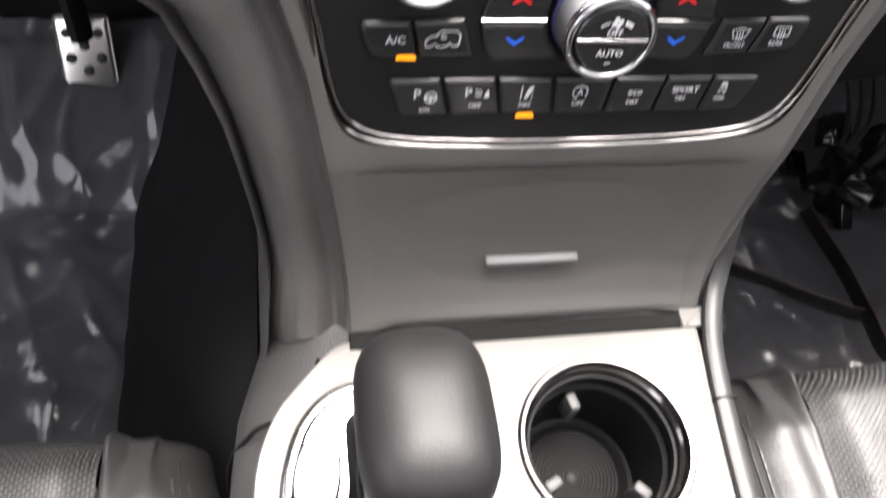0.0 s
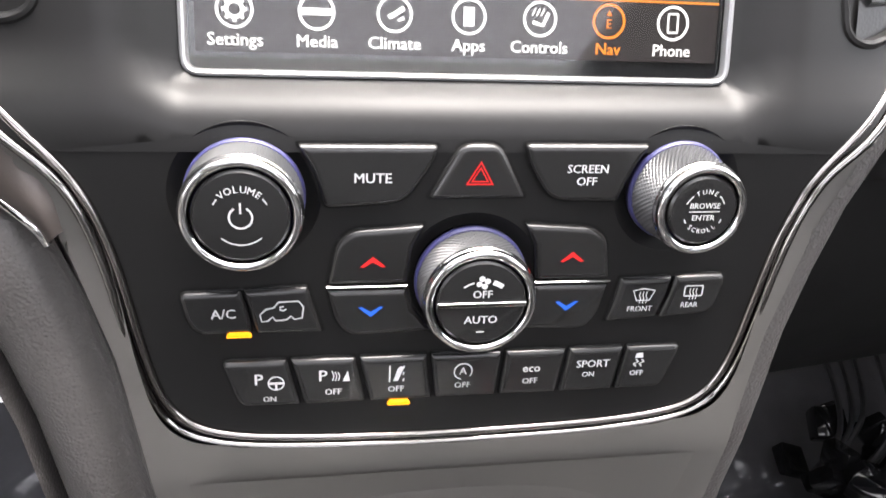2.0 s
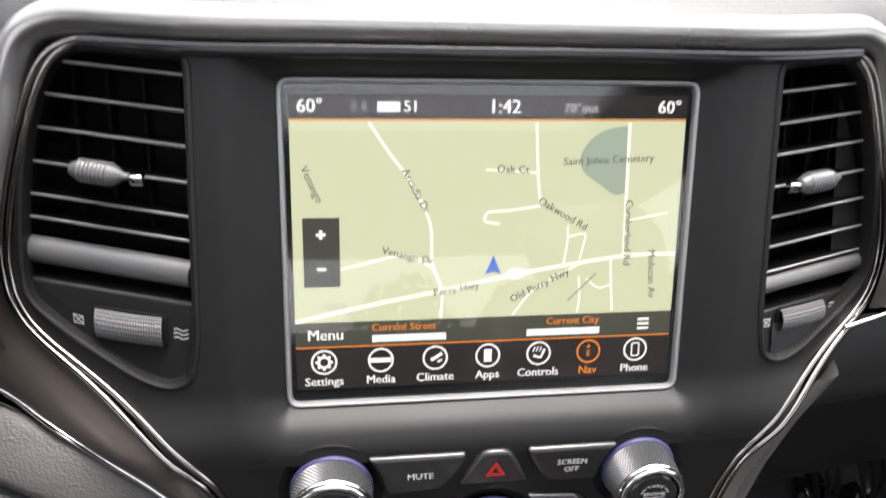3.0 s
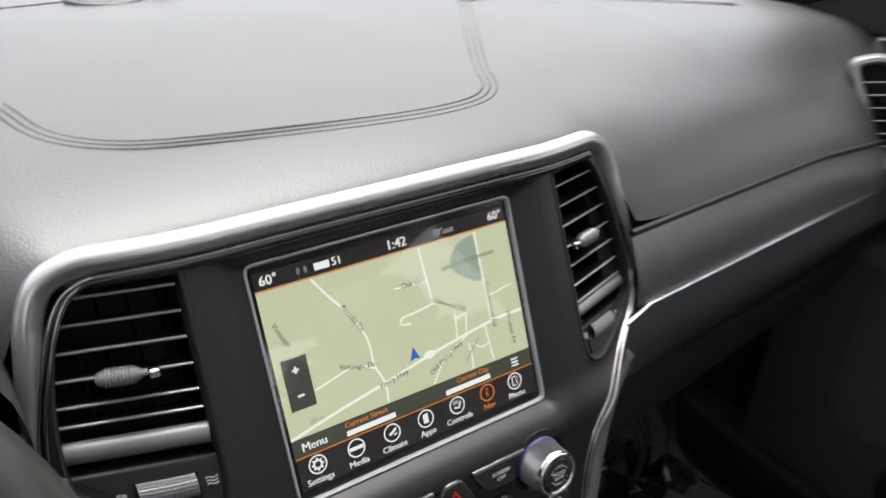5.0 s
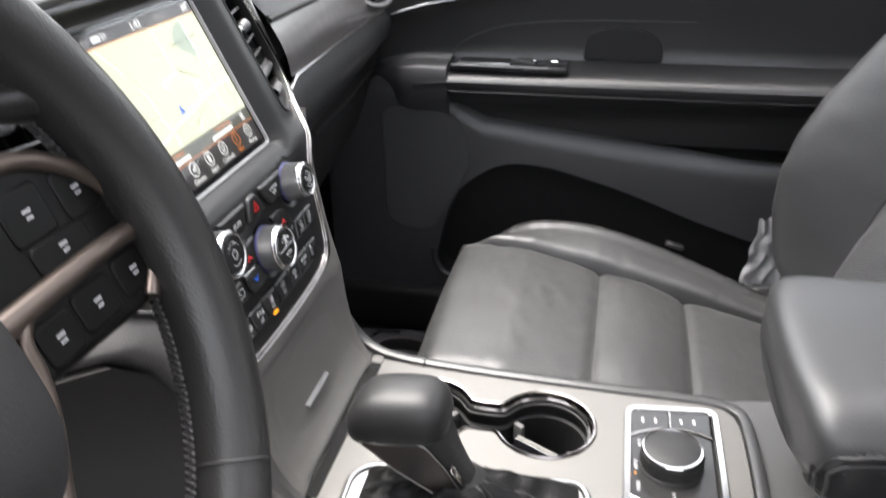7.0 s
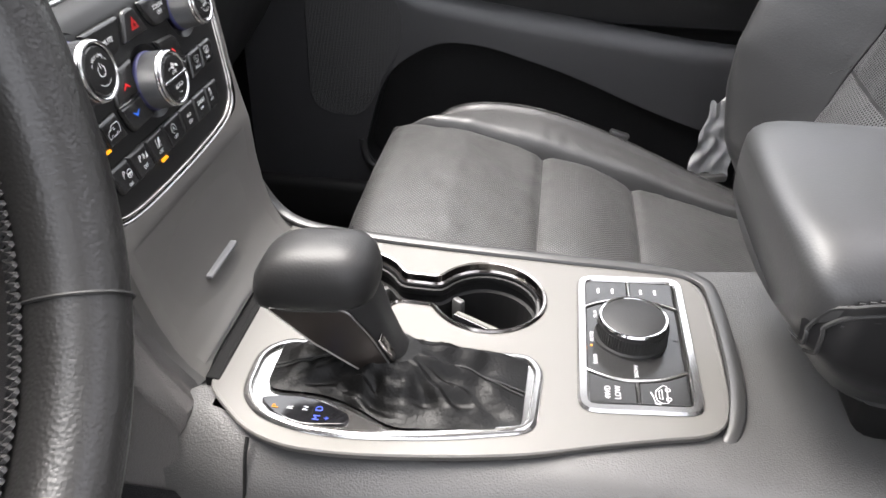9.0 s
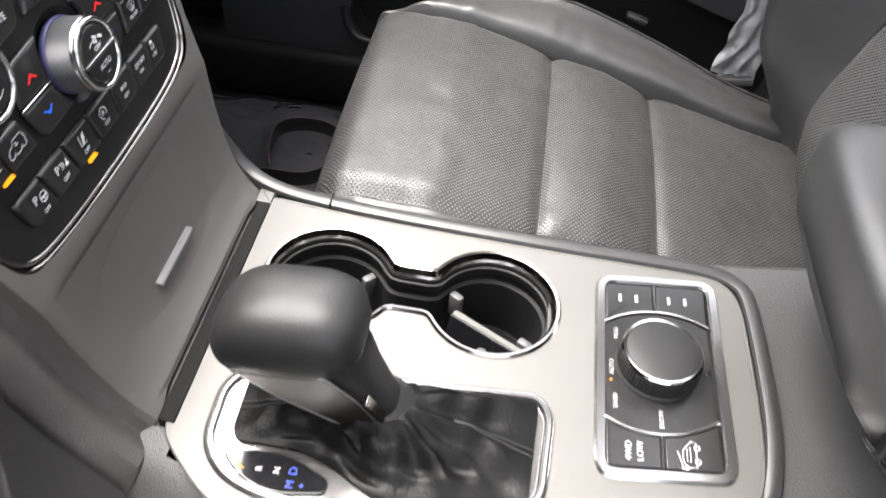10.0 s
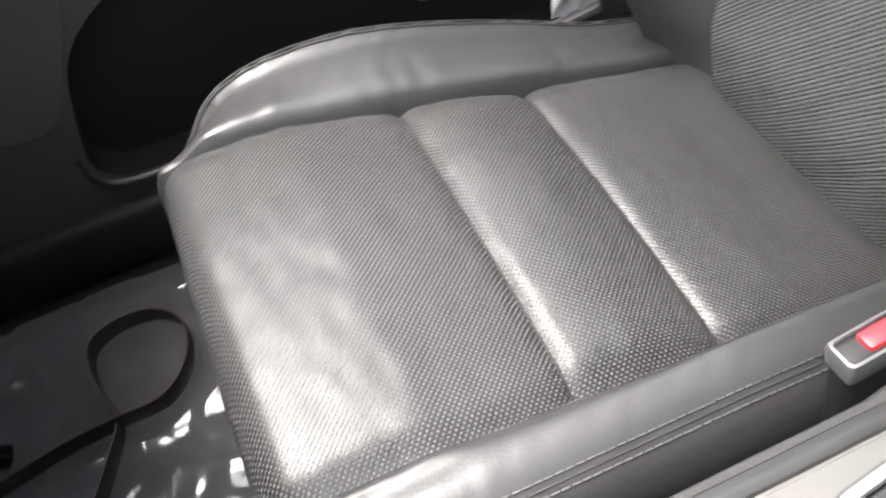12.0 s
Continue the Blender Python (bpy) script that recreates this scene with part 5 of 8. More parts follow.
SELECT = [Vector((p.x - 0.11 * (p.y - SEL_C.y), p.y)) for p in map(Vector, rect(SEL_C.x - 0.0768, -0.4152, SEL_C.x + 0.0768, -0.3335, 0.013))]
part("trim_plate", bm_plate(plate, [cup, SHIFT, SELECT], C, 0.0, 0.006, 0.005), M_SILVER, console, "satin silver top plate")
part("plate_edge", bm_tube([C(p.x, p.y, -0.001) for p in plate], (0.0018, 0.0014), 6, closed=True, up=(0, 0, 1)), M_SILVER, console)

# body: stations along y, section from the left floor over the top to the right floor
rows = []
for j in range(46):
    y = -0.90 + (0.9 - 0.06) * j / 45
    top = PLATE_Z - 0.006
    wl = interp(y, [-0.90, -0.50, -0.40, -0.30, -0.20, -0.12, -0.06], [0.165, 0.165, 0.160, 0.163, 0.168, 0.163, 0.145])
    wr = interp(y, [-0.90, -0.50, -0.40, -0.20, -0.10, -0.06], [0.140, 0.116, 0.0985, 0.1010, 0.107, 0.112])
    zl = top - 0.032
    row = [Vector((-wl - 0.012, y, 0.06)), Vector((-wl - 0.010, y, 0.25)), Vector((-wl - 0.004, y, zl - 0.05)), Vector((-wl + 0.003, y, zl)), Vector((-wl + 0.012, y, zl + 0.014)),
           Vector((-wl + 0.026, y, top - 0.006)), Vector((-wl + 0.040, y, top)), Vector((0, y, top - 0.001)), Vector((wr - 0.016, y, top)), Vector((wr - 0.006, y, top + 0.001)), Vector((wr, y, top - 0.003)),
           Vector((wr + 0.003, y, top - 0.012)), Vector((wr + 0.005, y, 0.30)), Vector((wr + 0.010, y, 0.06))]
    rows.append(row)
bm = bm_loops(rows, False)
# the openings of cup holder, lever and selector
cut = [f for f in bm.faces if all(-0.135 < v.co.x < 0.0960 and -0.31 < v.co.y < -0.09 and v.co.z > 0.46 for v in f.verts)]
bmesh.ops.delete(bm, geom=cut, context="FACES")
part("body", bm, M_CONSOLE, console)
# bezel channel behind the plate and the raised right rim
rim = spline([(0.1135, -0.045, 0.520), (0.111, -0.066, 0.487), (0.1035, -0.088, 0.4765), (0.0965, -0.12, 0.4745), (0.0915, -0.18, 0.4742), (0.0890, -0.25, 0.4741), (0.0875, -0.33, 0.4740), (0.0870, -0.38, 0.4738), (0.0850, -0.413, 0.4735), (0.077, -0.431, 0.4733), (0.060, -0.4385, 0.4732), (0.0, -0.4410, 0.4732), (-0.045, -0.4400, 0.4722), (-0.075, -0.4355, 0.4690), (-0.092, -0.428, 0.4640), (-0.100, -0.420, 0.4580)], 5)
part("rim_strip", bm_tube(rim, (0.0058, 0.0036), 10, up=(0, 0, 1)), M_STRIP, console, "black satin strip beside the plate")
part("rim_joint", bm_box((0.0950, -0.139, 0.4745), (0.013, 0.0012, 0.0078), 0.0003, 1), M_DARK, console)
part("body_joint", bm_tube(spline([(-0.1400, -0.130, 0.468), (-0.152, -0.131, 0.452), (-0.169, -0.133, 0.39), (-0.178, -0.136, 0.20)], 5), 0.0013, 6), M_DARK, console)
part("side_line", bm_tube(spline([(-0.171, -0.30, 0.34), (-0.171, -0.45, 0.365), (-0.172, -0.60, 0.42)], 6), 0.0022, 6), M_GREYBAR, console)

# cup holder: wells, rim, grip tabs
holder = thing("cup_holder", "black twin cup holder with chrome rim", "cup holder")
loops = [[C(p.x, p.y, w) for p in shrink(cup, d)] for d, w in ((-0.0012, 0.0006), (0.0002, 0.0022), (0.0020, 0.0018), (0.0026, -0.004), (0.0040, -0.0055))]
part("chrome_rim", bm_loops(loops), M_DARKCHROME, holder, "polished chrome rim")
loops = [[C(p.x, p.y, w) for p in shrink(cup, d)] for d, w in ((0.0024, -0.004), (0.0045, -0.0065), (0.0050, -0.022), (0.0075, -0.0235), (0.0085, -0.070))]
part("well", bm_loops(loops, True, False, True), M_CORNER, holder)
part("inner_ring", bm_loops([[C(p.x, p.y, w) for p in shrink(cup, d)] for d, w in ((0.0046, -0.0100), (0.0054, -0.0085), (0.0068, -0.0090), (0.0072, -0.0125), (0.0060, -0.0150))]), M_CORNER, holder, "black inner ring")
for c in (CUP1, CUP2):
    part("well_ring", bm_turn([(0.0310, -0.0690), (0.0320, -0.0655), (0.0300, -0.0640), (0.0285, -0.0660), (0.0280, -0.0688)], C(c.x, c.y), (0, 0, 1), 40, cap1=False), M_CORNER, holder)
    part("ribbed_floor", bm_turn([(0.0280 - 0.0011 * k, -0.0685 + 0.0006 * (k % 2)) for k in range(24)], C(c.x, c.y), (0, 0, 1), 40), M_CORNER, holder)
    for a in ((103, -47, 208) if c is CUP1 else (56, -120, 175)):
        d = Vector((math.cos(radians(a)), math.sin(radians(a)), 0))
        m = Matrix.Rotation(radians(a), 4, "Z")
        part("grip_tab", bm_box(C(c.x, c.y, -0.028) + d * 0.0295, (0.010, 0.0062, 0.020), 0.0018, 2, m), M_TAB, holder, "grey sprung grip tab")
# small booklet leaning in the rear cup
m = Matrix.Rotation(math.atan2(-0.057, -0.0295), 4, "Z") @ Matrix.Rotation(radians(-14), 4, "X")
bc = Vector((0.0125, -0.2630, 0.4270))
t = thing("booklet", "small dark booklet with pale pages leaning in the cup holder", "booklet")
part("page_block", bm_box(bc, (0.058, 0.0052, 0.050), 0.0006, 1, m), surface("pale_paper", (0.09, 0.09, 0.082), 0.7), t, "pale page edges")
for sgn in (1, -1):
    part("cover", bm_box(bc + m.to_3x3() @ Vector((0, sgn * 0.0034, -0.0008)), (0.059, 0.0012, 0.050), 0.0004, 1, m), M_GLOSS, t, "gloss black cover")

# ---- gear lever ----
lever = thing("gear_lever", "black leather gear lever with dark metal flank and soft boot", "gear lever")
loops = [[C(p.x, p.y, w) for p in shrink(SHIFT, d)] for d, w in ((-0.0010, 0.0006), (0.0006, 0.0026), (0.0020, 0.0032), (0.0044, 0.0030), (0.0056, 0.0012), (0.0060, -0.005))]
part("chrome_frame", bm_loops(loops), M_FRAME, lever, "bright chrome frame")
# silver inner frame with boot opening and gear display
BOOT = rounded([(-0.0575, -0.1300), (-0.0470, -0.2985), (-0.1140, -0.2960), (-0.1245, -0.2180), (-0.1115, -0.1945), (-0.1025, -0.1720), (-0.1030, -0.1310)], [0.007, 0.006, 0.006, 0.010, 0.03, 0.02, 0.008])
inner_frame = shrink(SHIFT, 0.0045)
part("inner_frame", bm_plate(inner_frame, [BOOT], C, 0.0002, 0.004, 0.006), M_FRAME, lever, "bright inner frame")
GEARS = rounded([(-0.1115, -0.1280), (-0.1070, -0.145), (-0.1068, -0.165), (-0.1180, -0.1900), (-0.1262, -0.1895), (-0.1310, -0.162), (-0.1250, -0.1430)], [0.006, 0.01, 0.010, 0.005, 0.005, 0.015, 0.012])
part("gear_display", bm_pad(GEARS, C, -0.002, 0.0022, 0.0008), M_GLOSS, lever, "small gloss black gear display")


def GT(u, v, w=0.0):
    return C(-0.1184 + u, -0.1570 + v, 0.0026 + w)


part("gear_mark", bm_text("P", 0.0062, 0.0, 0.0153, GT, 0.0), M_AMBER, lever, "amber lit P", smooth=0)
bm = bm_text("R", 0.0052, 0.0003, 0.0055, GT, 0.0)
bm_text("N", 0.0052, 0.0010, -0.0042, GT, 0.0, bm=bm)
part("gear_mark", bm, M_GREYPRINT, lever, smooth=0)
bm = bm_text("D", 0.0066, 0.0021, -0.0130, GT, 0.0)
bm_text("M", 0.0062, -0.0058, -0.0130, GT, 0.0, bm=bm)
bm_text("+", 0.0056, -0.0056, -0.0195, GT, 0.0, bm=bm)
part("gear_mark", bm, M_BLUELED, lever, "blue lit D and M", smooth=0)
# soft boot: rises from its frame to the collar, with folds
base = shrink(BOOT, -0.001)
nb = 110


def resample(P, n):
    P = [Vector(p[:2]) for p in P]
    lens = [(P[(i + 1) % len(P)] - P[i]).length for i in range(len(P))]
    tot = sum(lens)
    out = []
    for k in range(n):
        d = tot * k / n
        i = 0
        while d > lens[i]:
            d -= lens[i]
            i += 1
        out.append(P[i].lerp(P[(i + 1) % len(P)], d / lens[i] if lens[i] else 0))
    return out


base = resample(base, nb)
col_c = Vector((-0.0760, -0.2075, PLATE_Z + 0.026))
loops = []
for k in range(23):
    s = k / 22
    lp = []
    for i, p in enumerate(base):
        q0 = C(p.x, p.y, 0.001)
        dx, dy = p.x - col_c.x, p.y - col_c.y
        ang = math.atan2(dy, dx)
        q1 = col_c + Vector((0.016 * math.cos(ang), 0.020 * math.sin(ang), 0))
        ss = s ** 0.9
        ridge_n = 0.5 - abs(noise.noise(Vector((p.x * 34 + 2.0, p.y * 26, s * 2.2 + 5))))
        fold = math.sin(math.pi * s) * (0.0040 * math.sin(5 * ang + 1.2 + 3 * noise.noise(Vector((p.x * 26, p.y * 26, 1)))) + 0.0100 * (ridge_n - 0.32) + 0.0034 * noise.noise(Vector((p.x * 60, p.y * 50, s * 2.5))))
        sag = -0.003 * math.sin(math.pi * s) * (0.6 + 0.4 * math.sin(ang * 2)) + 0.002 * (1 - s)
        q = q0.lerp(q1, ss)
        q.z += sag * (1 - s * 0.3) + fold + 0.0007 * math.sin(s * 22 + ang * 2) * s * (1 - s) * 4
        lp.append(q)
    loops.append(lp)
part("boot", bm_loops(loops, True, False, True), M_BOOT, lever, "creased black leather boot")
bm = bmesh.new()
for gy in (-0.297, -0.131):
    for d in (-0.0035, 0.0035):
        i = min(range(nb), key=lambda k: (base[k] - Vector((-0.083 + d, gy))).length)
        bm_tube([lp[i] + Vector((0, 0, 0.0006)) for lp in loops[:15]], 0.0006, 5, bm=bm)
part("boot_seam", bm, M_THREAD, lever)
# stem and knob
K0 = Vector((-0.0750, -0.2050, 0.4890))
K1 = Vector((-0.0750, -0.1600, 0.5560))
axis = (K1 - K0).normalized()
side = Vector((1, 0, 0))
fwd = side.cross(axis) * -1
if fwd.y < 0:
    fwd = -fwd


HOR = Vector((0, 0.995, -0.10))


def grip_dir(s):
    return fwd.lerp(HOR, smooth01(s, 0.0, 0.066)).normalized()


def grip_loop(s, hx, hf, off, n=36, sq=3.2):
    c, d = K0 + axis * s, grip_dir(s)
    lp = []
    for i in range(n):
        a = 2 * math.pi * i / n
        ca, sa = math.cos(a), math.sin(a)
        k = (abs(ca) ** sq + abs(sa) ** sq) ** (-1 / sq)
        lp.append(c + side * hx * ca * k + d * (off + hf * sa * k))
    return lp


loops = [grip_loop(*q) for q in ((-0.006, 0.0135, 0.015, -0.002), (0.010, 0.0150, 0.017, -0.001), (0.030, 0.0185, 0.022, 0.001), (0.048, 0.0218, 0.028, 0.002), (0.062, 0.0240, 0.0325, 0.003), (0.070, 0.0245, 0.0340, 0.003))]
part("lower_grip", bm_loops(loops, True, True, True), M_KNOB, lever, smooth=60)
cap_c = K0 + axis * 0.078
cap_up = side.cross(HOR).normalized()
loops = []
for dz, hx, hy, dy in ((-0.0145, 0.0235, 0.0335, 0.002), (-0.0135, 0.0258, 0.0372, 0.002), (-0.0110, 0.0271, 0.0392, 0.001), (-0.004, 0.0276, 0.0398, 0.0), (0.004, 0.0270, 0.0385, -0.001), (0.0115, 0.0252, 0.0352, -0.003),
                       (0.0175, 0.0215, 0.0298, -0.004), (0.0212, 0.0160, 0.0225, -0.005), (0.0230, 0.0090, 0.0130, -0.006), (0.0235, 0.003, 0.005, -0.006)):
    lp = []
    for i in range(40):
        a = 2 * math.pi * i / 40
        ca, sa = math.cos(a), math.sin(a)
        k = (abs(ca) ** 3.4 + abs(sa) ** 3.4) ** (-1 / 3.4)
        lp.append(cap_c + cap_up * dz + side * hx * ca * k + HOR * (dy + hy * sa * k))
    loops.append(lp)
part("knob", bm_loops(loops, True, True, True), M_KNOB, lever, "boxy rounded black leather knob", smooth=60)
part("knob_seam", bm_tube(loops[1], 0.0007, 6, closed=True), M_THREAD, lever)


def flank(u, v, w=0.0):
    return K0 + axis * v + grip_dir(v) * u - side * (interp(v, [0.0, 0.03, 0.068], [0.0150, 0.0190, 0.0246]) + w)


part("metal_flank", bm_softpad(soft_poly([(-0.0085, 0.003), (0.008, 0.002), (0.0265, 0.044), (0.0340, 0.0640), (-0.0160, 0.0640), (-0.0135, 0.034)], [0.003, 0.004, 0.01, 0.004, 0.007, 0.01]), flank, -0.006, 0.0016, 0.0012),
     surface("dark_warm_metal", (0.042, 0.036, 0.033), 0.30, 0.8), lever, "smooth dark metal flank")
fl = [(-0.0085, 0.003), (0.008, 0.002), (0.0265, 0.044), (0.0340, 0.0640), (-0.0160, 0.0640), (-0.0135, 0.034)]
part("flank_edge", bm_tube([flank(p.x, p.y, 0.0010) for p in soft_poly(fl, [0.003, 0.004, 0.01, 0.004, 0.007, 0.01])(-0.0004)], 0.0006, 6, closed=True), M_BAR, lever, "thin bright edge")
part("release_strip", bm_pad(rounded([(-0.0150, 0.006), (-0.0125, 0.006), (-0.0165, 0.030), (-0.0185, 0.030)], 0.001), flank, -0.004, 0.0024, 0.0005), M_DARKCHROME, lever)

# ---- drive mode selector ----
sel = thing("drive_mode_selector", "drive mode selector with round black dial in a chrome frame", "selector")
loops = [[C(p.x, p.y, w) for p in shrink(SELECT, d)] for d, w in ((-0.0010, 0.0006), (0.0006, 0.0026), (0.0052, 0.0026), (0.0066, 0.0012), (0.0070, -0.004))]
part("chrome_frame", bm_loops(loops), M_FRAME, sel, "bright chrome frame")
part("panel", bm_fill([(p.x, p.y) for p in shrink(SELECT, 0.005)], C, -0.002), M_DARK, sel)
sc = SEL_C


def arc_pts(side_, r, cx, x0, x1, n=9):
    pts = []
    for i in range(n):
        y = x0 + (x1 - x0) * i / (n - 1)
        pts.append((cx + side_ * math.sqrt(max(0, r * r - (y - sc.y) ** 2)), y))
    return pts


UP_X, LOW_X = sc.x - 0.0150, sc.x + 0.0130
right_arc = arc_pts(1, 0.0595, UP_X, sc.y + 0.0338, sc.y - 0.0338)
left_arc = arc_pts(-1, 0.0595, LOW_X, sc.y - 0.0338, sc.y + 0.0338)
mid_poly = [Vector(p) for p in right_arc + left_arc]
part("dial_plate", bm_pad(list(reversed(mid_poly)) if area2(mid_poly) < 0 else mid_poly, CS, -0.003, 0.0012, 0.0008), M_BUTTON, sel)
part("arc_line", bm_tube([CS(x, y, 0.0018) for x, y in arc_pts(1, 0.0606, UP_X, sc.y + 0.0345, sc.y - 0.0345)], 0.0012, 8), M_FRAME, sel)
part("arc_line", bm_tube([CS(x, y, 0.0018) for x, y in arc_pts(-1, 0.0606, LOW_X, sc.y + 0.0345, sc.y - 0.0345)], 0.0012, 8), M_FRAME, sel)
for sgn, cx in ((1, UP_X), (-1, LOW_X)):
    edge = sc.x + sgn * 0.0692
    for y0, y1 in ((sc.y + 0.0330, sc.y + 0.0012), (sc.y - 0.0012, sc.y - 0.0345)):
        ap = arc_pts(sgn, 0.0618, cx, y0, y1)
        poly = [Vector(p) for p in ap] + [Vector((edge, y1)), Vector((edge, y0))]
        poly = rounded([(p.x, p.y) for p in poly], 0.0012, 2)
        if area2(poly) < 0:
            poly.reverse()
        part("mode_button", bm_pad(poly, CS, -0.003, 0.0016, 0.0009), M_BUTTON, sel)
    part("button_divider", bm_tube([CS(edge, sc.y, 0.0014), CS(cx + sgn * 0.0606, sc.y, 0.0014)], 0.0010, 6), M_FRAME, sel)
do = C(sc.x + 0.0008, sc.y + 0.0015, 0.0)
part("dial", bm_turn([(0.0262, 0.001), (0.0262, 0.003), (0.0250, 0.0045), (0.0245, 0.0160), (0.0238, 0.0185)], do, (0.0, 0.03, 1), 56, cap1=False), M_RUBBER, sel, "ribbed black dial")
bm = bmesh.new()
for k in range(72):
    a = 2 * math.pi * k / 72
    p = do + Vector((0.0249 * math.cos(a), 0.0249 * math.sin(a), 0))
    bm_tube([p + Vector((0, 0, 0.0050)), p + Vector((0, 0, 0.0150))], 0.0007, 4, bm=bm)
part("dial_ribs", bm, M_RUBBER, sel)
part("dial_ring", bm_turn([(0.0238, 0.0175), (0.0250, 0.0185), (0.0240, 0.0198), (0.0226, 0.0196), (0.0222, 0.0190)], do, (0.0, 0.03, 1), 56, cap1=False), M_CHROME, sel, "chrome ring round the dial top")
part("dial_top", bm_turn([(0.0223, 0.0185), (0.0221, 0.0194), (0.0180, 0.0206), (0.009, 0.0213), (0.002, 0.0215)], do, (0.0, 0.03, 1), 56), M_KNOB, sel)


def SELT(u, v, w=0.0):
    """Lettering turned a quarter: read with its top to the front."""
    return CS(sc.x + u, sc.y + v, 0.0018 + w)


for body, size, u, v in (("AUTO", 0.0042, -0.0010, 0.0295), ("SAND", 0.0040, -0.0260, 0.0275), ("SNOW", 0.0042, -0.0375, 0.0), ("MUD", 0.0040, 0.0260, 0.0265)):
    part("mode_word", bm_text(body, size, u, v, SELT, 0.0), M_GREYPRINT, sel, smooth=0)
for body, v in (("4WD", 0.0202), ("LOW", 0.0135)):
    part("button_word", bm_text(body, 0.0056, -0.0592, v, SELT, 0.0), M_GREYPRINT, sel, smooth=0)
P = [(-0.0085, 0.0015), (-0.0060, 0.0042), (-0.002, 0.0050), (0.003, 0.0046), (0.0065, 0.0020), (0.0085, 0.0002), (0.0080, -0.0022), (-0.0080, -0.0022)]
bm = bm_stroke([(-0.0595 + x, -0.0165 + 1.1 * y) for x, y in P], 0.0008, SELT, 0.0, None, True)
bm_stroke([(-0.0595 + x, -0.0165 + y) for x, y in ((-0.0050, 0.0010), (-0.0040, 0.0030), (0.0030, 0.0030), (0.0050, 0.0010))], 0.0006, SELT, 0.0, bm, True)
for x in (-0.0640, -0.0550):
    bm_stroke([(p.x, p.y) for p in disc(x, -0.0196, 0.0016, 12)], 0.0008, SELT, 0.0, bm, True)
bm_stroke([(-0.0690, -0.0110), (-0.0625, -0.0095), (-0.0575, -0.0080)], 0.0008, SELT, 0.0, bm)
bm_stroke([(-0.0690, -0.0140), (-0.0680, -0.0100)], 0.0016, SELT, 0.0, bm)
part("descent_symbol", bm, M_GREYPRINT, sel, smooth=0)
for x, y in ((0.0565, 0.0235), (0.0565, 0.0125), (0.0565, -0.0095), (0.0565, -0.0205)):
    part("button_bar", bm_stroke([(x - 0.0032, y), (x + 0.0032, y)], 0.0020, SELT, 0.0), M_GREYPRINT, sel, smooth=0)
part("mode_lamp", bm_pad(disc(sc.x - 0.0105, sc.y + 0.0300, 0.0010, 10), CS, 0.0, 0.0018, 0.0003), M_AMBER, sel, "tiny amber lamp")
part("index_mark", bm_pad(disc(sc.x - 0.001, sc.y - 0.0315, 0.0022, 14), CS, 0.0, 0.0020, 0.0006), M_GLOSS, sel)

# ---- armrest ----
arm = thing("armrest", "padded black leather armrest with double stitching", "armrest")


def arm_edge(y):
    """The height of the armrest's underside, which sweeps up to its front end."""
    return interp(-y, [0.434, 0.440, 0.452, 0.470, 0.490, 0.520, 0.85], [0.560, 0.552, 0.541, 0.521, 0.509, 0.505, 0.505])


def arm_section(y, s):
    """A section of the lid at y; s shrinks it at its rounded front."""
    zt = 0.618 - 0.016 * (1 - s)
    zb = arm_edge(y)
    hw = 0.104 - 0.020 * (1 - s) ** 2
    h = zt - zb
    P = [(-hw + 0.026, zb), (-hw + 0.008, zb + 0.10 * h), (-hw - 0.002, zb + 0.34 * h), (-hw - 0.002, zb + 0.62 * h), (-hw + 0.005, zb + 0.82 * h), (-hw + 0.022, zt - 0.003), (-hw + 0.05, zt + 0.001),
         (0.0, zt + 0.003), (hw - 0.05, zt + 0.001), (hw - 0.022, zt - 0.003), (hw - 0.005, zb + 0.82 * h), (hw + 0.002, zb + 0.62 * h), (hw + 0.002, zb + 0.34 * h), (hw - 0.008, zb + 0.10 * h), (hw - 0.026, zb)]
    return [Vector((p.x, y - 0.010 * abs(p.x / 0.1) ** 2.5, p.y + 0.0012 * noise.noise(Vector((p.x * 16, y * 14, 3.0))))) for p in spline([Vector(p) for p in P], 4, True)]


ARM_Y = [(-0.4330, 0.0), (-0.4345, 0.30), (-0.4380, 0.55), (-0.4440, 0.76), (-0.4540, 0.91), (-0.4700, 0.985), (-0.490, 1.0)] + [(-0.51 - 0.03 * k, 1.0) for k in range(11)] + [(-0.825, 0.85), (-0.835, 0.4)]
part("padded_lid", bm_loops([arm_section(*q) for q in ARM_Y], True, True, True), M_ARM, arm, smooth=60)
# darker side piece let into the lid below the seam, with its welt and stitches
SIDE_Y = [-0.444 - 0.010 * k for k in range(38)]
SIDE_T = [interp(-y, [0.444, 0.450, 0.460, 0.475, 0.52, 0.82], [0.570, 0.580, 0.586, 0.590, 0.594, 0.596]) for y in SIDE_Y]


def arm_side(y, s, w=0.0):
    """The driver's flank of the lid: s from its underside to the seam."""
    top = interp(-y, [-q for q in SIDE_Y], SIDE_T)
    z = arm_edge(y) + 0.004 + (top - arm_edge(y) - 0.004) * s
    bulge = 0.1072 + 0.0035 * math.sin(math.pi * s) - 0.012 * (1 - smooth01(-y, 0.440, 0.462)) - 0.016 * (1 - smooth01(s, -0.1, 0.35))
    return Vector((-bulge - w, y, z))


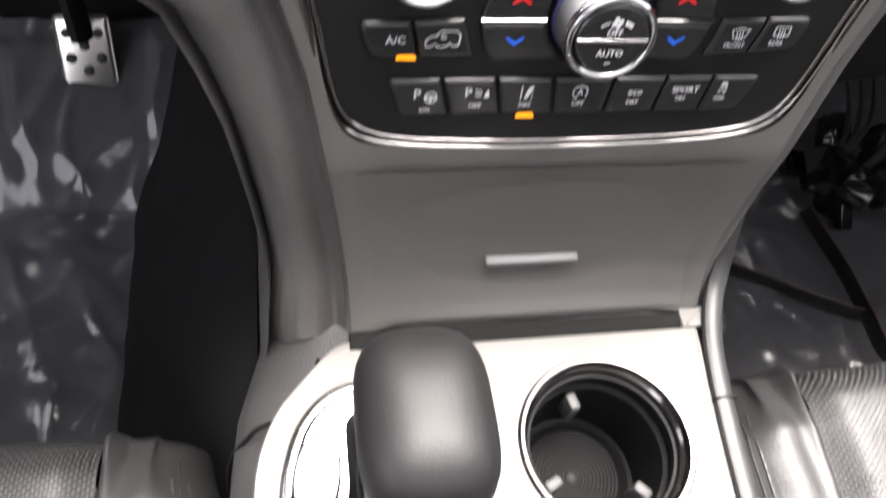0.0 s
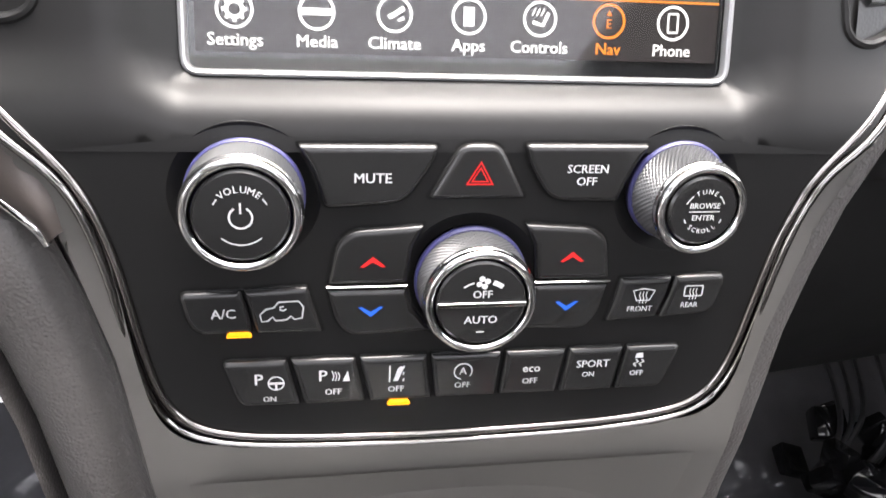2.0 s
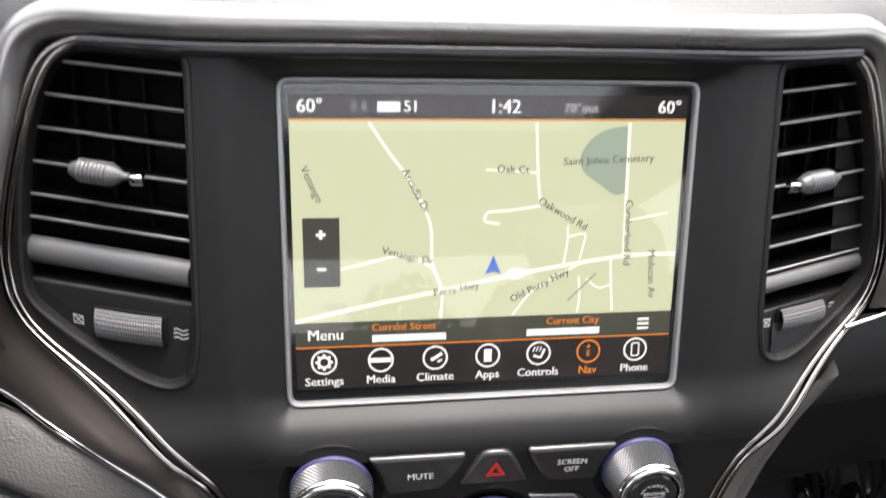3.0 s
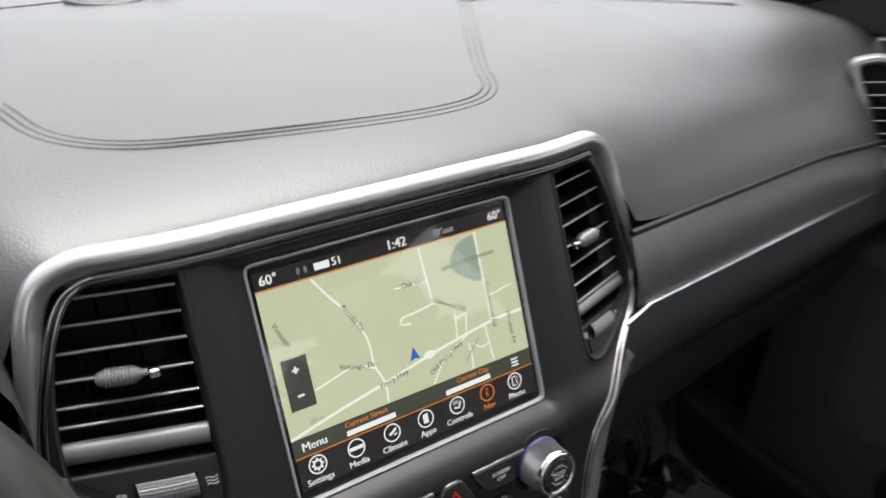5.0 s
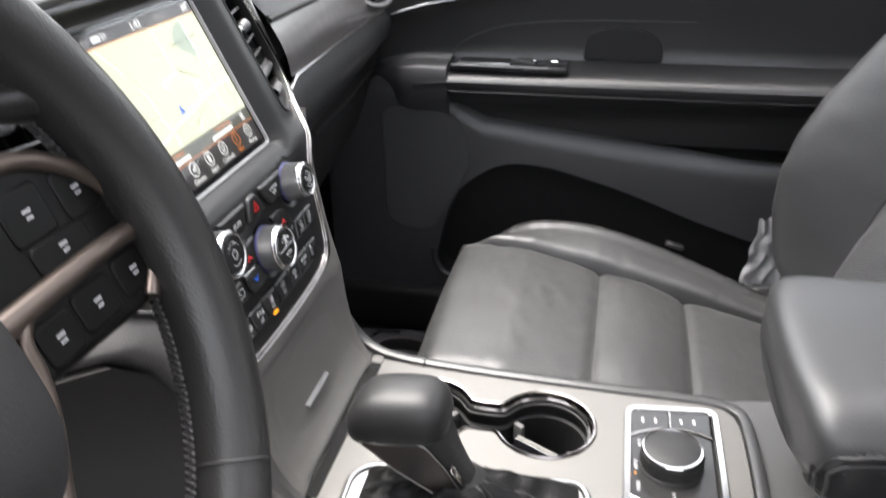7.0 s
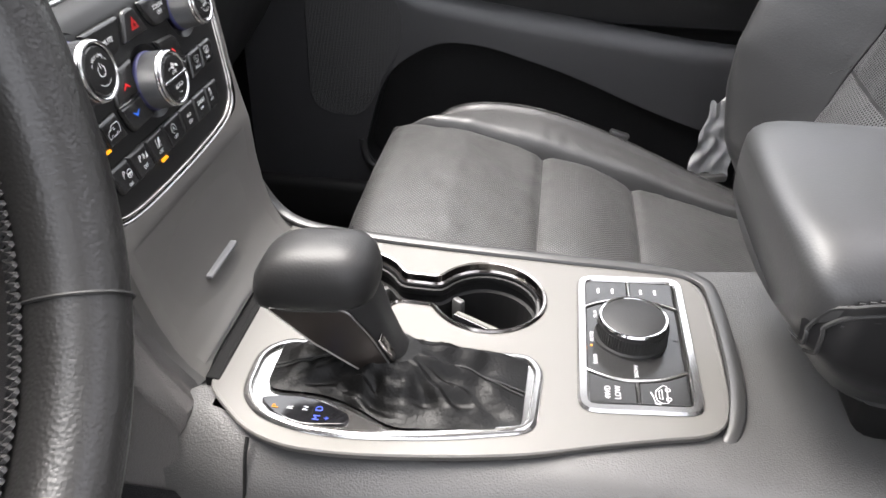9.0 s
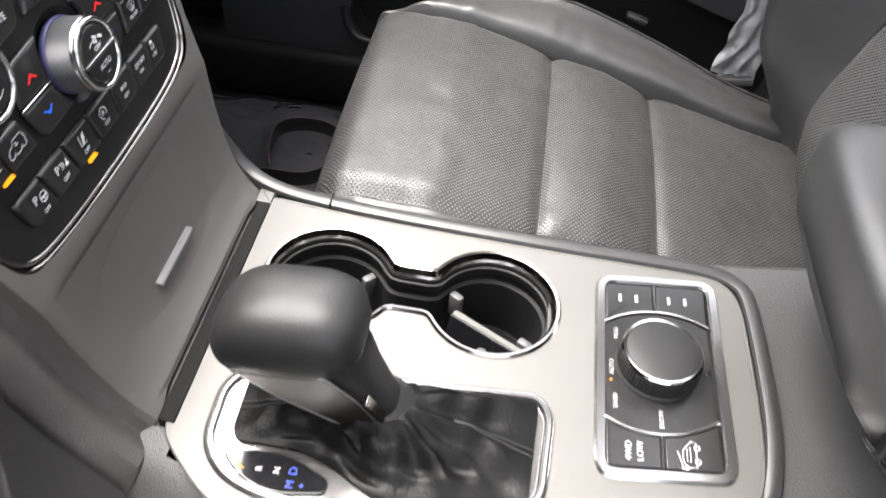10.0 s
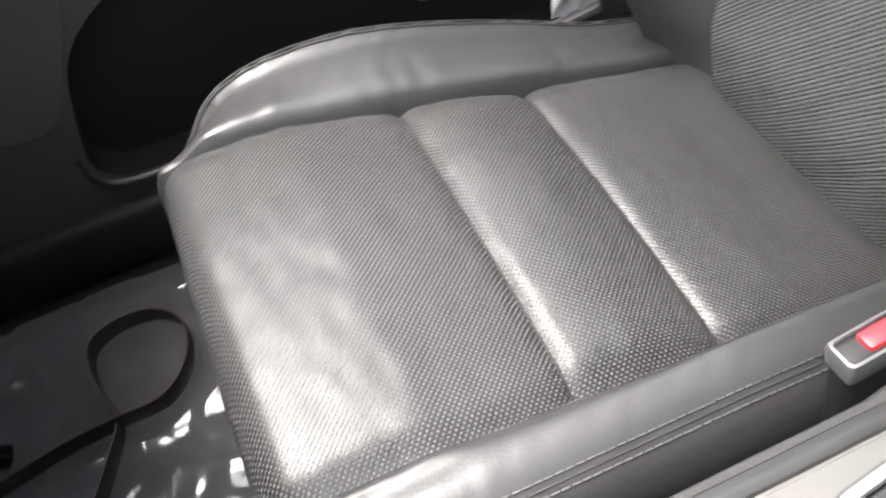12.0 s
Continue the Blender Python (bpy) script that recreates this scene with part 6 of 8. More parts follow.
part("side_piece", bm_loops([[arm_side(y, k / 12) for y in SIDE_Y] for k in range(13)], False), M_SIDE, arm, "smooth dark side piece", smooth=60)
for d in (0.0, 0.0062):
    path = [arm_side(-0.447 - d, 0.05 + 0.12 * k, 0.0006) for k in range(7)] + [arm_side(y - d, 1.0, 0.0004) + Vector((0, 0, 0.001 - d)) for y in SIDE_Y[1:-1]]
    part("welt", bm_tube(spline(path, 3), 0.0014, 6), M_THREAD, arm, "raised welt of the seam")
bm = bmesh.new()
for k in range(70):
    y = -0.455 - 0.0052 * k
    for dz in (0.0032, -0.0095):
        p = arm_side(y, 1.0, 0.0010) + Vector((0.0015 if dz > 0 else 0.0, 0, dz))
        bm_tube([p, p + Vector((0, -0.0034, 0))], 0.0007, 4, bm=bm)
part("double_stitch", bm, M_STITCH, arm, "double row of grey stitches")
part("lid_base", bm_box((0.0, -0.68, 0.484), (0.150, 0.34, 0.050), 0.012, 3), M_DARK, arm)

# ---- dashboard ----
dash = thing("dashboard", "black soft-touch dashboard with stitched top pad and dark trim", "dashboard")


def dash_profile(x):
    """Rows (y, z) of the upper pad at x, from its front seam over the top to the windscreen."""
    ax = abs(x)
    s = smooth01(ax, 0.186, 0.224) if x < 0 else smooth01(ax, 0.180, 0.202)
    yf = 0.035 + 0.131 * max(0.0, ax - 0.211) + (0.030 if x < 0 else 0.003) * (1 - smooth01(ax, 0.205, 0.245))
    zs = interp(ax, [0.20, 0.45, 0.62, 0.80], [0.785, 0.767, 0.745, 0.725])
    zt = interp(ax, [0.20, 0.40, 0.62, 0.80], [0.862, 0.864, 0.850, 0.825])
    far = max(screen_foot(x), 0.30)
    fz = 0.838 - 0.02 * (x / 0.75) ** 2
    outer_p = [(yf, zs), (yf + 0.012, zs + 0.020), (yf + 0.032, zs + 0.044), (yf + 0.065, zs + 0.064), (yf + 0.12, zt - 0.006), (yf + 0.19, zt), (yf + 0.19 + (far - yf - 0.19) * 0.4, zt), (yf + 0.19 + (far - yf - 0.19) * 0.75, zt - 0.006), (far, fz)]
    center = [(0.070, 0.832), (0.080, 0.8415), (0.094, 0.8475), (0.120, 0.8535), (0.155, 0.8580), (0.24, 0.862), (0.40, 0.862), (0.55, 0.854), (far, fz)]
    return [(a[0] * (1 - s) + b[0] * s, a[1] * (1 - s) + b[1] * s) for a, b in zip(center, outer_p)]


def dash_point(x, y):
    P = dash_profile(x)
    for a, b in zip(P[2:], P[3:]):
        if a[0] <= y <= b[0]:
            k = (y - a[0]) / (b[0] - a[0])
            return Vector((x, y, a[1] + (b[1] - a[1]) * k))
    return Vector((x, y, P[-1][1]))


rows = []
for i in range(121):
    x = -0.80 + 1.60 * i / 120
    sp = spline([Vector(q) for q in dash_profile(x)], 4)
    rows.append([Vector((x, p.x, p.y)) for p in sp])
part("top_pad", bm_loops(rows, False), M_DASH, dash, "grained black top pad, pale with sky sheen")


def stitch_line(pts, off, bm):
    P = spline([Vector(p) for p in pts], 8)
    out = []
    for i, p in enumerate(P):
        t = (P[min(i + 1, len(P) - 1)] - P[max(i - 1, 0)]).normalized()
        q = p + Vector((-t.y, t.x)) * off
        g = dash_point(q.x, q.y)
        out.append(g + Vector((0, 0, 0.0003)))
    bm_tube(out, 0.0008, 5, bm=bm)


ST = [(-0.172, 0.265), (-0.155, 0.205), (-0.120, 0.172), (-0.060, 0.156), (0.055, 0.1405), (0.120, 0.1420), (0.150, 0.160), (0.170, 0.200), (0.215, 0.275), (0.262, 0.350), (0.285, 0.385), (0.330, 0.380), (0.45, 0.330), (0.60, 0.285)]
bm = bmesh.new()
for off in (-0.0055, 0.0, 0.0055):
    stitch_line(ST, off, bm)
part("pad_stitching", bm, M_THREAD, dash, "three dark stitched lines round the pad")
bm = bmesh.new()
for x0, x1 in ((-0.52, 0.52),):
    bm_tube([dash_point(x, interp(abs(x), [0, 0.24, 0.37, 0.52], [0.60, 0.575, 0.525, 0.43])) + Vector((0, 0, 0.0004)) for x in [x0 + (x1 - x0) * i / 40 for i in range(41)]], 0.0014, 5, bm=bm)
part("front_joint", bm, M_DARK, dash)
# speaker grille on the far centre of the pad
g = thing("dash_speaker", "small dark round grille on the dash top", "speaker")
c = dash_point(-0.03, 0.585) + Vector((0, 0, 0.002))
part("grille", bm_turn([(0.042, -0.004), (0.041, 0.004), (0.035, 0.007), (0.015, 0.008)], c, (0, -0.05, 1), 32), M_MESH, g)
part("sensor", bm_turn([(0.008, -0.004), (0.008, 0.008), (0.005, 0.011)], c + Vector((0.052, -0.012, 0)), (0, 0, 1), 16), M_GLOSS, g)
part("sensor", bm_turn([(0.005, -0.004), (0.005, 0.006), (0.003, 0.008)], c + Vector((0.068, -0.004, 0)), (0, 0, 1), 16), M_GLOSS, g)


def face(u, v, w=0.0, side=1):
    """The passenger dash face: u along x, v the height; w towards the cabin."""
    return Vector((side * u, 0.035 + 0.131 * (u - 0.211) - w, v))


def band(name, u0, u1, ztop, zbot, w0, w1, mat, side, label="", bow=0.0, n=24):
    """A long strip of the dash face between two heights given at its ends."""
    rows = []
    m = 10
    for j in range(m + 1):
        s = j / m
        row = []
        for i in range(n + 1):
            u = u0 + (u1 - u0) * i / n
            zt, zb = interp(u, [u0, (u0 + u1) / 2, u1], ztop), interp(u, [u0, (u0 + u1) / 2, u1], zbot)
            row.append(face(u, zt + (zb - zt) * s, w0 + (w1 - w0) * s + bow * math.sin(math.pi * s), side))
        rows.append(row)
    return part(name, bm_loops(rows, False), mat, dash, label)


# driver's side: the silver surround sweeps out into the dash as a tan trim with a chrome edge
LINE_Z = [0.652, 0.659, 0.6685, 0.680, 0.688, 0.693, 0.697, 0.700]
LINE_X = [0.131, 0.1345, 0.150, 0.1705, 0.188, 0.215, 0.250, 0.300]
LINE_Y = [-0.0265, -0.026, -0.018, -0.009, 0.000, 0.020, 0.036, 0.050]
sweep_b = [Vector((-x, y, z)) for x, y, z in reversed(list(zip(LINE_X, LINE_Y, LINE_Z)))]
sweep_a = [F(-0.2085, 0.046, -0.002), F(-0.2055, 0.030, -0.002), F(-0.1900, 0.0175, -0.002), F(-0.1660, 0.0045, -0.002), F(-0.1440, -0.0085, -0.002), L(-0.1310, -0.012, -0.002), L(-0.1265, -0.020, -0.002), L(-0.123, -0.032, -0.002)]
sa, sb = spline(sweep_a, 6), spline(sweep_b, 6)
rows = []
for k in range(9):
    s = k / 8
    rows.append([a.lerp(b, s) + Vector((-0.2, -1, 0.3)) * 0.004 * math.sin(math.pi * s) for a, b in zip(sa, sb)])
part("swept_trim", bm_loops(rows, False), M_SWEEP, dash, "dark bronze swept trim")
part("swept_chrome", bm_tube(sb, (0.0016, 0.0014), 14, up=(0, -1, 0.3)), M_CHROME, dash, "thin chrome edge", smooth=60)

for side in (1, -1):
    u1 = 0.78 if side > 0 else 0.60
    if side > 0:
        band("dark_trim", 0.185, u1, (0.784, 0.766, 0.726), (0.731, 0.712, 0.690), 0.002, 0.020, M_WOOD, side, "dark open-pore trim strip", 0.004)
    else:
        band("dark_trim", 0.208, u1, (0.784, 0.770, 0.746), (0.700, 0.700, 0.695), 0.002, 0.012, M_WOOD, side, "dark open-pore trim strip", 0.004)
    uj = 0.185 if side > 0 else 0.25
    part("trim_joint", bm_tube([face(u, interp(u, [0.185, 0.48, 0.78], [0.7845, 0.7665, 0.7265]), 0.003, side) for u in [uj + (u1 - uj) * i / 20 for i in range(21)]], 0.0030, 6), M_DARK, dash)
    if side > 0:
        part("chrome_strip", bm_tube([face(u, interp(u, [0.175, 0.20, 0.48, 0.78], [0.722, 0.729, 0.711, 0.689]), 0.0215, side) for u in [0.175 + (u1 - 0.175) * i / 24 for i in range(25)]], (0.0011, 0.0014), 14, up=(0, -1, 0)), M_CHROME, dash, "thin chrome strip", smooth=60)
    else:
        part("chrome_strip", bm_tube([face(u, 0.750 - 0.02 * (u - 0.268), 0.010, side) for u in [0.268 + (u1 - 0.268) * i / 12 for i in range(13)]], (0.0022, 0.0026), 14, up=(0, -1, 0)), M_CHROME, dash, "thin chrome strip", smooth=60)
    band("lower_roll", 0.135 if side > 0 else 0.262, u1 + 0.02, (0.727, 0.709, 0.687), (0.640, 0.630, 0.622), 0.017, 0.000, M_DOOR, side, "", 0.020)
    if side > 0:
        band("glovebox_door", 0.125, u1 + 0.02, (0.640, 0.630, 0.622), (0.40, 0.40, 0.40), 0.0, -0.10, M_CORNER, side, "", 0.02)
    rows = [[Vector((side * x, 0.075 + 0.10 * (x - 0.16), z)) for x in (0.15, 0.20, 0.28, 0.36)] for z in (0.60, 0.66, 0.72, 0.785)]
    part("backing_panel", bm_loops(rows, False), M_FASCIA, dash)
    part("lower_joint", bm_tube([face(u, interp(u, [0.29, 0.48, 0.78], [0.635, 0.618, 0.606]), 0.010, side) for u in [0.29 + (u1 - 0.29) * i / 20 for i in range(21)]], 0.0016, 6), M_DARK, dash)
    # side of the stack towards the footwell
    rows = []
    for k in range(28):
        z = 0.705 - (0.705 - 0.06) * k / 27
        xo, yc = interp(z, OUT_Z, OUT_X), interp(z, PRO_Z, PRO_Y)
        if z < 0.4655:
            yc = -0.0865 + 0.02 * (0.4655 - z)
        if side > 0:
            P = [(xo - 0.002, yc + 0.004), (xo + 0.006, yc + 0.004), (xo + 0.012, yc + 0.012), (xo + 0.014, yc + 0.05), (xo + 0.020, yc + 0.25), (xo + 0.03, 0.62)]
        else:
            xo = xo if z < 0.652 else interp(z, LINE_Z, LINE_X)
            yc = yc if z < 0.652 else interp(z, LINE_Z, LINE_Y)
            dx = interp(z, [0.06, 0.25, 0.40, 0.49, 0.58, 0.64, 0.665, 0.70], [0.090, 0.078, 0.048, 0.034, 0.033, 0.042, 0.068, 0.11])
            P = [(xo - 0.002, yc + 0.003), (xo + 0.004, yc + 0.007), (xo + 0.012, yc + 0.002), (xo + dx * 0.60, yc + 0.001), (xo + dx * 0.86, yc + 0.007), (xo + dx, yc + 0.022), (xo + dx + 0.003, yc + 0.06), (xo + dx + 0.012, 0.62)]
        sp = spline([Vector(p) for p in P], 4)
        rows.append([Vector((side * p.x, p.y, z)) for p in sp])
    part("footwell_flank", bm_loops(rows, False), M_FLANK, dash)

rows = [[Vector((x, 0.060 + 0.6 * (z - 0.78), z)) for x in (0.175, 0.20, 0.222, 0.240)] for z in (0.74, 0.78, 0.80, 0.832)]
part("corner_fill", bm_loops(rows, False), M_DASH, dash)

# passenger side vent, set upright at the dash end
M_VENTFRAME = surface("satin_grey_frame", (0.19, 0.188, 0.185), 0.34, 0.6, vary=0.05)
vent = thing("side_vent", "silver-framed upright air vent at the dash end", "air vent")
vo = Vector((0.640, 0.090, 0.772))
va = Vector((0.52, -0.83, 0.18)).normalized()
vb = Vector((0.0, 0.43, 0.90)).normalized()
vb = (vb - va * vb.dot(va)).normalized()
vc = va.cross(vb)
if vc.y > 0:
    vc = -vc


def SV(u, v, w=0.0):
    return vo + va * (u - 0.32 * v) + vb * v + vc * w


shape = rounded([(-0.028, 0.060), (0.010, 0.066), (0.029, 0.045), (0.030, -0.052), (0.010, -0.066), (-0.018, -0.060), (-0.027, -0.03)], [0.014, 0.014, 0.02, 0.014, 0.012, 0.012, 0.02])
shape = [Vector(p) for p in shape]
if area2(shape) < 0:
    shape.reverse()
hole = shrink(shape, 0.0085)
loops = [[SV(p.x, p.y, w) for p in shrink(shape, d)] for d, w in ((-0.002, -0.02), (0.0, 0.002), (0.002, 0.0055), (0.006, 0.0055), (0.0085, 0.002), (0.009, -0.008))]
part("silver_frame", bm_loops(loops), M_VENTFRAME, vent, "satin silver frame")
part("housing", bm_loops([[SV(p.x, p.y, -0.006) for p in hole], [SV(p.x, p.y, -0.03) for p in hole]], True, False, True), M_DARK, vent)
for k in range(6):
    v = 0.036 - 0.0135 * k
    a, b = slat_span(hole, v)
    part("slat", bm_box(SV((a + b) / 2, v, -0.004), (b - a, 0.014, 0.0022), 0.0006, 1, Matrix((va, vc, vb)).transposed().to_4x4()), M_HARD, vent)
    part("slat_edge", bm_tube([SV(a + 0.001, v + 0.0004, 0.0032), SV(b - 0.001, v + 0.0004, 0.0032)], 0.0007, 6), M_BAR, vent)
part("slider", bm_box(SV(0.004, -0.0045, 0.005), (0.010, 0.006, 0.006), 0.002, 2, Matrix((va, vc, vb)).transposed().to_4x4()), M_CHROME, vent)
part("thumb_wheel", bm_box(SV(0.006, -0.0475, 0.002), (0.016, 0.008, 0.012), 0.003, 2, Matrix((va, vc, vb)).transposed().to_4x4()), M_GREYBAR, vent)

# ---- passenger door ----
door = thing("door_1", "black passenger door with chrome handle, armrest and map pocket", "door", kind="structure")
DX = 0.775
SILL_Y = [-1.0, -0.56, -0.45, -0.19, 0.05, 0.14, 0.22]
SILL_Z = [0.878, 0.866, 0.860, 0.838, 0.820, 0.812, 0.806]
rows = []
ny = 60
for j in range(ny + 1):
    y = -0.95 + 1.17 * j / ny
    sz = interp(y, SILL_Y, SILL_Z)
    az = interp(y, [-0.95, -0.50, -0.02, 0.08, 0.22], [0.596, 0.591, 0.588, 0.575, 0.56])      # armrest edge
    ch = interp(y, [-0.95, -0.58, -0.465, -0.124, -0.025, 0.08, 0.22], [0.77, 0.757, 0.744, 0.721, 0.706, 0.680, 0.655])  # chrome line
    arm_on = smooth01(-y, -0.13, -0.03)
    P = [(DX + 0.080, sz - 0.004), (DX + 0.050, sz + 0.001), (DX + 0.020, sz), (DX + 0.002, sz - 0.012), (DX - 0.004, sz - 0.030), (DX + 0.002, ch + 0.032), (DX + 0.004, ch + 0.006), (DX + 0.012, ch - 0.006),
         (DX + 0.020, az + 0.085), (DX + 0.022, az + 0.045), (DX + 0.018, az + 0.020),
         (DX + 0.010 - 0.030 * arm_on, az + 0.010), (DX + 0.008 - 0.052 * arm_on, az), (DX + 0.008 - 0.056 * arm_on, az - 0.014), (DX + 0.008 - 0.040 * arm_on, az - 0.034), (DX + 0.008 - 0.006 * arm_on, az - 0.060),
         (DX + 0.012, az - 0.090), (DX + 0.020, az - 0.120), (DX + 0.055, az - 0.150), (DX + 0.060, 0.30), (DX + 0.060, 0.13)]
    rows.append([Vector((p.x, y, p.y)) for p in spline([Vector(p) for p in P], 2)])
bm = bm_loops(rows, False)
bmesh.ops.solidify(bm, geom=bm.faces[:], thickness=-0.004)
part("door_panel", bm, M_DOOR, door)
part("outer_skin", bm_box((DX + 0.115, -0.40, 0.42), (0.02, 1.22, 0.80), 0.008), surface("white_car_paint", (0.75, 0.75, 0.74), 0.15, coat=0.8), door)
part("chrome_line", bm_tube([Vector((DX + 0.0035, y, interp(y, [-0.95, -0.58, -0.465, -0.124, -0.025, 0.03, 0.085], [0.77, 0.757, 0.744, 0.721, 0.7065, 0.696, 0.678]) - 0.001)) for y in [-0.93 + 1.015 * i / 50 for i in range(51)]], (0.0022, 0.0030), 16, up=(-1, 0, 0)), M_CHROME, door, "thin chrome line along the door", smooth=60)
part("upper_line", bm_tube([Vector((DX - 0.0005, y, interp(y, [-0.95, -0.58, -0.128, 0.09, 0.16], [0.797, 0.778, 0.752, 0.731, 0.722]))) for y in [-0.93 + 1.09 * i / 50 for i in range(51)]], (0.0012, 0.0016), 6, up=(-1, 0, 0)), M_GREYBAR, door)


def DR(u, v, w=0.0):
    """The door's face seen from inside: u runs rearwards, v the height, w into the cabin."""
    return Vector((DX - w, -u, v))


HB = rounded([(-0.040, 0.792), (0.108, 0.803), (0.131, 0.772), (0.132, 0.734), (0.112, 0.727), (-0.012, 0.716), (-0.030, 0.726)], [0.022, 0.026, 0.028, 0.018, 0.018, 0.018, 0.018])
HB = [Vector(p) for p in HB]
loops = [[DR(p.x, p.y, w) for p in shrink(HB, d)] for d, w in ((-0.002, -0.004), (0.0, 0.006), (0.0015, 0.0085), (0.004, 0.0098), (0.008, 0.0092), (0.0115, 0.006), (0.013, -0.006))]
hand = part("door_handle", bm_loops(loops), M_BEZEL, door, "chrome lever in a satin silver bezel")
part("cup", bm_loops([[DR(p.x, p.y, -0.002) for p in shrink(HB, 0.0115)], [DR(p.x, p.y, -0.010) for p in shrink(HB, 0.014)]], True, False, True), M_DARK, hand)
part("pull", bm_tube(spline([DR(-0.010, 0.7425, 0.004), DR(0.02, 0.7455, 0.010), DR(0.055, 0.748, 0.010), DR(0.075, 0.752, 0.008)], 5), lambda s: (0.0042 + 0.003 * s, 0.0045), 10, up=(-1, 0, 0)), M_CHROME, hand, "polished pull lever")
part("lock_lever", bm_pad([Vector(p) for p in rounded([(0.062, 0.745), (0.080, 0.778), (0.088, 0.780), (0.100, 0.755), (0.100, 0.744), (0.080, 0.742)], 0.003)], DR, -0.006, 0.008, 0.003), M_BEZEL, hand)

# switches on the armrest
sw = thing("window_switch_panel", "black switch panel with chrome-edged window switches", "switch panel")
az0 = 0.6080
part("panel", bm_box((DX - 0.012, -0.126, az0 - 0.004), (0.052, 0.195, 0.012), 0.004), M_GLOSS, sw)
part("finger_cup", bm_box((DX - 0.010, -0.084, az0 + 0.0024), (0.036, 0.086, 0.002), 0.0008, 1), M_DARK, sw)
part("cup_edge", bm_tube([Vector((DX - 0.030, -0.040, az0 + 0.003)), Vector((DX - 0.030, -0.128, az0 + 0.003))], 0.0012, 6), M_CHROME, sw)
part("switch", bm_box((DX - 0.014, -0.154, az0 + 0.004), (0.026, 0.034, 0.009), 0.003, 2), M_BUTTON, sw)
part("switch_tip", bm_box((DX - 0.012, -0.168, az0 + 0.007), (0.018, 0.006, 0.005), 0.0015, 2), M_CHROME, sw)
part("lock_switch", bm_box((DX - 0.012, -0.201, az0 + 0.004), (0.024, 0.014, 0.008), 0.002, 2), M_BUTTON, sw)
part("lock_edge", bm_box((DX - 0.020, -0.201, az0 + 0.0075), (0.006, 0.012, 0.003), 0.001, 1), M_CHROME, sw)

# stitched seam under the armrest, pull ridge, map pocket, speaker
bm = bmesh.new()
bm_tube([Vector((DX - 0.0475, y, interp(y, [-0.95, -0.5, -0.02], [0.574, 0.569, 0.566]))) for y in [-0.9 + 0.87 * i / 40 for i in range(41)]], 0.0010, 5, bm=bm)
part("armrest_seam", bm, M_THREAD, door)
loops = []
for k in range(15):
    q = k / 14
    u = -0.125 + 0.150 * q
    g = math.sin(0.5 * math.pi * min(1.0, q / 0.75)) ** 0.7
    zt, zb = 0.578 + 0.0290 * g, 0.560 - 0.035 * g
    w_o = 0.004 + 0.044 * smooth01(q, 0.0, 0.55)
    P = [(-0.012, 0.470), (0.004, 0.480), (0.010 + 0.25 * w_o, 0.520), (w_o - 0.006, zb + 0.35 * (zt - zb)), (w_o, zb + 0.68 * (zt - zb)), (w_o - 0.004, zt - 0.005), (w_o - 0.014, zt), (0.006, zt + 0.001), (-0.012, zt)]
    loops.append([DR(u, p.y, p.x) for p in spline([Vector(p) for p in P], 4, True)])
part("arm_front_cap", bm_loops(loops, True, True, True), M_DOORLOW, door, "rounded front end of the armrest", smooth=60)
REC = [Vector(p) for p in rounded([(0.245, 0.612), (0.250, 0.655), (0.290, 0.668), (0.345, 0.664), (0.372, 0.640), (0.372, 0.612)], [0.006, 0.014, 0.02, 0.02, 0.014, 0.006])]
# No hollow here: a dark slab stands in for the recess's shade.
part("grip_recess_shade", bm_pad(REC, DR, -0.03, -0.0135, 0.002), M_CORNER, door, "dark slab for the shade of a recess above the armrest")
POCKET = [Vector(p) for p in rounded([(-0.008, 0.228), (0.030, 0.375), (0.115, 0.432), (0.190, 0.432), (0.33, 0.395), (0.46, 0.345), (0.64, 0.290), (0.64, 0.188), (0.02, 0.193)], [0.03, 0.06, 0.05, 0.05, 0.06, 0.05, 0.05, 0.03, 0.03])]


def DL(u, v, w=0.0):
    """The lower door panel, slightly bulging, its upper edge rolled back."""
    top = interp(u, RIDGE_U, RIDGE_V)
    e = min(1.0, max(0.0, (top - v) / 0.030))
    front = 0.022 * (1 - smooth01(u, -0.03, 0.09)) * smooth01(v, 0.46, 0.585)
    return DR(u, v, -0.006 + 0.018 * (1 - (1 - e) ** 2) + front + 0.004 * math.sin((v - 0.13) / 0.4 * math.pi) + w)


RIDGE_U = [-0.21, -0.120, -0.045, 0.000, 0.018, 0.040, 0.085, 0.20, 0.35, 0.52, 0.92]
RIDGE_V = [0.560, 0.574, 0.588, 0.588, 0.560, 0.532, 0.508, 0.492, 0.475, 0.455, 0.430]
rim_u = [-0.21 + 1.13 * i / 140 for i in range(141)]
low_out = [Vector((u, 0.135)) for u in rim_u[::4]] + [Vector((u, interp(u, RIDGE_U, RIDGE_V))) for u in reversed(rim_u)]
grid = [(u + 0.001 * (k % 2), interp(u, RIDGE_U, RIDGE_V) - d) for u in rim_u[1:-1] for k, d in enumerate((0.004, 0.009, 0.015, 0.022, 0.032, 0.05, 0.08))] + [(-0.20 + 0.02 * i, 0.15 + 0.02 * j) for i in range(56) for j in range(14)]
part("lower_panel", bm_plate(low_out, [POCKET], DL, 0.0, 0.012, 0.045, extra=grid), M_DOORLOW, door, "grained lower door panel", smooth=50)
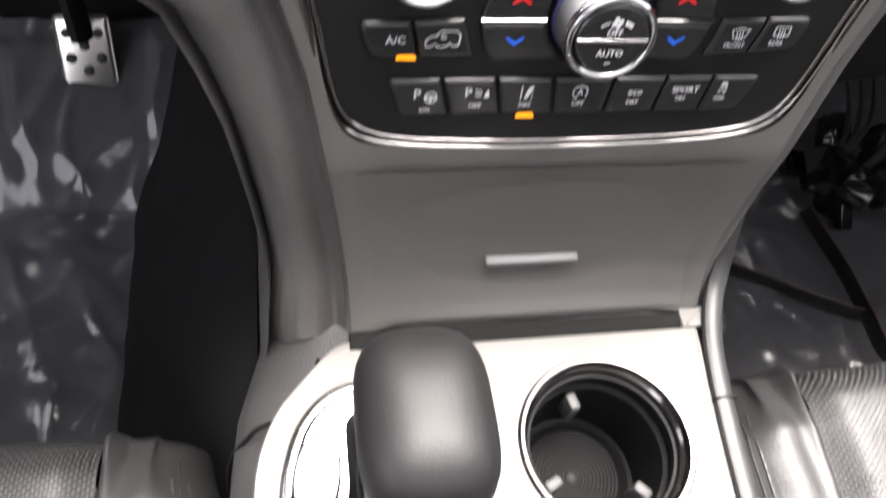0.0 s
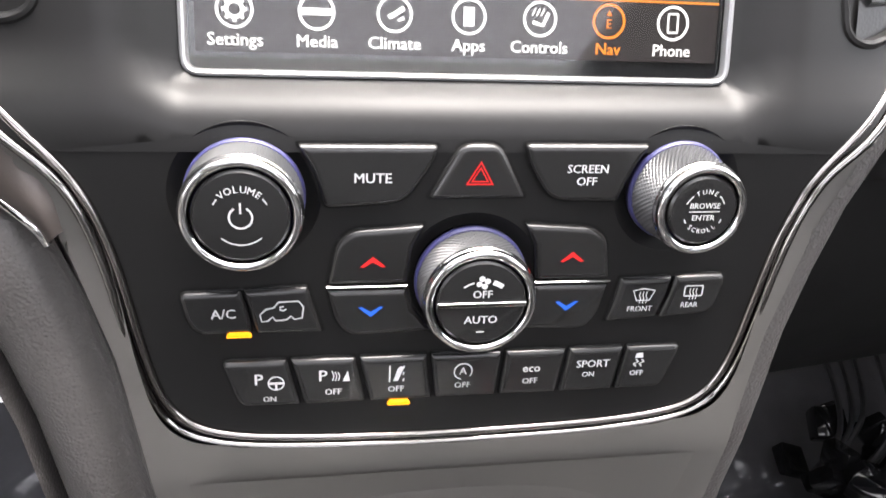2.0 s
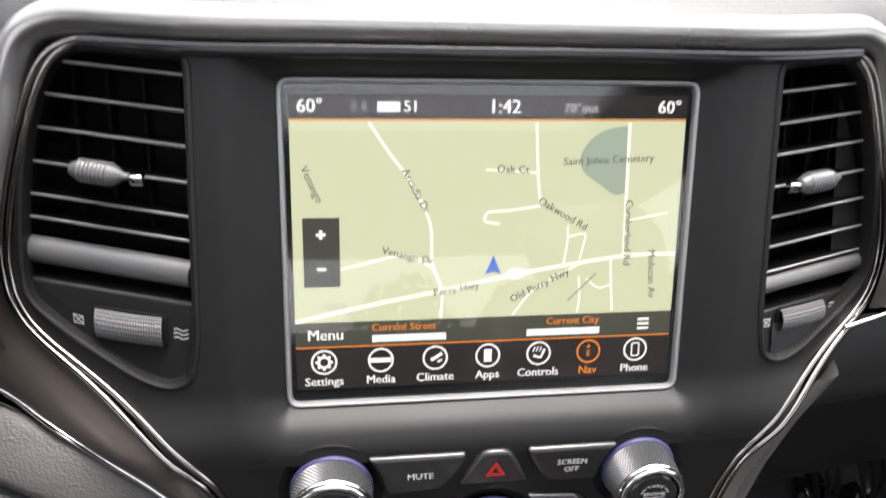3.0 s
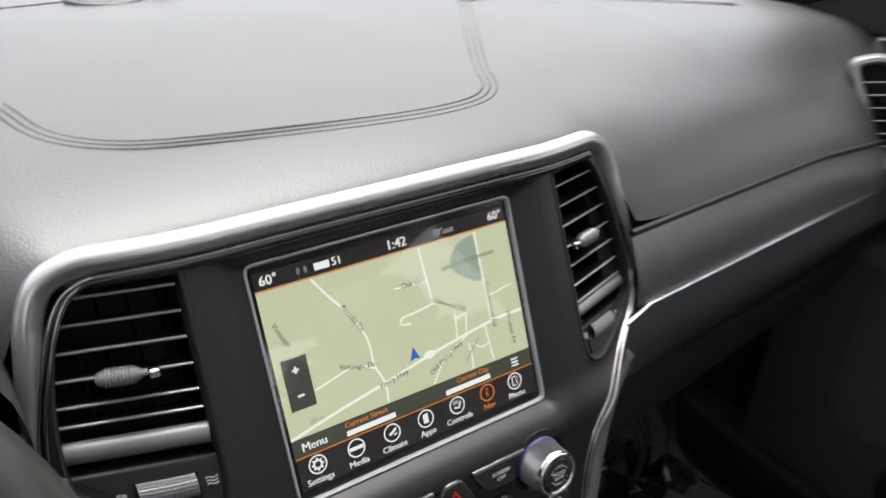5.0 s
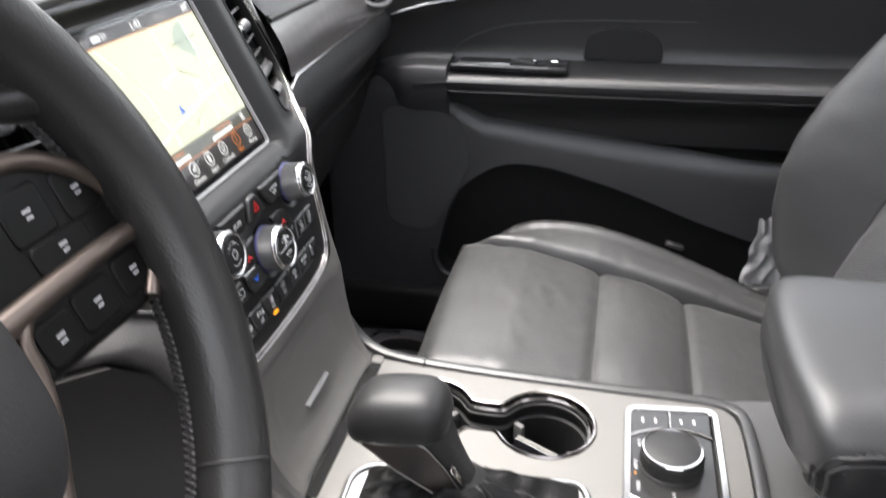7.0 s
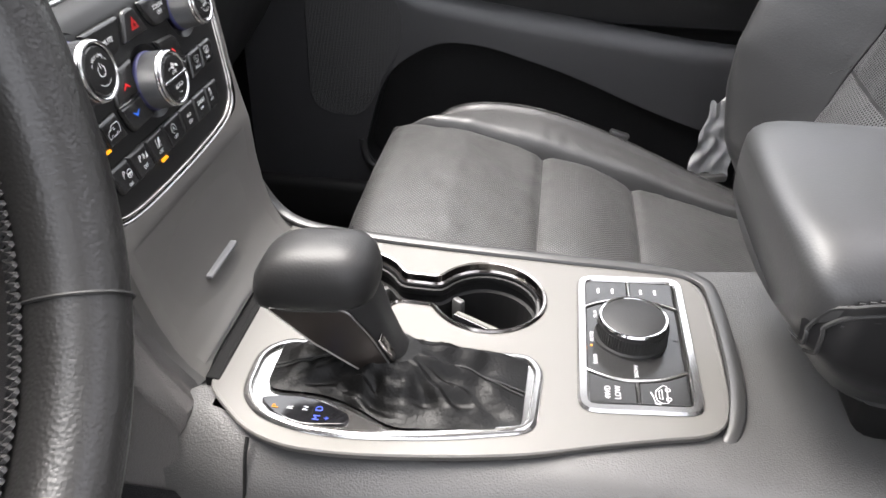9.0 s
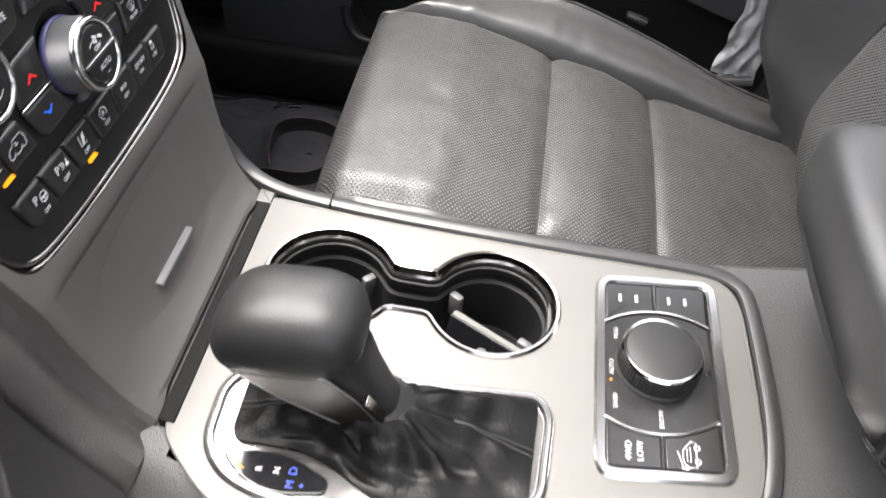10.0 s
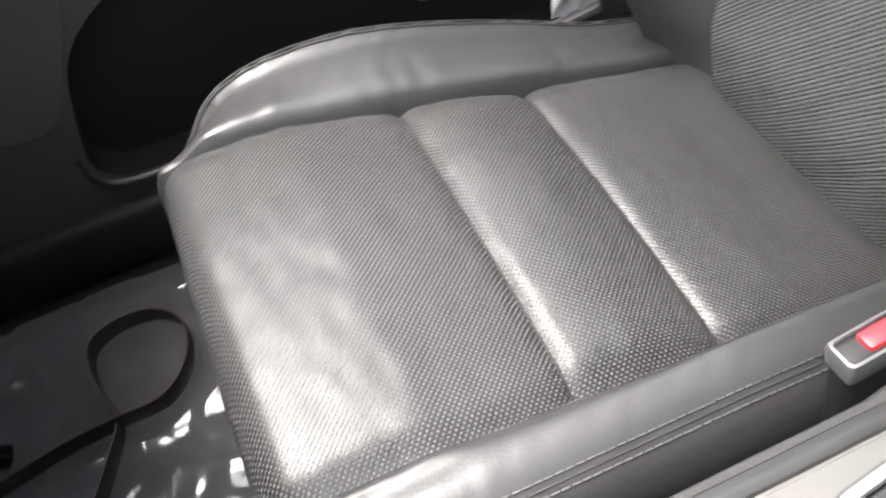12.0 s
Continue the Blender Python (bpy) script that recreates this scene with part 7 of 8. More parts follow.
# Walls and back lined in black, as the shade inside the pocket.
part("map_pocket_shade", bm_loops([[DR(p.x, p.y, w) for p in shrink(POCKET, d)] for d, w in ((0.0008, 0.009), (0.0012, 0.0), (0.002, -0.034))], True, False, True), M_CORNER, door, "map pocket lining coloured black for the shade inside")
part("pocket_lip", bm_tube(spline([DR(-0.011, 0.248, 0.012), DR(-0.005, 0.215, 0.014), DR(0.019, 0.195, 0.015), DR(0.10, 0.190, 0.015), DR(0.30, 0.189, 0.015), DR(0.64, 0.190, 0.015)], 6), 0.006, 12), M_STRIP, door, smooth=60)
SPK = [Vector(p) for p in rounded([(-0.10, 0.30), (-0.10, 0.525), (0.022, 0.532), (0.062, 0.475), (0.058, 0.42), (-0.010, 0.285)], [0.04, 0.03, 0.05, 0.04, 0.05, 0.04])]
part("speaker_grille", bm_pad(SPK, DL, -0.004, 0.0016, 0.0016), M_MESH, door, "black mesh speaker grille")
part("inner_bow", bm_tube(spline([DR(0.02, 0.612, -0.010), DR(0.05, 0.640, -0.012), DR(0.12, 0.665, -0.014), DR(0.25, 0.676, -0.014), DR(0.42, 0.678, -0.012)], 6), 0.0009, 6), M_DOOR, door)
part("pocket_clip", bm_box((DX - 0.012, -0.428, 0.296), (0.014, 0.034, 0.010), 0.004, 2, Matrix.Rotation(radians(14), 4, "X")), M_BAR, door)

# triangle panel with tweeter, side glass
tri = [Vector(p) for p in rounded([(-0.36, 0.80), (-0.100, 0.820), (-0.099, 0.935), (-0.04, 0.985), (-0.10, 0.990), (-0.22, 0.93), (-0.36, 0.86)], 0.008)]
if area2(tri) < 0:
    tri.reverse()
part("corner_panel", bm_pad(tri, DR, -0.03, -0.004, 0.006), M_CORNER, door)
tw = thing("tweeter", "round black tweeter with a bright ring", "speaker")
to = Vector((DX + 0.003, 0.138, 0.856))
part("cone", bm_turn([(0.025, -0.004), (0.025, 0.004), (0.022, 0.008), (0.016, 0.006), (0.004, 0.004)], to, (-1, -0.25, 0), 36), M_GLOSS, tw)
part("ring", bm_turn([(0.0225, 0.0055), (0.0236, 0.0085), (0.0222, 0.0095), (0.0210, 0.0080)], to, (-1, -0.25, 0), 36, cap1=False), M_GREYBAR, tw)
rows = [[Vector((DX + 0.055 - 0.10 * s, y, interp(y, SILL_Y, SILL_Z) - 0.01 + s * 0.40)) for y in (-0.93, -0.6, -0.3, 0.0, 0.12 - 0.12 * s)] for s in (0.0, 0.5, 1.0)]
t = part("window_pane", bm_loops(rows, False), M_GLASS, door)
t.visible_shadow = False

# outside mirror beside the window
mirror = thing("door_mirror", "black door mirror reflecting the lot behind", "mirror")
mo = Vector((0.99, 0.045, 0.895))
m_n = Vector((-0.30, -0.955, 0.02)).normalized()
m_u = Vector((0, 0, 1)).cross(m_n).normalized()
m_v = m_n.cross(m_u)


def MR(u, v, w=0.0):
    return mo + m_u * u + m_v * v + m_n * w


ms = [Vector(p) for p in rounded([(-0.105, -0.062), (0.060, -0.085), (0.088, -0.060), (0.092, 0.085), (-0.095, 0.085)], [0.02, 0.03, 0.02, 0.03, 0.03])]
if area2(ms) < 0:
    ms.reverse()
part("mirror_shell", bm_loops([[MR(p.x, p.y, w) for p in shrink(ms, d)] for d, w in ((0.030, -0.085), (0.008, -0.065), (-0.006, -0.03), (-0.010, 0.004), (-0.004, 0.010), (0.002, 0.004))], True, True, False), M_LOWER, mirror)
part("mirror_glass", bm_fill([(p.x, p.y) for p in shrink(ms, 0.002)], MR, 0.003), M_MIRROR, mirror, "bright mirror glass")
part("mirror_arm", bm_tube(spline([(0.84, 0.16, 0.83), (0.88, 0.135, 0.835), (0.93, 0.12, 0.85), (0.96, 0.11, 0.87)], 4), (0.03, 0.018), 10, up=(0, 0, 1)), M_LOWER, mirror)

# driver's door, swung wide open on its front hinge
door2 = thing("door_2", "black driver door standing wide open, with a clear window", "door", kind="structure")
rows = []
for j in range(31):
    y = -0.95 + 1.30 * j / 30
    sz = interp(y, SILL_Y, SILL_Z)
    P = [(DX + 0.080, sz - 0.004), (DX + 0.030, sz), (DX, sz - 0.014), (DX, sz - 0.08), (DX + 0.018, 0.64), (DX - 0.035, 0.59), (DX - 0.035, 0.56), (DX + 0.010, 0.50), (DX - 0.006, 0.35), (DX, 0.13)]
    rows.append([Vector((-p.x, y, p.y)) for p in spline([Vector(p) for p in P], 3)])
bm = bm_loops(rows, False)
bmesh.ops.solidify(bm, geom=bm.faces[:], thickness=0.004)
part("door_panel", bm, M_DOOR, door2)
part("outer_skin", bm_box((-DX - 0.115, -0.31, 0.42), (0.02, 1.28, 0.80), 0.008), bpy.data.materials["white_car_paint"], door2)
rows = [[Vector((-(DX + 0.055 - 0.10 * s), y, interp(y, SILL_Y, SILL_Z) - 0.01 + s * 0.40)) for y in (-0.93, -0.6, -0.3, 0.0, 0.12 - 0.12 * s)] for s in (0.0, 0.5, 1.0)]
t = part("window_pane", bm_loops(rows, False), M_GLASS, door2)
t.visible_shadow = False
hinge = Vector((-0.87, 0.34, 0.0))
door2.matrix_world = Matrix.Translation(hinge) @ Matrix.Rotation(radians(-66), 4, "Z") @ Matrix.Translation(-hinge)

# ---- passenger seat ----
seat = thing("passenger_seat", "black leather passenger seat with pierced centre panels", "car seat")
SX0, SX1 = 0.210, 0.533


def cushion_z(x, y, seams=True):
    """The height of the cushion's centre panel, with its two cross seams."""
    base = interp(y, [-0.64, -0.55, -0.43, -0.30, -0.20, -0.13, -0.105, -0.092], [0.262, 0.280, 0.318, 0.355, 0.374, 0.3755, 0.374, 0.370])
    s = (x - SX0) / (SX1 - SX0)
    base += 0.008 + 0.010 * min(1, max(0, s))
    base += 0.012 * math.sin(math.pi * min(1, max(0, s))) * 0.6
    for ys in (-0.302, -0.428):
        d = y - ys
        if seams:
            base -= 0.005 * math.exp(-(d / 0.006) ** 2) + 0.013 * math.exp(-abs(d) / (0.040 if d < 0 else 0.045))
    base += 0.010 * math.exp(-((y + 0.362) / 0.05) ** 2) * smooth01(min(x - SX0, SX1 - x), 0.0, 0.04) if seams else 0.0
    base -= 0.010 * (math.exp(-((x - SX0) / 0.012) ** 2) + math.exp(-((x - SX1) / 0.012) ** 2))
    base += 0.0016 * noise.noise(Vector((x * 12, y * 15, 2.0))) + 0.0016 * (0.5 - abs(noise.noise(Vector((x * 16 + y * 9, y * 30, 9.0))))) + 0.0012 * noise.noise(Vector((x * 40, y * 55, 7.0)))
    return base


def panel_rows(y0, y1, n, nx=46):
    rows = []
    for j in range(n + 1):
        y = y0 + (y1 - y0) * j / n
        rows.append([Vector((SX0 + (SX1 - SX0) * i / nx, y, cushion_z(SX0 + (SX1 - SX0) * i / nx, y))) for i in range(nx + 1)])
    return rows


# front panel rolls over the front edge
rows = panel_rows(-0.302, -0.118, 34)
for k in range(1, 13):
    a = math.pi / 2 * k / 12
    z0 = [p.z for p in rows[34]]
    y, dz = -0.118 + 0.034 * math.sin(a), 0.034 * (1 - math.cos(a))
    rows.append([Vector((rows[34][i].x, y, z0[i] - dz * 1.2)) for i in range(47)])
for k in range(1, 8):
    rows.append([Vector((p.x, -0.084 - 0.004 * k, p.z - 0.022 * k)) for p in rows[46]])
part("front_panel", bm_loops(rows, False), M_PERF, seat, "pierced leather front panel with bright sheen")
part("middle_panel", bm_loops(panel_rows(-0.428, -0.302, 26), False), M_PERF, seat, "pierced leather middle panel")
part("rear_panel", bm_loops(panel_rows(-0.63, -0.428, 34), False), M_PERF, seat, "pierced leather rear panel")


def crease(x, y, side):
    """Soft dents and the fine slanting wrinkles of worn leather."""
    k = 1 - abs(noise.noise(Vector((x * 16 + 3 * side, y * 34 + x * 22, 5.0 + side))))
    return (0.0011 if side > 0 else 0.0005) * noise.noise(Vector((x * 20, y * 12, side * 3.0))) - (0.0016 if side > 0 else 0.0006) * max(0.0, k - 0.80) / 0.20


def far_crest(y):
    """The height of the outer roll's crest along the seat."""
    return sum(interp(y + d, [-0.64, -0.55, -0.46, -0.40, -0.33, -0.27, -0.19, -0.14, -0.095], [0.270, 0.296, 0.335, 0.358, 0.381, 0.393, 0.392, 0.369, 0.318]) for d in (-0.03, -0.02, -0.01, 0.0, 0.01, 0.02, 0.03)) / 7


def bolster(side):
    """A side roll of the cushion with its own outer flank."""
    rows = []
    for j in range(130):
        y = -0.64 + 0.545 * j / 129
        end = smooth01(y, -0.150, -0.095)
        xi = SX1 if side > 0 else SX0
        zi = cushion_z(xi, min(y, -0.11), False) + 0.001
        zi -= (0.020 if side > 0 else 0.004) * end
        if side > 0:
            hi = far_crest(y)
            ox = 0.632 - 0.030 * end
            P = [(xi - 0.002, zi - 0.024), (xi + 0.001, zi - 0.003), (xi + 0.010, zi + 0.012), (xi + 0.040, (zi + hi) / 2 + 0.006), (xi + 0.068, hi - 0.004), (ox - 0.014, hi + 0.001), (ox, hi - 0.010), (ox + 0.012, hi - 0.045), (ox + 0.014, hi - 0.12), (ox - 0.01, 0.16)]
        else:
            hi = interp(y, [-0.64, -0.50, -0.40, -0.22, -0.13, -0.095], [0.332, 0.354, 0.368, 0.381, 0.380, 0.362])
            ox = 0.146 + 0.016 * end
            P = [(xi + 0.002, zi - 0.024), (xi - 0.001, zi - 0.002), (xi - 0.006, zi + 0.006), (xi - 0.014, hi - 0.001), (xi - 0.028, hi), (ox + 0.018, hi - 0.008), (ox + 0.002, hi - 0.024), (ox - 0.008, hi - 0.06), (ox - 0.004, hi - 0.13), (ox + 0.01, 0.16)]
        sp = spline([Vector(p) for p in P], 4)
        if side < 0 and -0.60 < y < -0.098:
            for k, line in enumerate(SEAMS):
                x = 0.1605 + 0.008 * end + 0.0042 * (k - 1)
                a, b = next((a, b) for a, b in zip(sp, sp[1:]) if b.x <= x and a.y > 0.3 and a.x > b.x)
                line.append(Vector((x, y, b.y + (a.y - b.y) * (x - b.x) / (a.x - b.x) + (0.0004 if k == 1 else 0.0010))))
        rows.append([Vector((p.x, y, p.y + crease(p.x, y, side) * math.sin(math.pi * i / len(sp)))) for i, p in enumerate(sp)])
    # rounded front end
    last = rows[-1]
    for k in range(1, 7):
        a = math.pi / 2 * k / 6
        rows.append([Vector((p.x + ((SX1 if side > 0 else SX0) - p.x) * 0.10 * (1 - math.cos(a)), p.y + 0.016 * math.sin(a), p.z - 0.05 * (1 - math.cos(a)))) for p in last])
    rows.append([Vector((p.x, p.y - 0.01, 0.16)) for p in rows[-1]])
    part("side_bolster", bm_loops(rows, False), M_LEATHER, seat, "creased smooth leather bolster")


SEAMS = ([], [], [])
bolster(1)
bolster(-1)
part("bolster_seam", bm_tube(SEAMS[1], 0.0008, 6), M_THREAD, seat)


def stitches(name, path, gap=0.0062, material=M_STITCH):
    """A row of short threads laid along a seam."""
    bm = bmesh.new()
    pts = spline([Vector(p) for p in path], 14)
    run, on = 0.0, [pts[0]]
    for a, b in zip(pts, pts[1:]):
        run += (b - a).length
        on.append(b)
        if run > gap * 0.68:
            bm_tube([on[0], on[-1]], 0.0010, 4, bm=bm)
            run, on = -gap * 0.32, [b]
        elif run < 0:
            on = [b]
    part(name, bm, material, seat, "raised grey stitching")


for line in (SEAMS[0], SEAMS[2]):
    stitches("bolster_stitching", line[::6], material=M_LEATHER)


far_y = [-0.62 + 0.515 * i / 30 for i in range(31)]
for k in range(2):
    d = 0.009 * k
    path = [(0.6135 + d - 0.030 * smooth01(y, -0.150, -0.095), y, far_crest(y) + 0.0014 - 0.30 * d) for y in far_y]
    stitches("bolster_stitching", path)
far_seam = [(0.618 - 0.030 * smooth01(y, -0.150, -0.095), y, far_crest(y) + 0.0003) for y in far_y]
part("bolster_seam", bm_tube(far_seam, 0.0011, 5), M_VENT, seat, "dark seam between the stitching")
# thread along the cross seams
bm = bmesh.new()
for ys in (-0.302, -0.428):
    bm_tube([Vector((x, ys, cushion_z(x, ys) + 0.0002)) for x in [SX0 + (SX1 - SX0) * i / 40 for i in range(41)]], 0.0012, 5, bm=bm)
for xs in (SX0, SX1):
    bm_tube([Vector((xs, y, cushion_z(xs, y) - 0.001)) for y in [-0.62 + 0.50 * i / 40 for i in range(41)]], 0.0014, 5, bm=bm)
part("panel_seam", bm, M_THREAD, seat)
part("seat_base", bm_box((0.385, -0.38, 0.155), (0.42, 0.46, 0.16), 0.02), M_HARD, seat)

# backrest
B0, BT = Vector((0.365, -0.600, 0.30)), radians(17)
b_up = Vector((0, -math.sin(BT), math.cos(BT)))
b_out = Vector((0, math.cos(BT), math.sin(BT)))


def BK(u, v, w=0.0):
    """The backrest: u across it, v up along it, w towards the front."""
    return Vector((B0.x + u, B0.y, B0.z)) + b_up * v + b_out * w


BOLSTER_V = [-0.05, 0.0, 0.03, 0.065, 0.13, 0.19, 0.245, 0.295, 0.40, 0.52, 0.60]
BOLSTER_W = [0.010, 0.028, 0.046, 0.070, 0.102, 0.119, 0.120, 0.113, 0.085, 0.045, 0.02]


def back_w(u, v):
    a = abs(u)
    w = 0.012 * math.cos(min(1, a / 0.15) * math.pi / 2) - 0.030 * (1 - smooth01(v, -0.03, 0.07))
    w += interp(v, BOLSTER_V, BOLSTER_W) * smooth01(a, 0.118, 0.232) * (1 - 0.85 * smooth01(a, 0.236, 0.278))
    w += 0.012 * math.exp(-((v - 0.12) / 0.09) ** 2) * (1 - smooth01(a, 0.11, 0.15))
    w -= 0.006 * math.exp(-((a - back_seam(v)) / 0.007) ** 2)
    return w + 0.002 * noise.noise(Vector((u * 18, v * 18, 4))) + 0.0016 * noise.noise(Vector((u * 30 + v * 22, v * 9, 8)))


def back_seam(v):
    """Half the width of the pierced middle of the backrest."""
    return interp(v, [0.0, 0.10, 0.20, 0.24, 0.34, 0.45, 0.60], [0.126, 0.137, 0.140, 0.138, 0.130, 0.122, 0.115])


def back_half(v):
    return interp(v, [-0.04, 0.10, 0.30, 0.42, 0.52, 0.60], [0.244, 0.268, 0.275, 0.264, 0.235, 0.18])


rows = []
for j in range(70):
    v = -0.05 + 0.64 * j / 69
    hw = back_half(v)
    rows.append([BK(hw * (-1 + 2 * i / 110), v, back_w(hw * (-1 + 2 * i / 110) * 0.275 / hw, v)) for i in range(111)])
top = rows[-1]
for k in range(1, 6):
    rows.append([p - b_out * (0.018 * k) + b_up * (0.010 * math.sin(k / 5 * math.pi / 2)) for p in top])
part("backrest", bm_loops(rows, False), M_LEATHER, seat, "smooth leather backrest bolsters")
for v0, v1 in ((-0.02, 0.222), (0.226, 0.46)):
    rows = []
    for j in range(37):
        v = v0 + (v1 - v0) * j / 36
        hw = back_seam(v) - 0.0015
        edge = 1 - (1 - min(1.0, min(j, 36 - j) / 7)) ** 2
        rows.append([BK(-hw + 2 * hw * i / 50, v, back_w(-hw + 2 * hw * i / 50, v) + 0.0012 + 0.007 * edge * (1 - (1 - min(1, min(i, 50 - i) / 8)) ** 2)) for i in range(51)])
    part("back_panel", bm_loops(rows, False), M_PERF_BACK_LIT, seat, "pierced leather back panel, coloured paler to look lit")
for s in (1, -1):
    part("back_seam", bm_tube([BK(s * back_seam(v), v, back_w(back_seam(v), v) + 0.001) for v in [0.0 + 0.56 * i / 40 for i in range(41)]], 0.0022, 6), M_THREAD, seat)
    part("cross_seam", bm_tube([BK(s * (back_seam(0.25) + 0.058 * k / 12), 0.235 - 0.115 * k / 12, back_w(back_seam(0.25) + 0.058 * k / 12, 0.235 - 0.115 * k / 12) + 0.0006) for k in range(13)], 0.0012, 6), M_THREAD, seat)
loops = []
for v, hw, hd in ((0.60, 0.02, 0.02), (0.605, 0.08, 0.045), (0.64, 0.115, 0.055), (0.70, 0.118, 0.055), (0.74, 0.10, 0.045), (0.755, 0.04, 0.02)):
    loops.append([BK(hw * math.cos(a), v, -0.05 + hd * math.sin(a)) for a in [2 * math.pi * i / 24 for i in range(24)]])
part("headrest", bm_loops(loops, True, True, True), M_LEATHER, seat)

# buckle beside the console and the belt by the door
buckle = thing("belt_buckle", "seat belt buckle with red release button", "belt buckle")
bmx = Matrix.Rotation(radians(-10), 4, "X") @ Matrix.Rotation(radians(6), 4, "Y")
bo = Vector((0.1365, -0.470, 0.358))
part("buckle_body", bm_box(bo, (0.021, 0.052, 0.104), 0.006, 3, bmx), M_RUBBER, buckle)
part("collar", bm_loops([[bo + bmx.to_3x3() @ Vector((p.x, p.y, w)) for p in rect(-0.0115 + d, -0.027 + d, 0.0115 - d, 0.027 - d, 0.004)] for d, w in ((0.0, 0.034), (-0.0006, 0.048), (0.0006, 0.053), (0.0024, 0.0535), (0.0032, 0.051))]), M_GREYBAR, buckle, "grey collar round the slot")
part("release_button", bm_box(bo + bmx.to_3x3() @ Vector((0.0, -0.006, 0.0515)), (0.0135, 0.032, 0.008), 0.003, 2, bmx), M_BUCKLE_RED, buckle, "red release button")
part("stalk", bm_tube(spline([bo + Vector((0, 0.0, -0.045)), (0.134, -0.448, 0.27), (0.140, -0.460, 0.20)], 5), (0.008, 0.016), 10, up=(1, 0, 0)), M_RUBBER, buckle)

belt = thing("seat_belt", "pale grey seat belt webbing bunched beside the seat", "seat belt")
path = spline([(0.652, -0.562, 0.395), (0.672, -0.61, 0.45), (0.70, -0.68, 0.54), (0.745, -0.78, 0.75), (0.76, -0.86, 1.0), (0.74, -0.90, 1.16)], 6)
part("webbing", bm_tube(path, (0.0014, 0.018), 8, up=(0.2, 0.9, -0.5)), M_WEB, belt)
rows = []
for j in range(41):
    q = j / 40
    y0, y1 = interp(q, [0, 0.5, 1], [-0.524, -0.532, -0.540]), interp(q, [0, 0.5, 1], [-0.585, -0.582, -0.574])
    rows.append([Vector((0.644 + 0.0028 * math.sin(i * 0.6 + 2.6 * math.sin(q * 6 + 1)) * math.sin(math.pi * min(1.0, q + 0.25)) + 0.004 * noise.noise(Vector((i * 0.25, q * 7, 2))) + 0.008 * q,
                         y0 + (y1 - y0) * i / 24 + 0.002 * math.sin(q * 14), 0.296 + 0.112 * q + 0.002 * math.sin(i * 0.7))) for i in range(25)])
bm = bm_loops(rows, False)
bmesh.ops.solidify(bm, geom=bm.faces[:], thickness=0.0016)
part("bunched_webbing", bm, M_WEB, belt, "creased pale webbing")
part("anchor", bm_box((0.644, -0.553, 0.288), (0.014, 0.062, 0.012), 0.004, 2, Matrix.Rotation(radians(-8), 4, "X")), M_BAR, belt)

# driver seat: the same, mirrored
dseat = copy_thing(seat, Matrix.Translation((-0.035, -0.008, 0.0)) @ Matrix.Scale(-1, 4, (1, 0, 0)))
tagged(dseat, "black leather driver seat with pierced centre panels", "car seat")

# ---- steering wheel ----
wheel = thing("steering_wheel", "black leather steering wheel with stitched rim and silver spoke trim", "steering wheel")
WC = Vector((-0.393, -0.081, 0.764))
WT = 0.36
w_up = Vector((0, math.sin(WT), math.cos(WT)))
w_out = Vector((0, -math.cos(WT), math.sin(WT)))
WR = 0.187


def W(u, v, w=0.0):
    return WC + Vector((u, 0, 0)) + w_up * v + w_out * w


loops = []
for k in range(16):
    a = 2 * math.pi * k / 16
    loops.append([W((WR + (0.0165 + 0.003 * abs(math.cos(t))) * math.cos(a)) * math.cos(t), (WR + (0.0165 + 0.003 * abs(math.cos(t))) * math.cos(a)) * math.sin(t), (0.0190 + 0.003 * abs(math.cos(t))) * math.sin(a)) for t in [2 * math.pi * i / 96 for i in range(96)]])
loops.append(loops[0])
part("rim", bm_loops(loops), M_WHEEL, wheel, "thick leather rim")
for a0 in (-40, 220, 62, 118):
    t = radians(a0)
    c = Vector((math.cos(t), math.sin(t)))
    lp = [W((WR + 0.0192 * math.cos(a)) * c.x, (WR + 0.0192 * math.cos(a)) * c.y, 0.0217 * math.sin(a)) for a in [2 * math.pi * i / 20 for i in range(20)]]
    part("rim_joint", bm_tube(lp, 0.0008, 6, closed=True), M_THREAD, wheel)
bm = bmesh.new()
for i in range(118):
    t = -75 + 150 * i / 117
    for b0, b1 in ((196, 226), (226, 196)):
        pts = []
        for k in range(4):
            c, b = radians(t + 1.2 * k / 3), radians(b0 + (b1 - b0) * k / 3)
            r = WR + 0.0205 * math.cos(b)
            pts.append(W(r * math.cos(c), r * math.sin(c), 0.0225 * math.sin(b)))
        bm_tube(pts, 0.0011, 4, bm=bm)
part("rim_stitching", bm, M_STITCH, wheel, "crossed grey stitching inside the rim")
loops = []
for w, s in ((-0.02, 0.82), (0.010, 0.98), (0.026, 0.92), (0.036, 0.70), (0.040, 0.3)):
    loops.append([W(0.082 * s * math.cos(a) * (abs(math.cos(a)) ** 3 + abs(math.sin(a)) ** 3) ** (-1 / 3), 0.068 * s * math.sin(a) * (abs(math.cos(a)) ** 3 + abs(math.sin(a)) ** 3) ** (-1 / 3) - 0.005, w - 0.02) for a in [2 * math.pi * i / 40 for i in range(40)]])
part("hub_pad", bm_loops(loops, True, True, True), M_DASH, wheel)
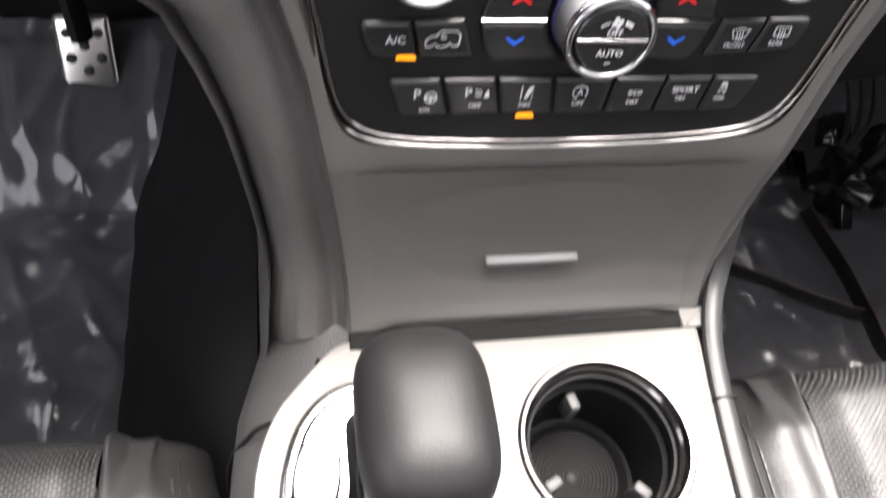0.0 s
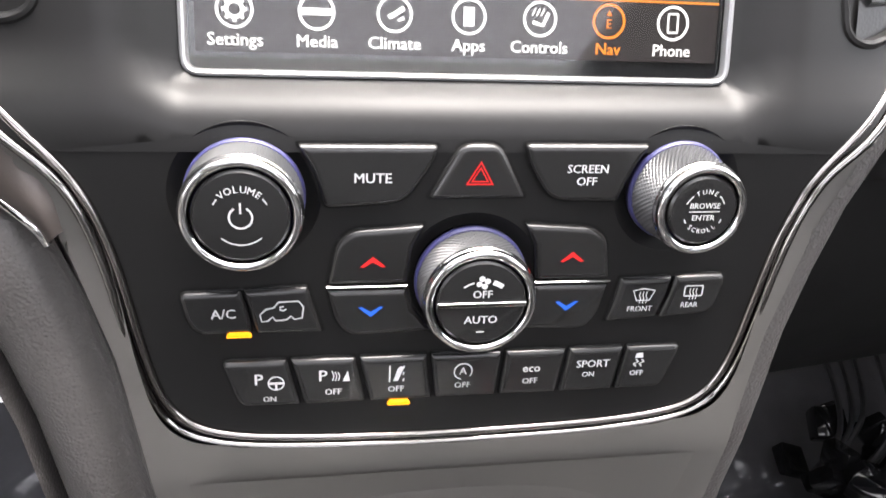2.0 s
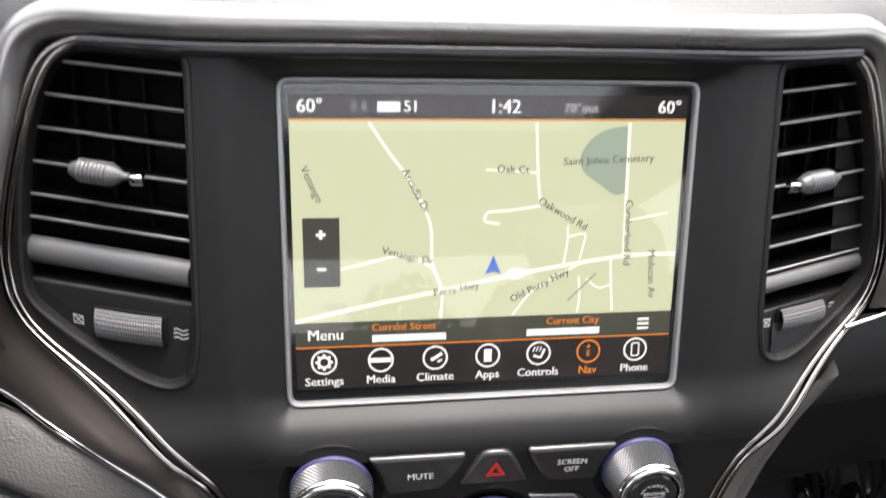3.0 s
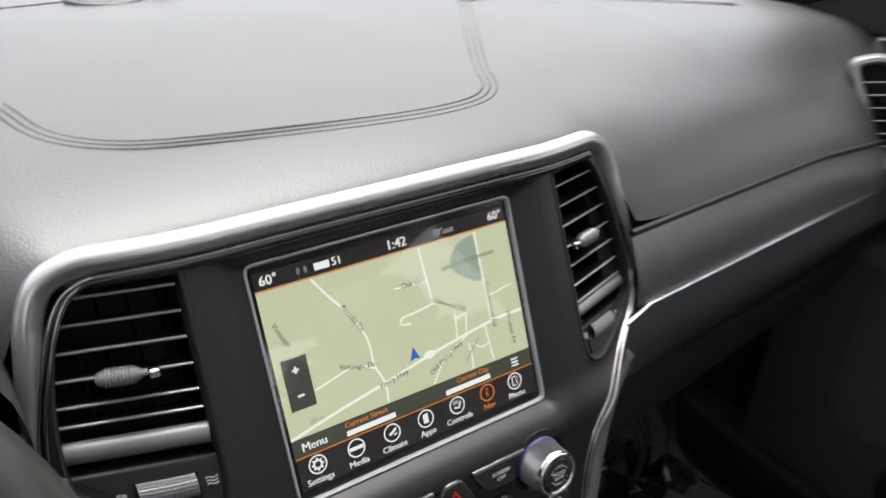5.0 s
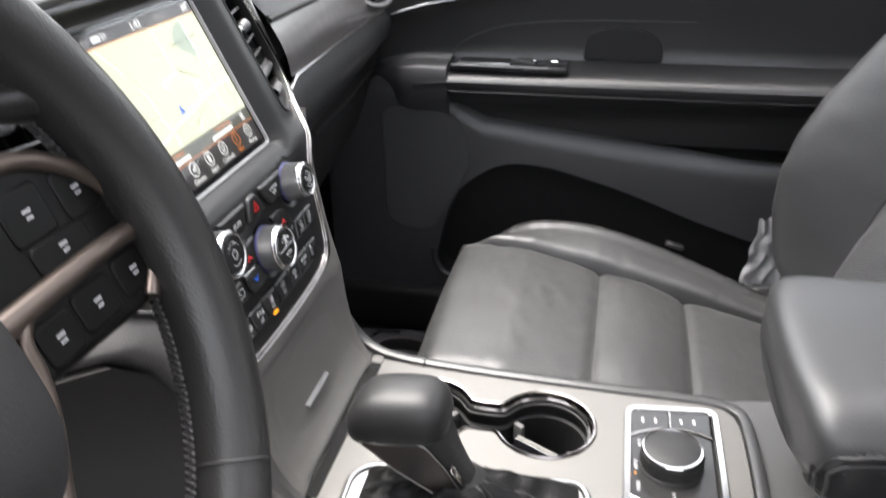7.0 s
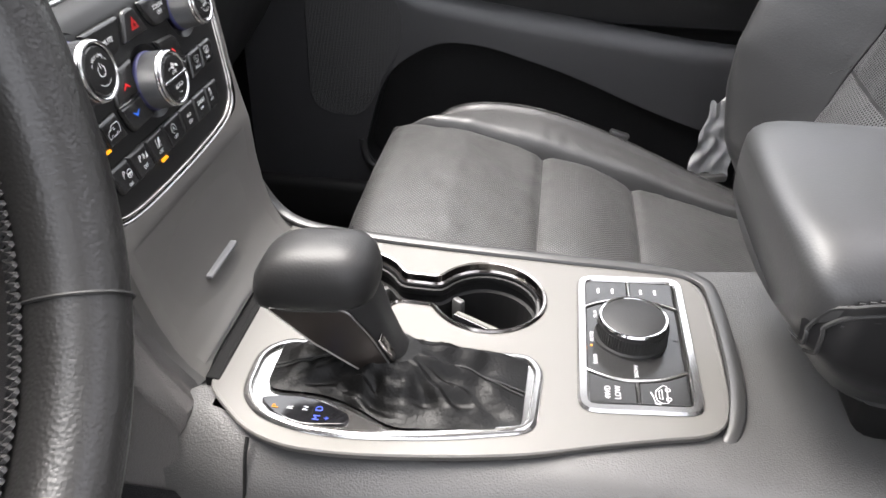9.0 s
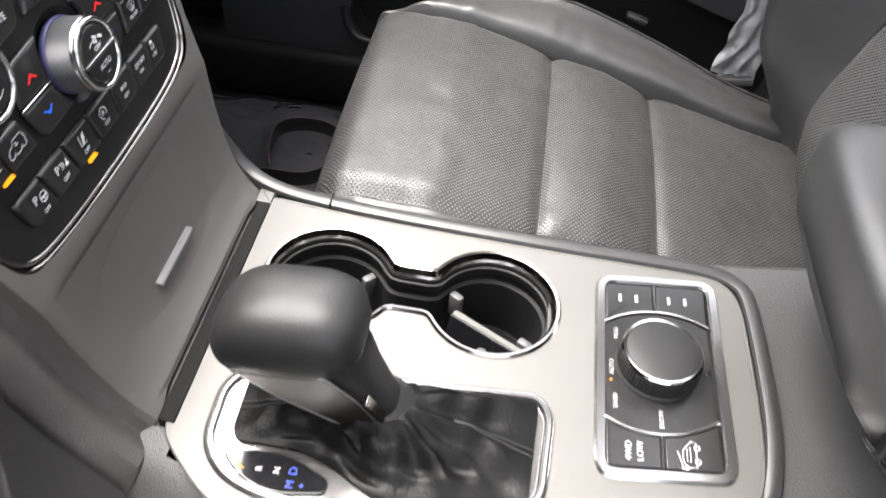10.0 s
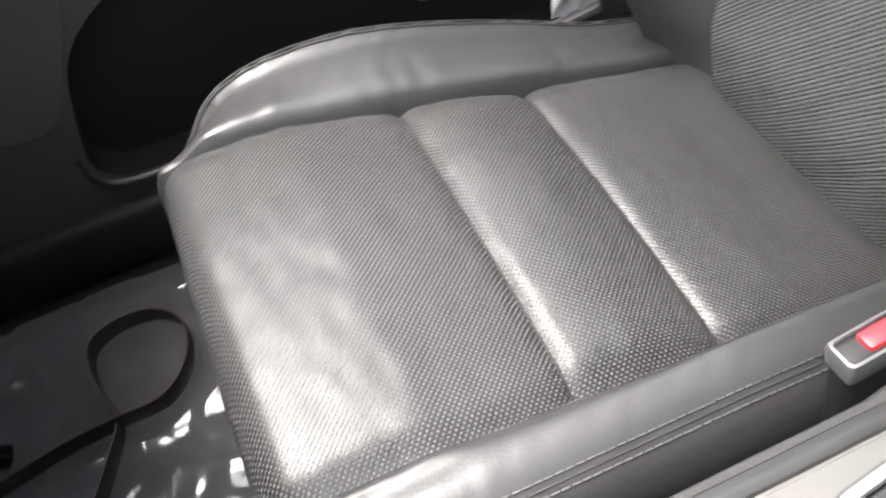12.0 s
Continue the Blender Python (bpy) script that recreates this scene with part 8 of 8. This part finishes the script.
for sgn in (1, -1):
    def WS(u, v, w=0.0):
        return W(sgn * u, v, w - 0.004)

    hull = [(0.066, 0.064), (0.122, 0.063), (0.150, 0.055), (0.172, 0.036), (0.1815, 0.010), (0.178, -0.014), (0.163, -0.031), (0.120, -0.029), (0.086, -0.028), (0.066, -0.030)]
    sp = [Vector((x, y)) for x, y in rounded(hull, [0.004, 0.02, 0.02, 0.02, 0.015, 0.015, 0.010, 0.01, 0.006, 0.004])]
    if area2(sp) < 0:
        sp.reverse()
    part("spoke", bm_pad(sp, WS, -0.030, -0.002, 0.004), M_SWITCH, wheel, "satin black switch panel")
    arch = spline([(0.070, 0.060), (0.121, 0.0590), (0.147, 0.0505), (0.1675, 0.032), (0.1770, 0.009), (0.1740, -0.014), (0.1610, -0.0275)], 6)
    part("spoke_trim", bm_tube([WS(p.x, p.y, -0.001) for p in arch], (0.0046, 0.0036), 14, up=w_out), M_TAN, wheel, "warm silver arch of the spoke", smooth=60)
    bar = spline([(0.0800, 0.0040), (0.110, 0.0052), (0.145, 0.0060), (0.1740, 0.0052)], 6)
    part("spoke_bar", bm_tube([WS(p.x, p.y, 0.0) for p in bar], lambda q: (0.0062 - 0.0014 * q, 0.0042), 14, up=w_out), M_TAN, wheel, "warm silver bar", smooth=60)
    leg = spline([(0.0930, 0.0030), (0.0860, -0.006), (0.0840, -0.020), (0.0765, -0.040), (0.0620, -0.066), (0.052, -0.095), (0.047, -0.130)], 6)
    part("spoke_leg", bm_tube([WS(p.x, p.y, -0.001) for p in leg], (0.0042, 0.0040), 14, up=w_out), M_TAN, wheel, "warm silver edge of the lower spoke", smooth=60)
    # six switches with white marks, three over and three under the bar
    for (u, v, a, b) in ((0.153, 0.0345, 0.011, 0.012), (0.122, 0.0360, 0.013, 0.012), (0.130, 0.0165, 0.018, 0.007), (0.1590, -0.0115, 0.012, 0.010), (0.1300, -0.0125, 0.013, 0.010), (0.1030, -0.0140, 0.011, 0.010)):
        part("wheel_button", bm_pad(rect(u - a, v - b, u + a, v + b, 0.004), WS, -0.006, -0.0008, 0.0012), M_SWITCH, wheel)
        bm = bm_stroke([(u - 0.0026, v + 0.0016), (u + 0.0026, v + 0.0016)], 0.0013, WS, -0.0003)
        bm_stroke([(u - 0.0020, v - 0.0014), (u + 0.0020, v - 0.0014)], 0.0012, WS, -0.0003, bm)
        part("button_mark", bm, M_GREYPRINT, wheel, smooth=0)
    part("thumb_rest", bm_tube(spline([W(sgn * 0.110, 0.084, -0.016), W(sgn * 0.140, 0.081, -0.010), W(sgn * 0.168, 0.073, -0.005), W(sgn * 0.186, 0.058, -0.002)], 6), lambda q: (0.006 + 0.008 * q, 0.008 + 0.008 * q), 16, up=w_out), M_WHEEL, wheel, smooth=60)
low = [Vector(p) for p in rounded([(-0.045, -0.055), (0.045, -0.055), (0.030, -0.172), (-0.030, -0.172)], 0.012)]
if area2(low) < 0:
    low.reverse()
part("lower_spoke", bm_pad(low, W, -0.028, -0.008, 0.006), M_TAN, wheel)
col = thing("steering_column", "black plastic steering column cover", "steering column")
loops = []
for w, r in ((-0.03, 0.055), (-0.06, 0.062), (-0.14, 0.066), (-0.20, 0.06)):
    loops.append([W(r * 1.05 * math.cos(a), r * math.sin(a) - 0.01, w) for a in [2 * math.pi * i / 28 for i in range(28)]])
part("column_cover", bm_loops(loops, True, True, True), M_HARD, col)
part("stalk", bm_tube([W(0.05, -0.01, -0.07), W(0.10, -0.015, -0.065), W(0.145, -0.02, -0.06)], lambda s: (0.006 + 0.003 * s, 0.006 + 0.003 * s), 10), M_HARD, col)
# instrument hood behind the wheel
hood = thing("instrument_hood", "black hood over the instrument cluster", "instrument cluster")
rows = []
for j in range(9):
    s = j / 8
    rows.append([Vector((-0.375 + 0.17 * math.cos(a), 0.03 + 0.20 * s, 0.76 + (0.115 + 0.01 * s) * max(0, math.sin(a)) ** 0.6)) for a in [math.pi * i / 30 for i in range(31)]])
bm = bm_loops(rows, False)
part("cowl", bm, M_DASH, hood)
part("cluster_face", bm_box((-0.375, 0.14, 0.79), (0.30, 0.02, 0.14), 0.01), M_GLOSS, hood)

# ---- pedals ----
pedal = thing("brake_pedal", "steel brake pedal with dark rubber studs", "pedal")
pm = Matrix.Rotation(radians(-28), 4, "X")
po = Vector((-0.352, 0.40, 0.172))
part("pedal_plate", bm_box(po, (0.058, 0.008, 0.108), 0.006, 3, pm), M_STEEL, pedal, "brushed steel plate")
for a, b in ((-0.016, 0.036), (0.016, 0.036), (0.0, 0.022), (-0.016, 0.008), (0.016, 0.008), (0.0, -0.006)):
    c = po + pm @ Vector((a, -0.005, b))
    part("stud", bm_turn([(0.0056, -0.001), (0.0052, 0.0018), (0.003, 0.0024)], c, pm @ Vector((0, -1, 0)), 14), M_RUBBER, pedal)
part("pedal_arm", bm_tube(spline([po + Vector((0, 0.01, 0.03)), po + Vector((0.0, 0.03, 0.16)), po + Vector((0.0, 0.05, 0.34))], 5), (0.010, 0.014), 8), M_DARK, pedal)

# ---- loose strap and wire bundle in the passenger footwell ----
strap = thing("loose_strap", "looped flat black strap with dull red edges lying on the mat", "strap")
lx = [(0.478, 0.205, 0.118), (0.490, 0.165, 0.112), (0.500, 0.120, 0.110), (0.503, 0.065, 0.112), (0.507, 0.012, 0.112), (0.540, -0.020, 0.114), (0.588, -0.026, 0.116), (0.618, 0.002, 0.118), (0.622, 0.046, 0.118), (0.603, 0.078, 0.116),
      (0.555, 0.079, 0.112), (0.510, 0.066, 0.104), (0.461, 0.086, 0.101), (0.404, 0.117, 0.100), (0.34, 0.15, 0.100)]
sp = spline(lx, 8)
part("strap_band", bm_tube(sp, (0.0014, 0.0125), 8, up=(0, 0, 1)), M_STRAP, strap)
for d in (0.0125,):
    part("strap_edge", bm_tube([p + Vector((0, 0, d)) for p in sp], 0.0010, 5), M_STRAPEDGE, strap, "dull red piping")
plug = thing("wire_connector", "bundle of black wire connectors lying on the mat", "connector")
random.seed(5)
for k in range(24):
    c = Vector((0.545 + random.uniform(-0.09, 0.07), 0.235 + random.uniform(-0.07, 0.06), 0.125 + random.uniform(-0.01, 0.075)))
    m = Euler((random.uniform(0, 3), random.uniform(0, 3), random.uniform(0, 3))).to_matrix().to_4x4()
    part("housing", bm_box(c, (0.022 + 0.012 * random.random(), 0.018, 0.034), 0.003, 2, m), M_GLOSS, plug)
for k in range(9):
    a = Vector((0.46 + 0.02 * k, 0.22 + 0.01 * (k % 3), 0.15))
    part("wire", bm_tube(spline([a, a + Vector((0.03, 0.02, 0.06)), a + Vector((0.0, 0.06, 0.14)), a + Vector((-0.04, 0.12, 0.22))], 6), 0.003, 6), M_RUBBER, plug)

# ---- the car's own bonnet and wiper, seen through the windscreen ----
bonnet = thing("bonnet", "white bonnet beyond the windscreen", "car bonnet")
rows = []
for j in range(20):
    y = 0.87 + 1.0 * j / 19
    rows.append([Vector((x, y - 0.40 * x * x, 0.818 - 0.25 * (y - 0.87) - 0.02 * (x / 0.8) ** 2)) for x in [-0.82 + 1.64 * i / 40 for i in range(41)]])
bm = bm_loops(rows, False)
bmesh.ops.solidify(bm, geom=bm.faces[:], thickness=0.02)
part("bonnet_skin", bm, bpy.data.materials["white_car_paint"], bonnet)
cowl = part("wiper_cowl", bm_loops([[Vector((x, screen_foot(x) + d, z)) for x in [-0.78 + 1.56 * i / 30 for i in range(31)]] for d, z in ((0.0, 0.79), (0.0, 0.815), (0.04, 0.815), (0.10, 0.79), (0.24, 0.78))], False), M_LOWER)
tagged(cowl, "black plastic cowl below the windscreen", "cowl", kind="structure")
wiper = thing("wiper", "black wiper arm resting on the windscreen foot", "wiper")
part("wiper_arm", bm_tube(spline([(0.06, 0.745, 0.820), (0.22, 0.73, 0.824), (0.40, 0.655, 0.824), (0.50, 0.595, 0.822)], 6), (0.007, 0.004), 8), M_RUBBER, wiper)
part("wiper_blade", bm_tube(spline([(-0.05, 0.735, 0.828), (0.25, 0.700, 0.832), (0.48, 0.605, 0.829)], 8), (0.004, 0.005), 6), M_RUBBER, wiper)
part("washer_jet", bm_box((0.06, 0.90, 0.815), (0.03, 0.02, 0.015), 0.005, 2), M_RUBBER, wiper)

# ---- parked cars ----
def car_paint(name, col, metal=0.3):
    return surface(name, col, 0.22, metal, coat=0.8, bump=0.0, vary=0.04, big=3, rough_var=0.04)


def parked_car(at, heading, paint, label, length=4.7, width=1.88, height=1.45, suv=False, detail=None):
    """A parked car; its own axis x points to its nose, its tail is at x = 0."""
    t = thing("parked_car", label, "car", "cars parked in the lot")
    R = Matrix.Translation((at[0], at[1], -0.42)) @ Matrix.Rotation(radians(heading), 4, "Z")

    def G(x, y, z):
        return R @ Vector((x, y, z))

    hw = width / 2
    belt = 0.98 if not suv else 1.08
    # rows along the length: x, underside, shoulder height, half width
    XS = [(0.0, 0.42, belt - 0.08, 0.80), (0.03, 0.34, belt - 0.03, 0.88), (0.12, 0.30, belt, 0.95), (0.4, 0.26, belt, 0.985), (0.9, 0.24, belt, 1.0), (2.0, 0.24, belt - 0.02, 1.0), (3.2, 0.24, belt - 0.05, 1.0), (4.0, 0.24, belt - 0.14, 0.97), (length - 0.15, 0.28, 0.70, 0.90), (length, 0.40, 0.58, 0.78)]
    loops = []
    for x, zb, zs, k in XS:
        w = hw * k
        P = [(-w * 0.90, zb), (-w * 0.985, zb + 0.12), (-w, zs * 0.62), (-w * 0.985, zs - 0.10), (-w * 0.93, zs), (-w * 0.5, zs + 0.025), (0, zs + 0.03), (w * 0.5, zs + 0.025), (w * 0.93, zs), (w * 0.985, zs - 0.10), (w, zs * 0.62), (w * 0.985, zb + 0.12), (w * 0.90, zb)]
        loops.append([G(x, y, z) for y, z in P])
    part("body", bm_loops(loops, True, True, True), paint, t, smooth=50)
    # cabin
    xr = 0.12 if suv else 0.75
    cab = [(xr, belt - 0.02, 0.80), (xr + (0.28 if suv else 0.55), height - 0.10, 0.64), (xr + (0.55 if suv else 1.0), height, 0.62), (2.4, height, 0.63), (2.9, height - 0.08, 0.64), (3.7, belt - 0.05, 0.80)]
    loops = [[G(x, -hw * k, z), G(x, -hw * k * 0.6, z + 0.02), G(x, 0, z + 0.03), G(x, hw * k * 0.6, z + 0.02), G(x, hw * k, z)] for x, z, k in cab]
    base_l = [[G(x, -hw * 0.9, belt - 0.06) for x, _, _ in cab], [G(x, hw * 0.9, belt - 0.06) for x, _, _ in cab]]
    part("roof", bm_loops(loops[1:5], False), paint, t)
    part("rear_window", bm_loops(loops[0:2], False), M_CARGLASS, t)
    part("windscreen", bm_loops(loops[4:6], False), M_CARGLASS, t)
    for s in (0, 1):
        topl = [lp[0 if s == 0 else 4] for lp in loops]
        part("side_window", bm_loops([base_l[s], topl], False), M_CARGLASS, t)

    def rear(u, v, w=0.0):
        return G(-w - 0.002 + 0.10 * (abs(u) / hw) ** 4, -u, v)

    part("bumper", bm_pad([Vector(p) for p in rounded([(-hw * 0.93, 0.36), (hw * 0.93, 0.36), (hw * 0.95, 0.66), (-hw * 0.95, 0.66)], 0.06)], rear, -0.12, 0.045, 0.03), paint, t)
    part("lower_valance", bm_pad([Vector(p) for p in rounded([(-hw * 0.80, 0.26), (hw * 0.80, 0.26), (hw * 0.72, 0.42), (-hw * 0.72, 0.42)], 0.04)], rear, -0.10, 0.060, 0.02), M_LOWER, t)
    for s in (1, -1):
        lamp = [(s * hw * 0.42, belt - 0.20), (s * hw * 0.94, belt - 0.22), (s * hw * 0.95, belt - 0.08), (s * hw * 0.50, belt - 0.10)]
        lamp = [Vector(p) for p in rounded(lamp, 0.025)]
        if area2(lamp) < 0:
            lamp.reverse()
        part("tail_lamp", bm_pad(lamp, rear, -0.08, 0.022, 0.012), M_TAIL, t, "red tail lamp")
        part("reflector", bm_pad(rect(s * hw * 0.66 - 0.09, 0.47, s * hw * 0.66 + 0.09, 0.505, 0.01), rear, 0.0, 0.052, 0.004), M_TAIL, t)
        pipe = [Vector(p) for p in rounded([(s * hw * 0.56 - 0.15, 0.29), (s * hw * 0.56 + 0.15, 0.29), (s * hw * 0.56 + 0.12, 0.385), (s * hw * 0.56 - 0.12, 0.385)], 0.02)]
        if area2(pipe) < 0:
            pipe.reverse()
        part("exhaust_trim", bm_loops([[rear(p.x, p.y, w) for p in shrink(pipe, d)] for d, w in ((0.0, 0.03), (0.0, 0.075), (0.012, 0.075), (0.014, 0.04))], True, False, True), M_STEEL, t)
    part("plate_recess", bm_pad(rect(-0.34, 0.60, 0.34, 0.86, 0.03), rear, -0.03, 0.006, 0.004), M_LOWER if suv else paint, t)
    pl = part("number_board", bm_pad(rect(-0.17, 0.64, 0.17, 0.81, 0.012), rear, 0.0, 0.058, 0.004), M_PLATE, t, "black board with yellow shape and pale bar")
    part("board_shape", bm_fill([(p.x, p.y) for p in disc(-0.005, 0.765, 0.045, 14)], rear, 0.061), M_YELLOW, pl)
    part("board_bar", bm_fill([(-0.12, 0.655), (0.10, 0.655), (0.10, 0.69), (-0.12, 0.69)], rear, 0.061), M_WHITE, pl)
    part("badge", bm_pad(disc(0.0, belt - 0.06, 0.045, 18), rear, 0.0, 0.020, 0.006), M_RIM, t)
    for s in (1, -1):
        for x in (0.95, length - 0.9):
            r = 0.34 if not suv else 0.38
            c = G(x, s * (hw - 0.10), r)
            ax = R.to_3x3() @ Vector((0, s, 0))
            wh = part("wheel", bm_turn([(r * 0.66, -0.10), (r * 0.95, -0.10), (r, -0.06), (r, 0.07), (r * 0.95, 0.105), (r * 0.70, 0.110), (r * 0.68, 0.09)], c, ax, 32, cap1=False, cap0=True), M_TYRE, t)
            bm = bmesh.new()
            bm_turn([(r * 0.70, 0.085), (r * 0.68, 0.108), (r * 0.62, 0.108), (r * 0.61, 0.06)], c, ax, 32, bm, cap1=False)
            e1 = ax.orthogonal().normalized()
            e2 = ax.cross(e1)
            for k in range(10):
                a = 2 * math.pi * k / 10
                d = e1 * math.cos(a) + e2 * math.sin(a)
                bm_tube([c + ax * 0.095 + d * 0.05, c + ax * 0.10 + d * r * 0.64], (0.022, 0.012), 6, bm=bm)
            bm_turn([(0.07, 0.06), (0.07, 0.10), (0.03, 0.11)], c, ax, 16, bm)
            part("rim", bm, M_RIM, wh)
            arch = [c + ax * 0.085 + (e1 * math.cos(a) + e2 * math.sin(a)) * (r + 0.035) for a in [2 * math.pi * i / 28 for i in range(28)]]
            part("wheel_arch", bm_loops([arch, [p - ax * 0.16 for p in arch]], True, False, True), M_DARK, t)
    return t


P_BLUE = car_paint("blue_car_paint", (0.03, 0.09, 0.32))
P_SILVER = car_paint("silver_car_paint", (0.55, 0.56, 0.57), 0.6)
P_GREY = car_paint("dark_grey_car_paint", (0.02, 0.022, 0.025), 0.3)
P_WHITE = car_paint("pale_car_paint", (0.52, 0.55, 0.56), 0.1)
P_RED = car_paint("red_car_paint", (0.35, 0.03, 0.03), 0.2)
parked_car((6.35, 0.92), 0, P_GREY, "dark grey suv with red tail lamps and silver exhaust trims", 4.9, 2.0, 1.68, True)
parked_car((6.55, 4.15), 0, P_SILVER, "silver sedan with red tail lamps", 4.7, 1.85, 1.43)
parked_car((6.35, 7.05), 4, P_BLUE, "blue sedan with red tail lamps", 4.8, 1.90, 1.43)
parked_car((6.2, 9.6), 0, P_WHITE, "white car with red tail lamps", 4.6, 1.85, 1.5)
parked_car((7.2, -2.25), 0, P_WHITE, "white suv with red tail lamps", 4.8, 1.95, 1.7, True)
parked_car((7.4, -5.0), 0, P_BLUE, "blue hatchback parked beyond the white suv", 4.3, 1.85, 1.5)
parked_car((3.6, -17.0), 95, P_WHITE, "white sedan standing far behind", 4.6, 1.85, 1.43)
parked_car((6.6, -18.5), 80, P_RED, "dark red car standing far behind", 4.5, 1.85, 1.45)
parked_car((-2.5, 12.0), 90, P_SILVER, "silver car parked ahead across the lot", 4.6, 1.85, 1.45)

parked_car((10.2, -10.0), 60, P_WHITE, "white sedan standing across the lot behind", 4.6, 1.85, 1.43)
parked_car((15.5, -13.0), 60, P_RED, "dark red car standing across the lot behind", 4.5, 1.85, 1.45)

# far trees and a low building around the lot
def tree_row(x0, y0, x1, y1, n, seed):
    random.seed(seed)
    for k in range(n):
        t = thing("tree", "leafy green tree at the edge of the lot", "tree", "trees round the lot")
        s = (k + random.uniform(-0.2, 0.2)) / max(1, n - 1)
        c = Vector((x0 + (x1 - x0) * s, y0 + (y1 - y0) * s, -0.42))
        h = random.uniform(6, 9)
        part("trunk", bm_tube([c, c + Vector((0.1, 0, h * 0.3)), c + Vector((0, 0.1, h * 0.6))], lambda q: (0.22 - 0.14 * q, 0.22 - 0.14 * q), 8), M_BARK, t)
        bm = bmesh.new()
        for q in range(420):
            d = Vector((random.gauss(0, 1), random.gauss(0, 1), random.gauss(0, 1))).normalized() * random.uniform(0.55, 1.0)
            p = c + Vector((d.x * h * 0.34, d.y * h * 0.34, h * 0.62 + d.z * h * 0.36))
            a = Vector((random.uniform(-1, 1), random.uniform(-1, 1), random.uniform(-1, 1))).normalized() * 0.32
            b = a.orthogonal().normalized() * 0.26
            bm.faces.new([bm.verts.new(p + a), bm.verts.new(p + b), bm.verts.new(p - a), bm.verts.new(p - b)])
        part("crown", bm, M_LEAF, t, smooth=0)


M_BARK = surface("tree_bark", (0.10, 0.08, 0.06), 0.9, grain=40, bump=0.8, bump_dist=0.02)
M_LEAF = surface("tree_leaves", (0.06, 0.10, 0.03), 0.7, vary=0.4, big=1.5)
tree_row(-18, -34, 26, -36, 7, 3)
tree_row(34, -20, 36, 34, 7, 9)
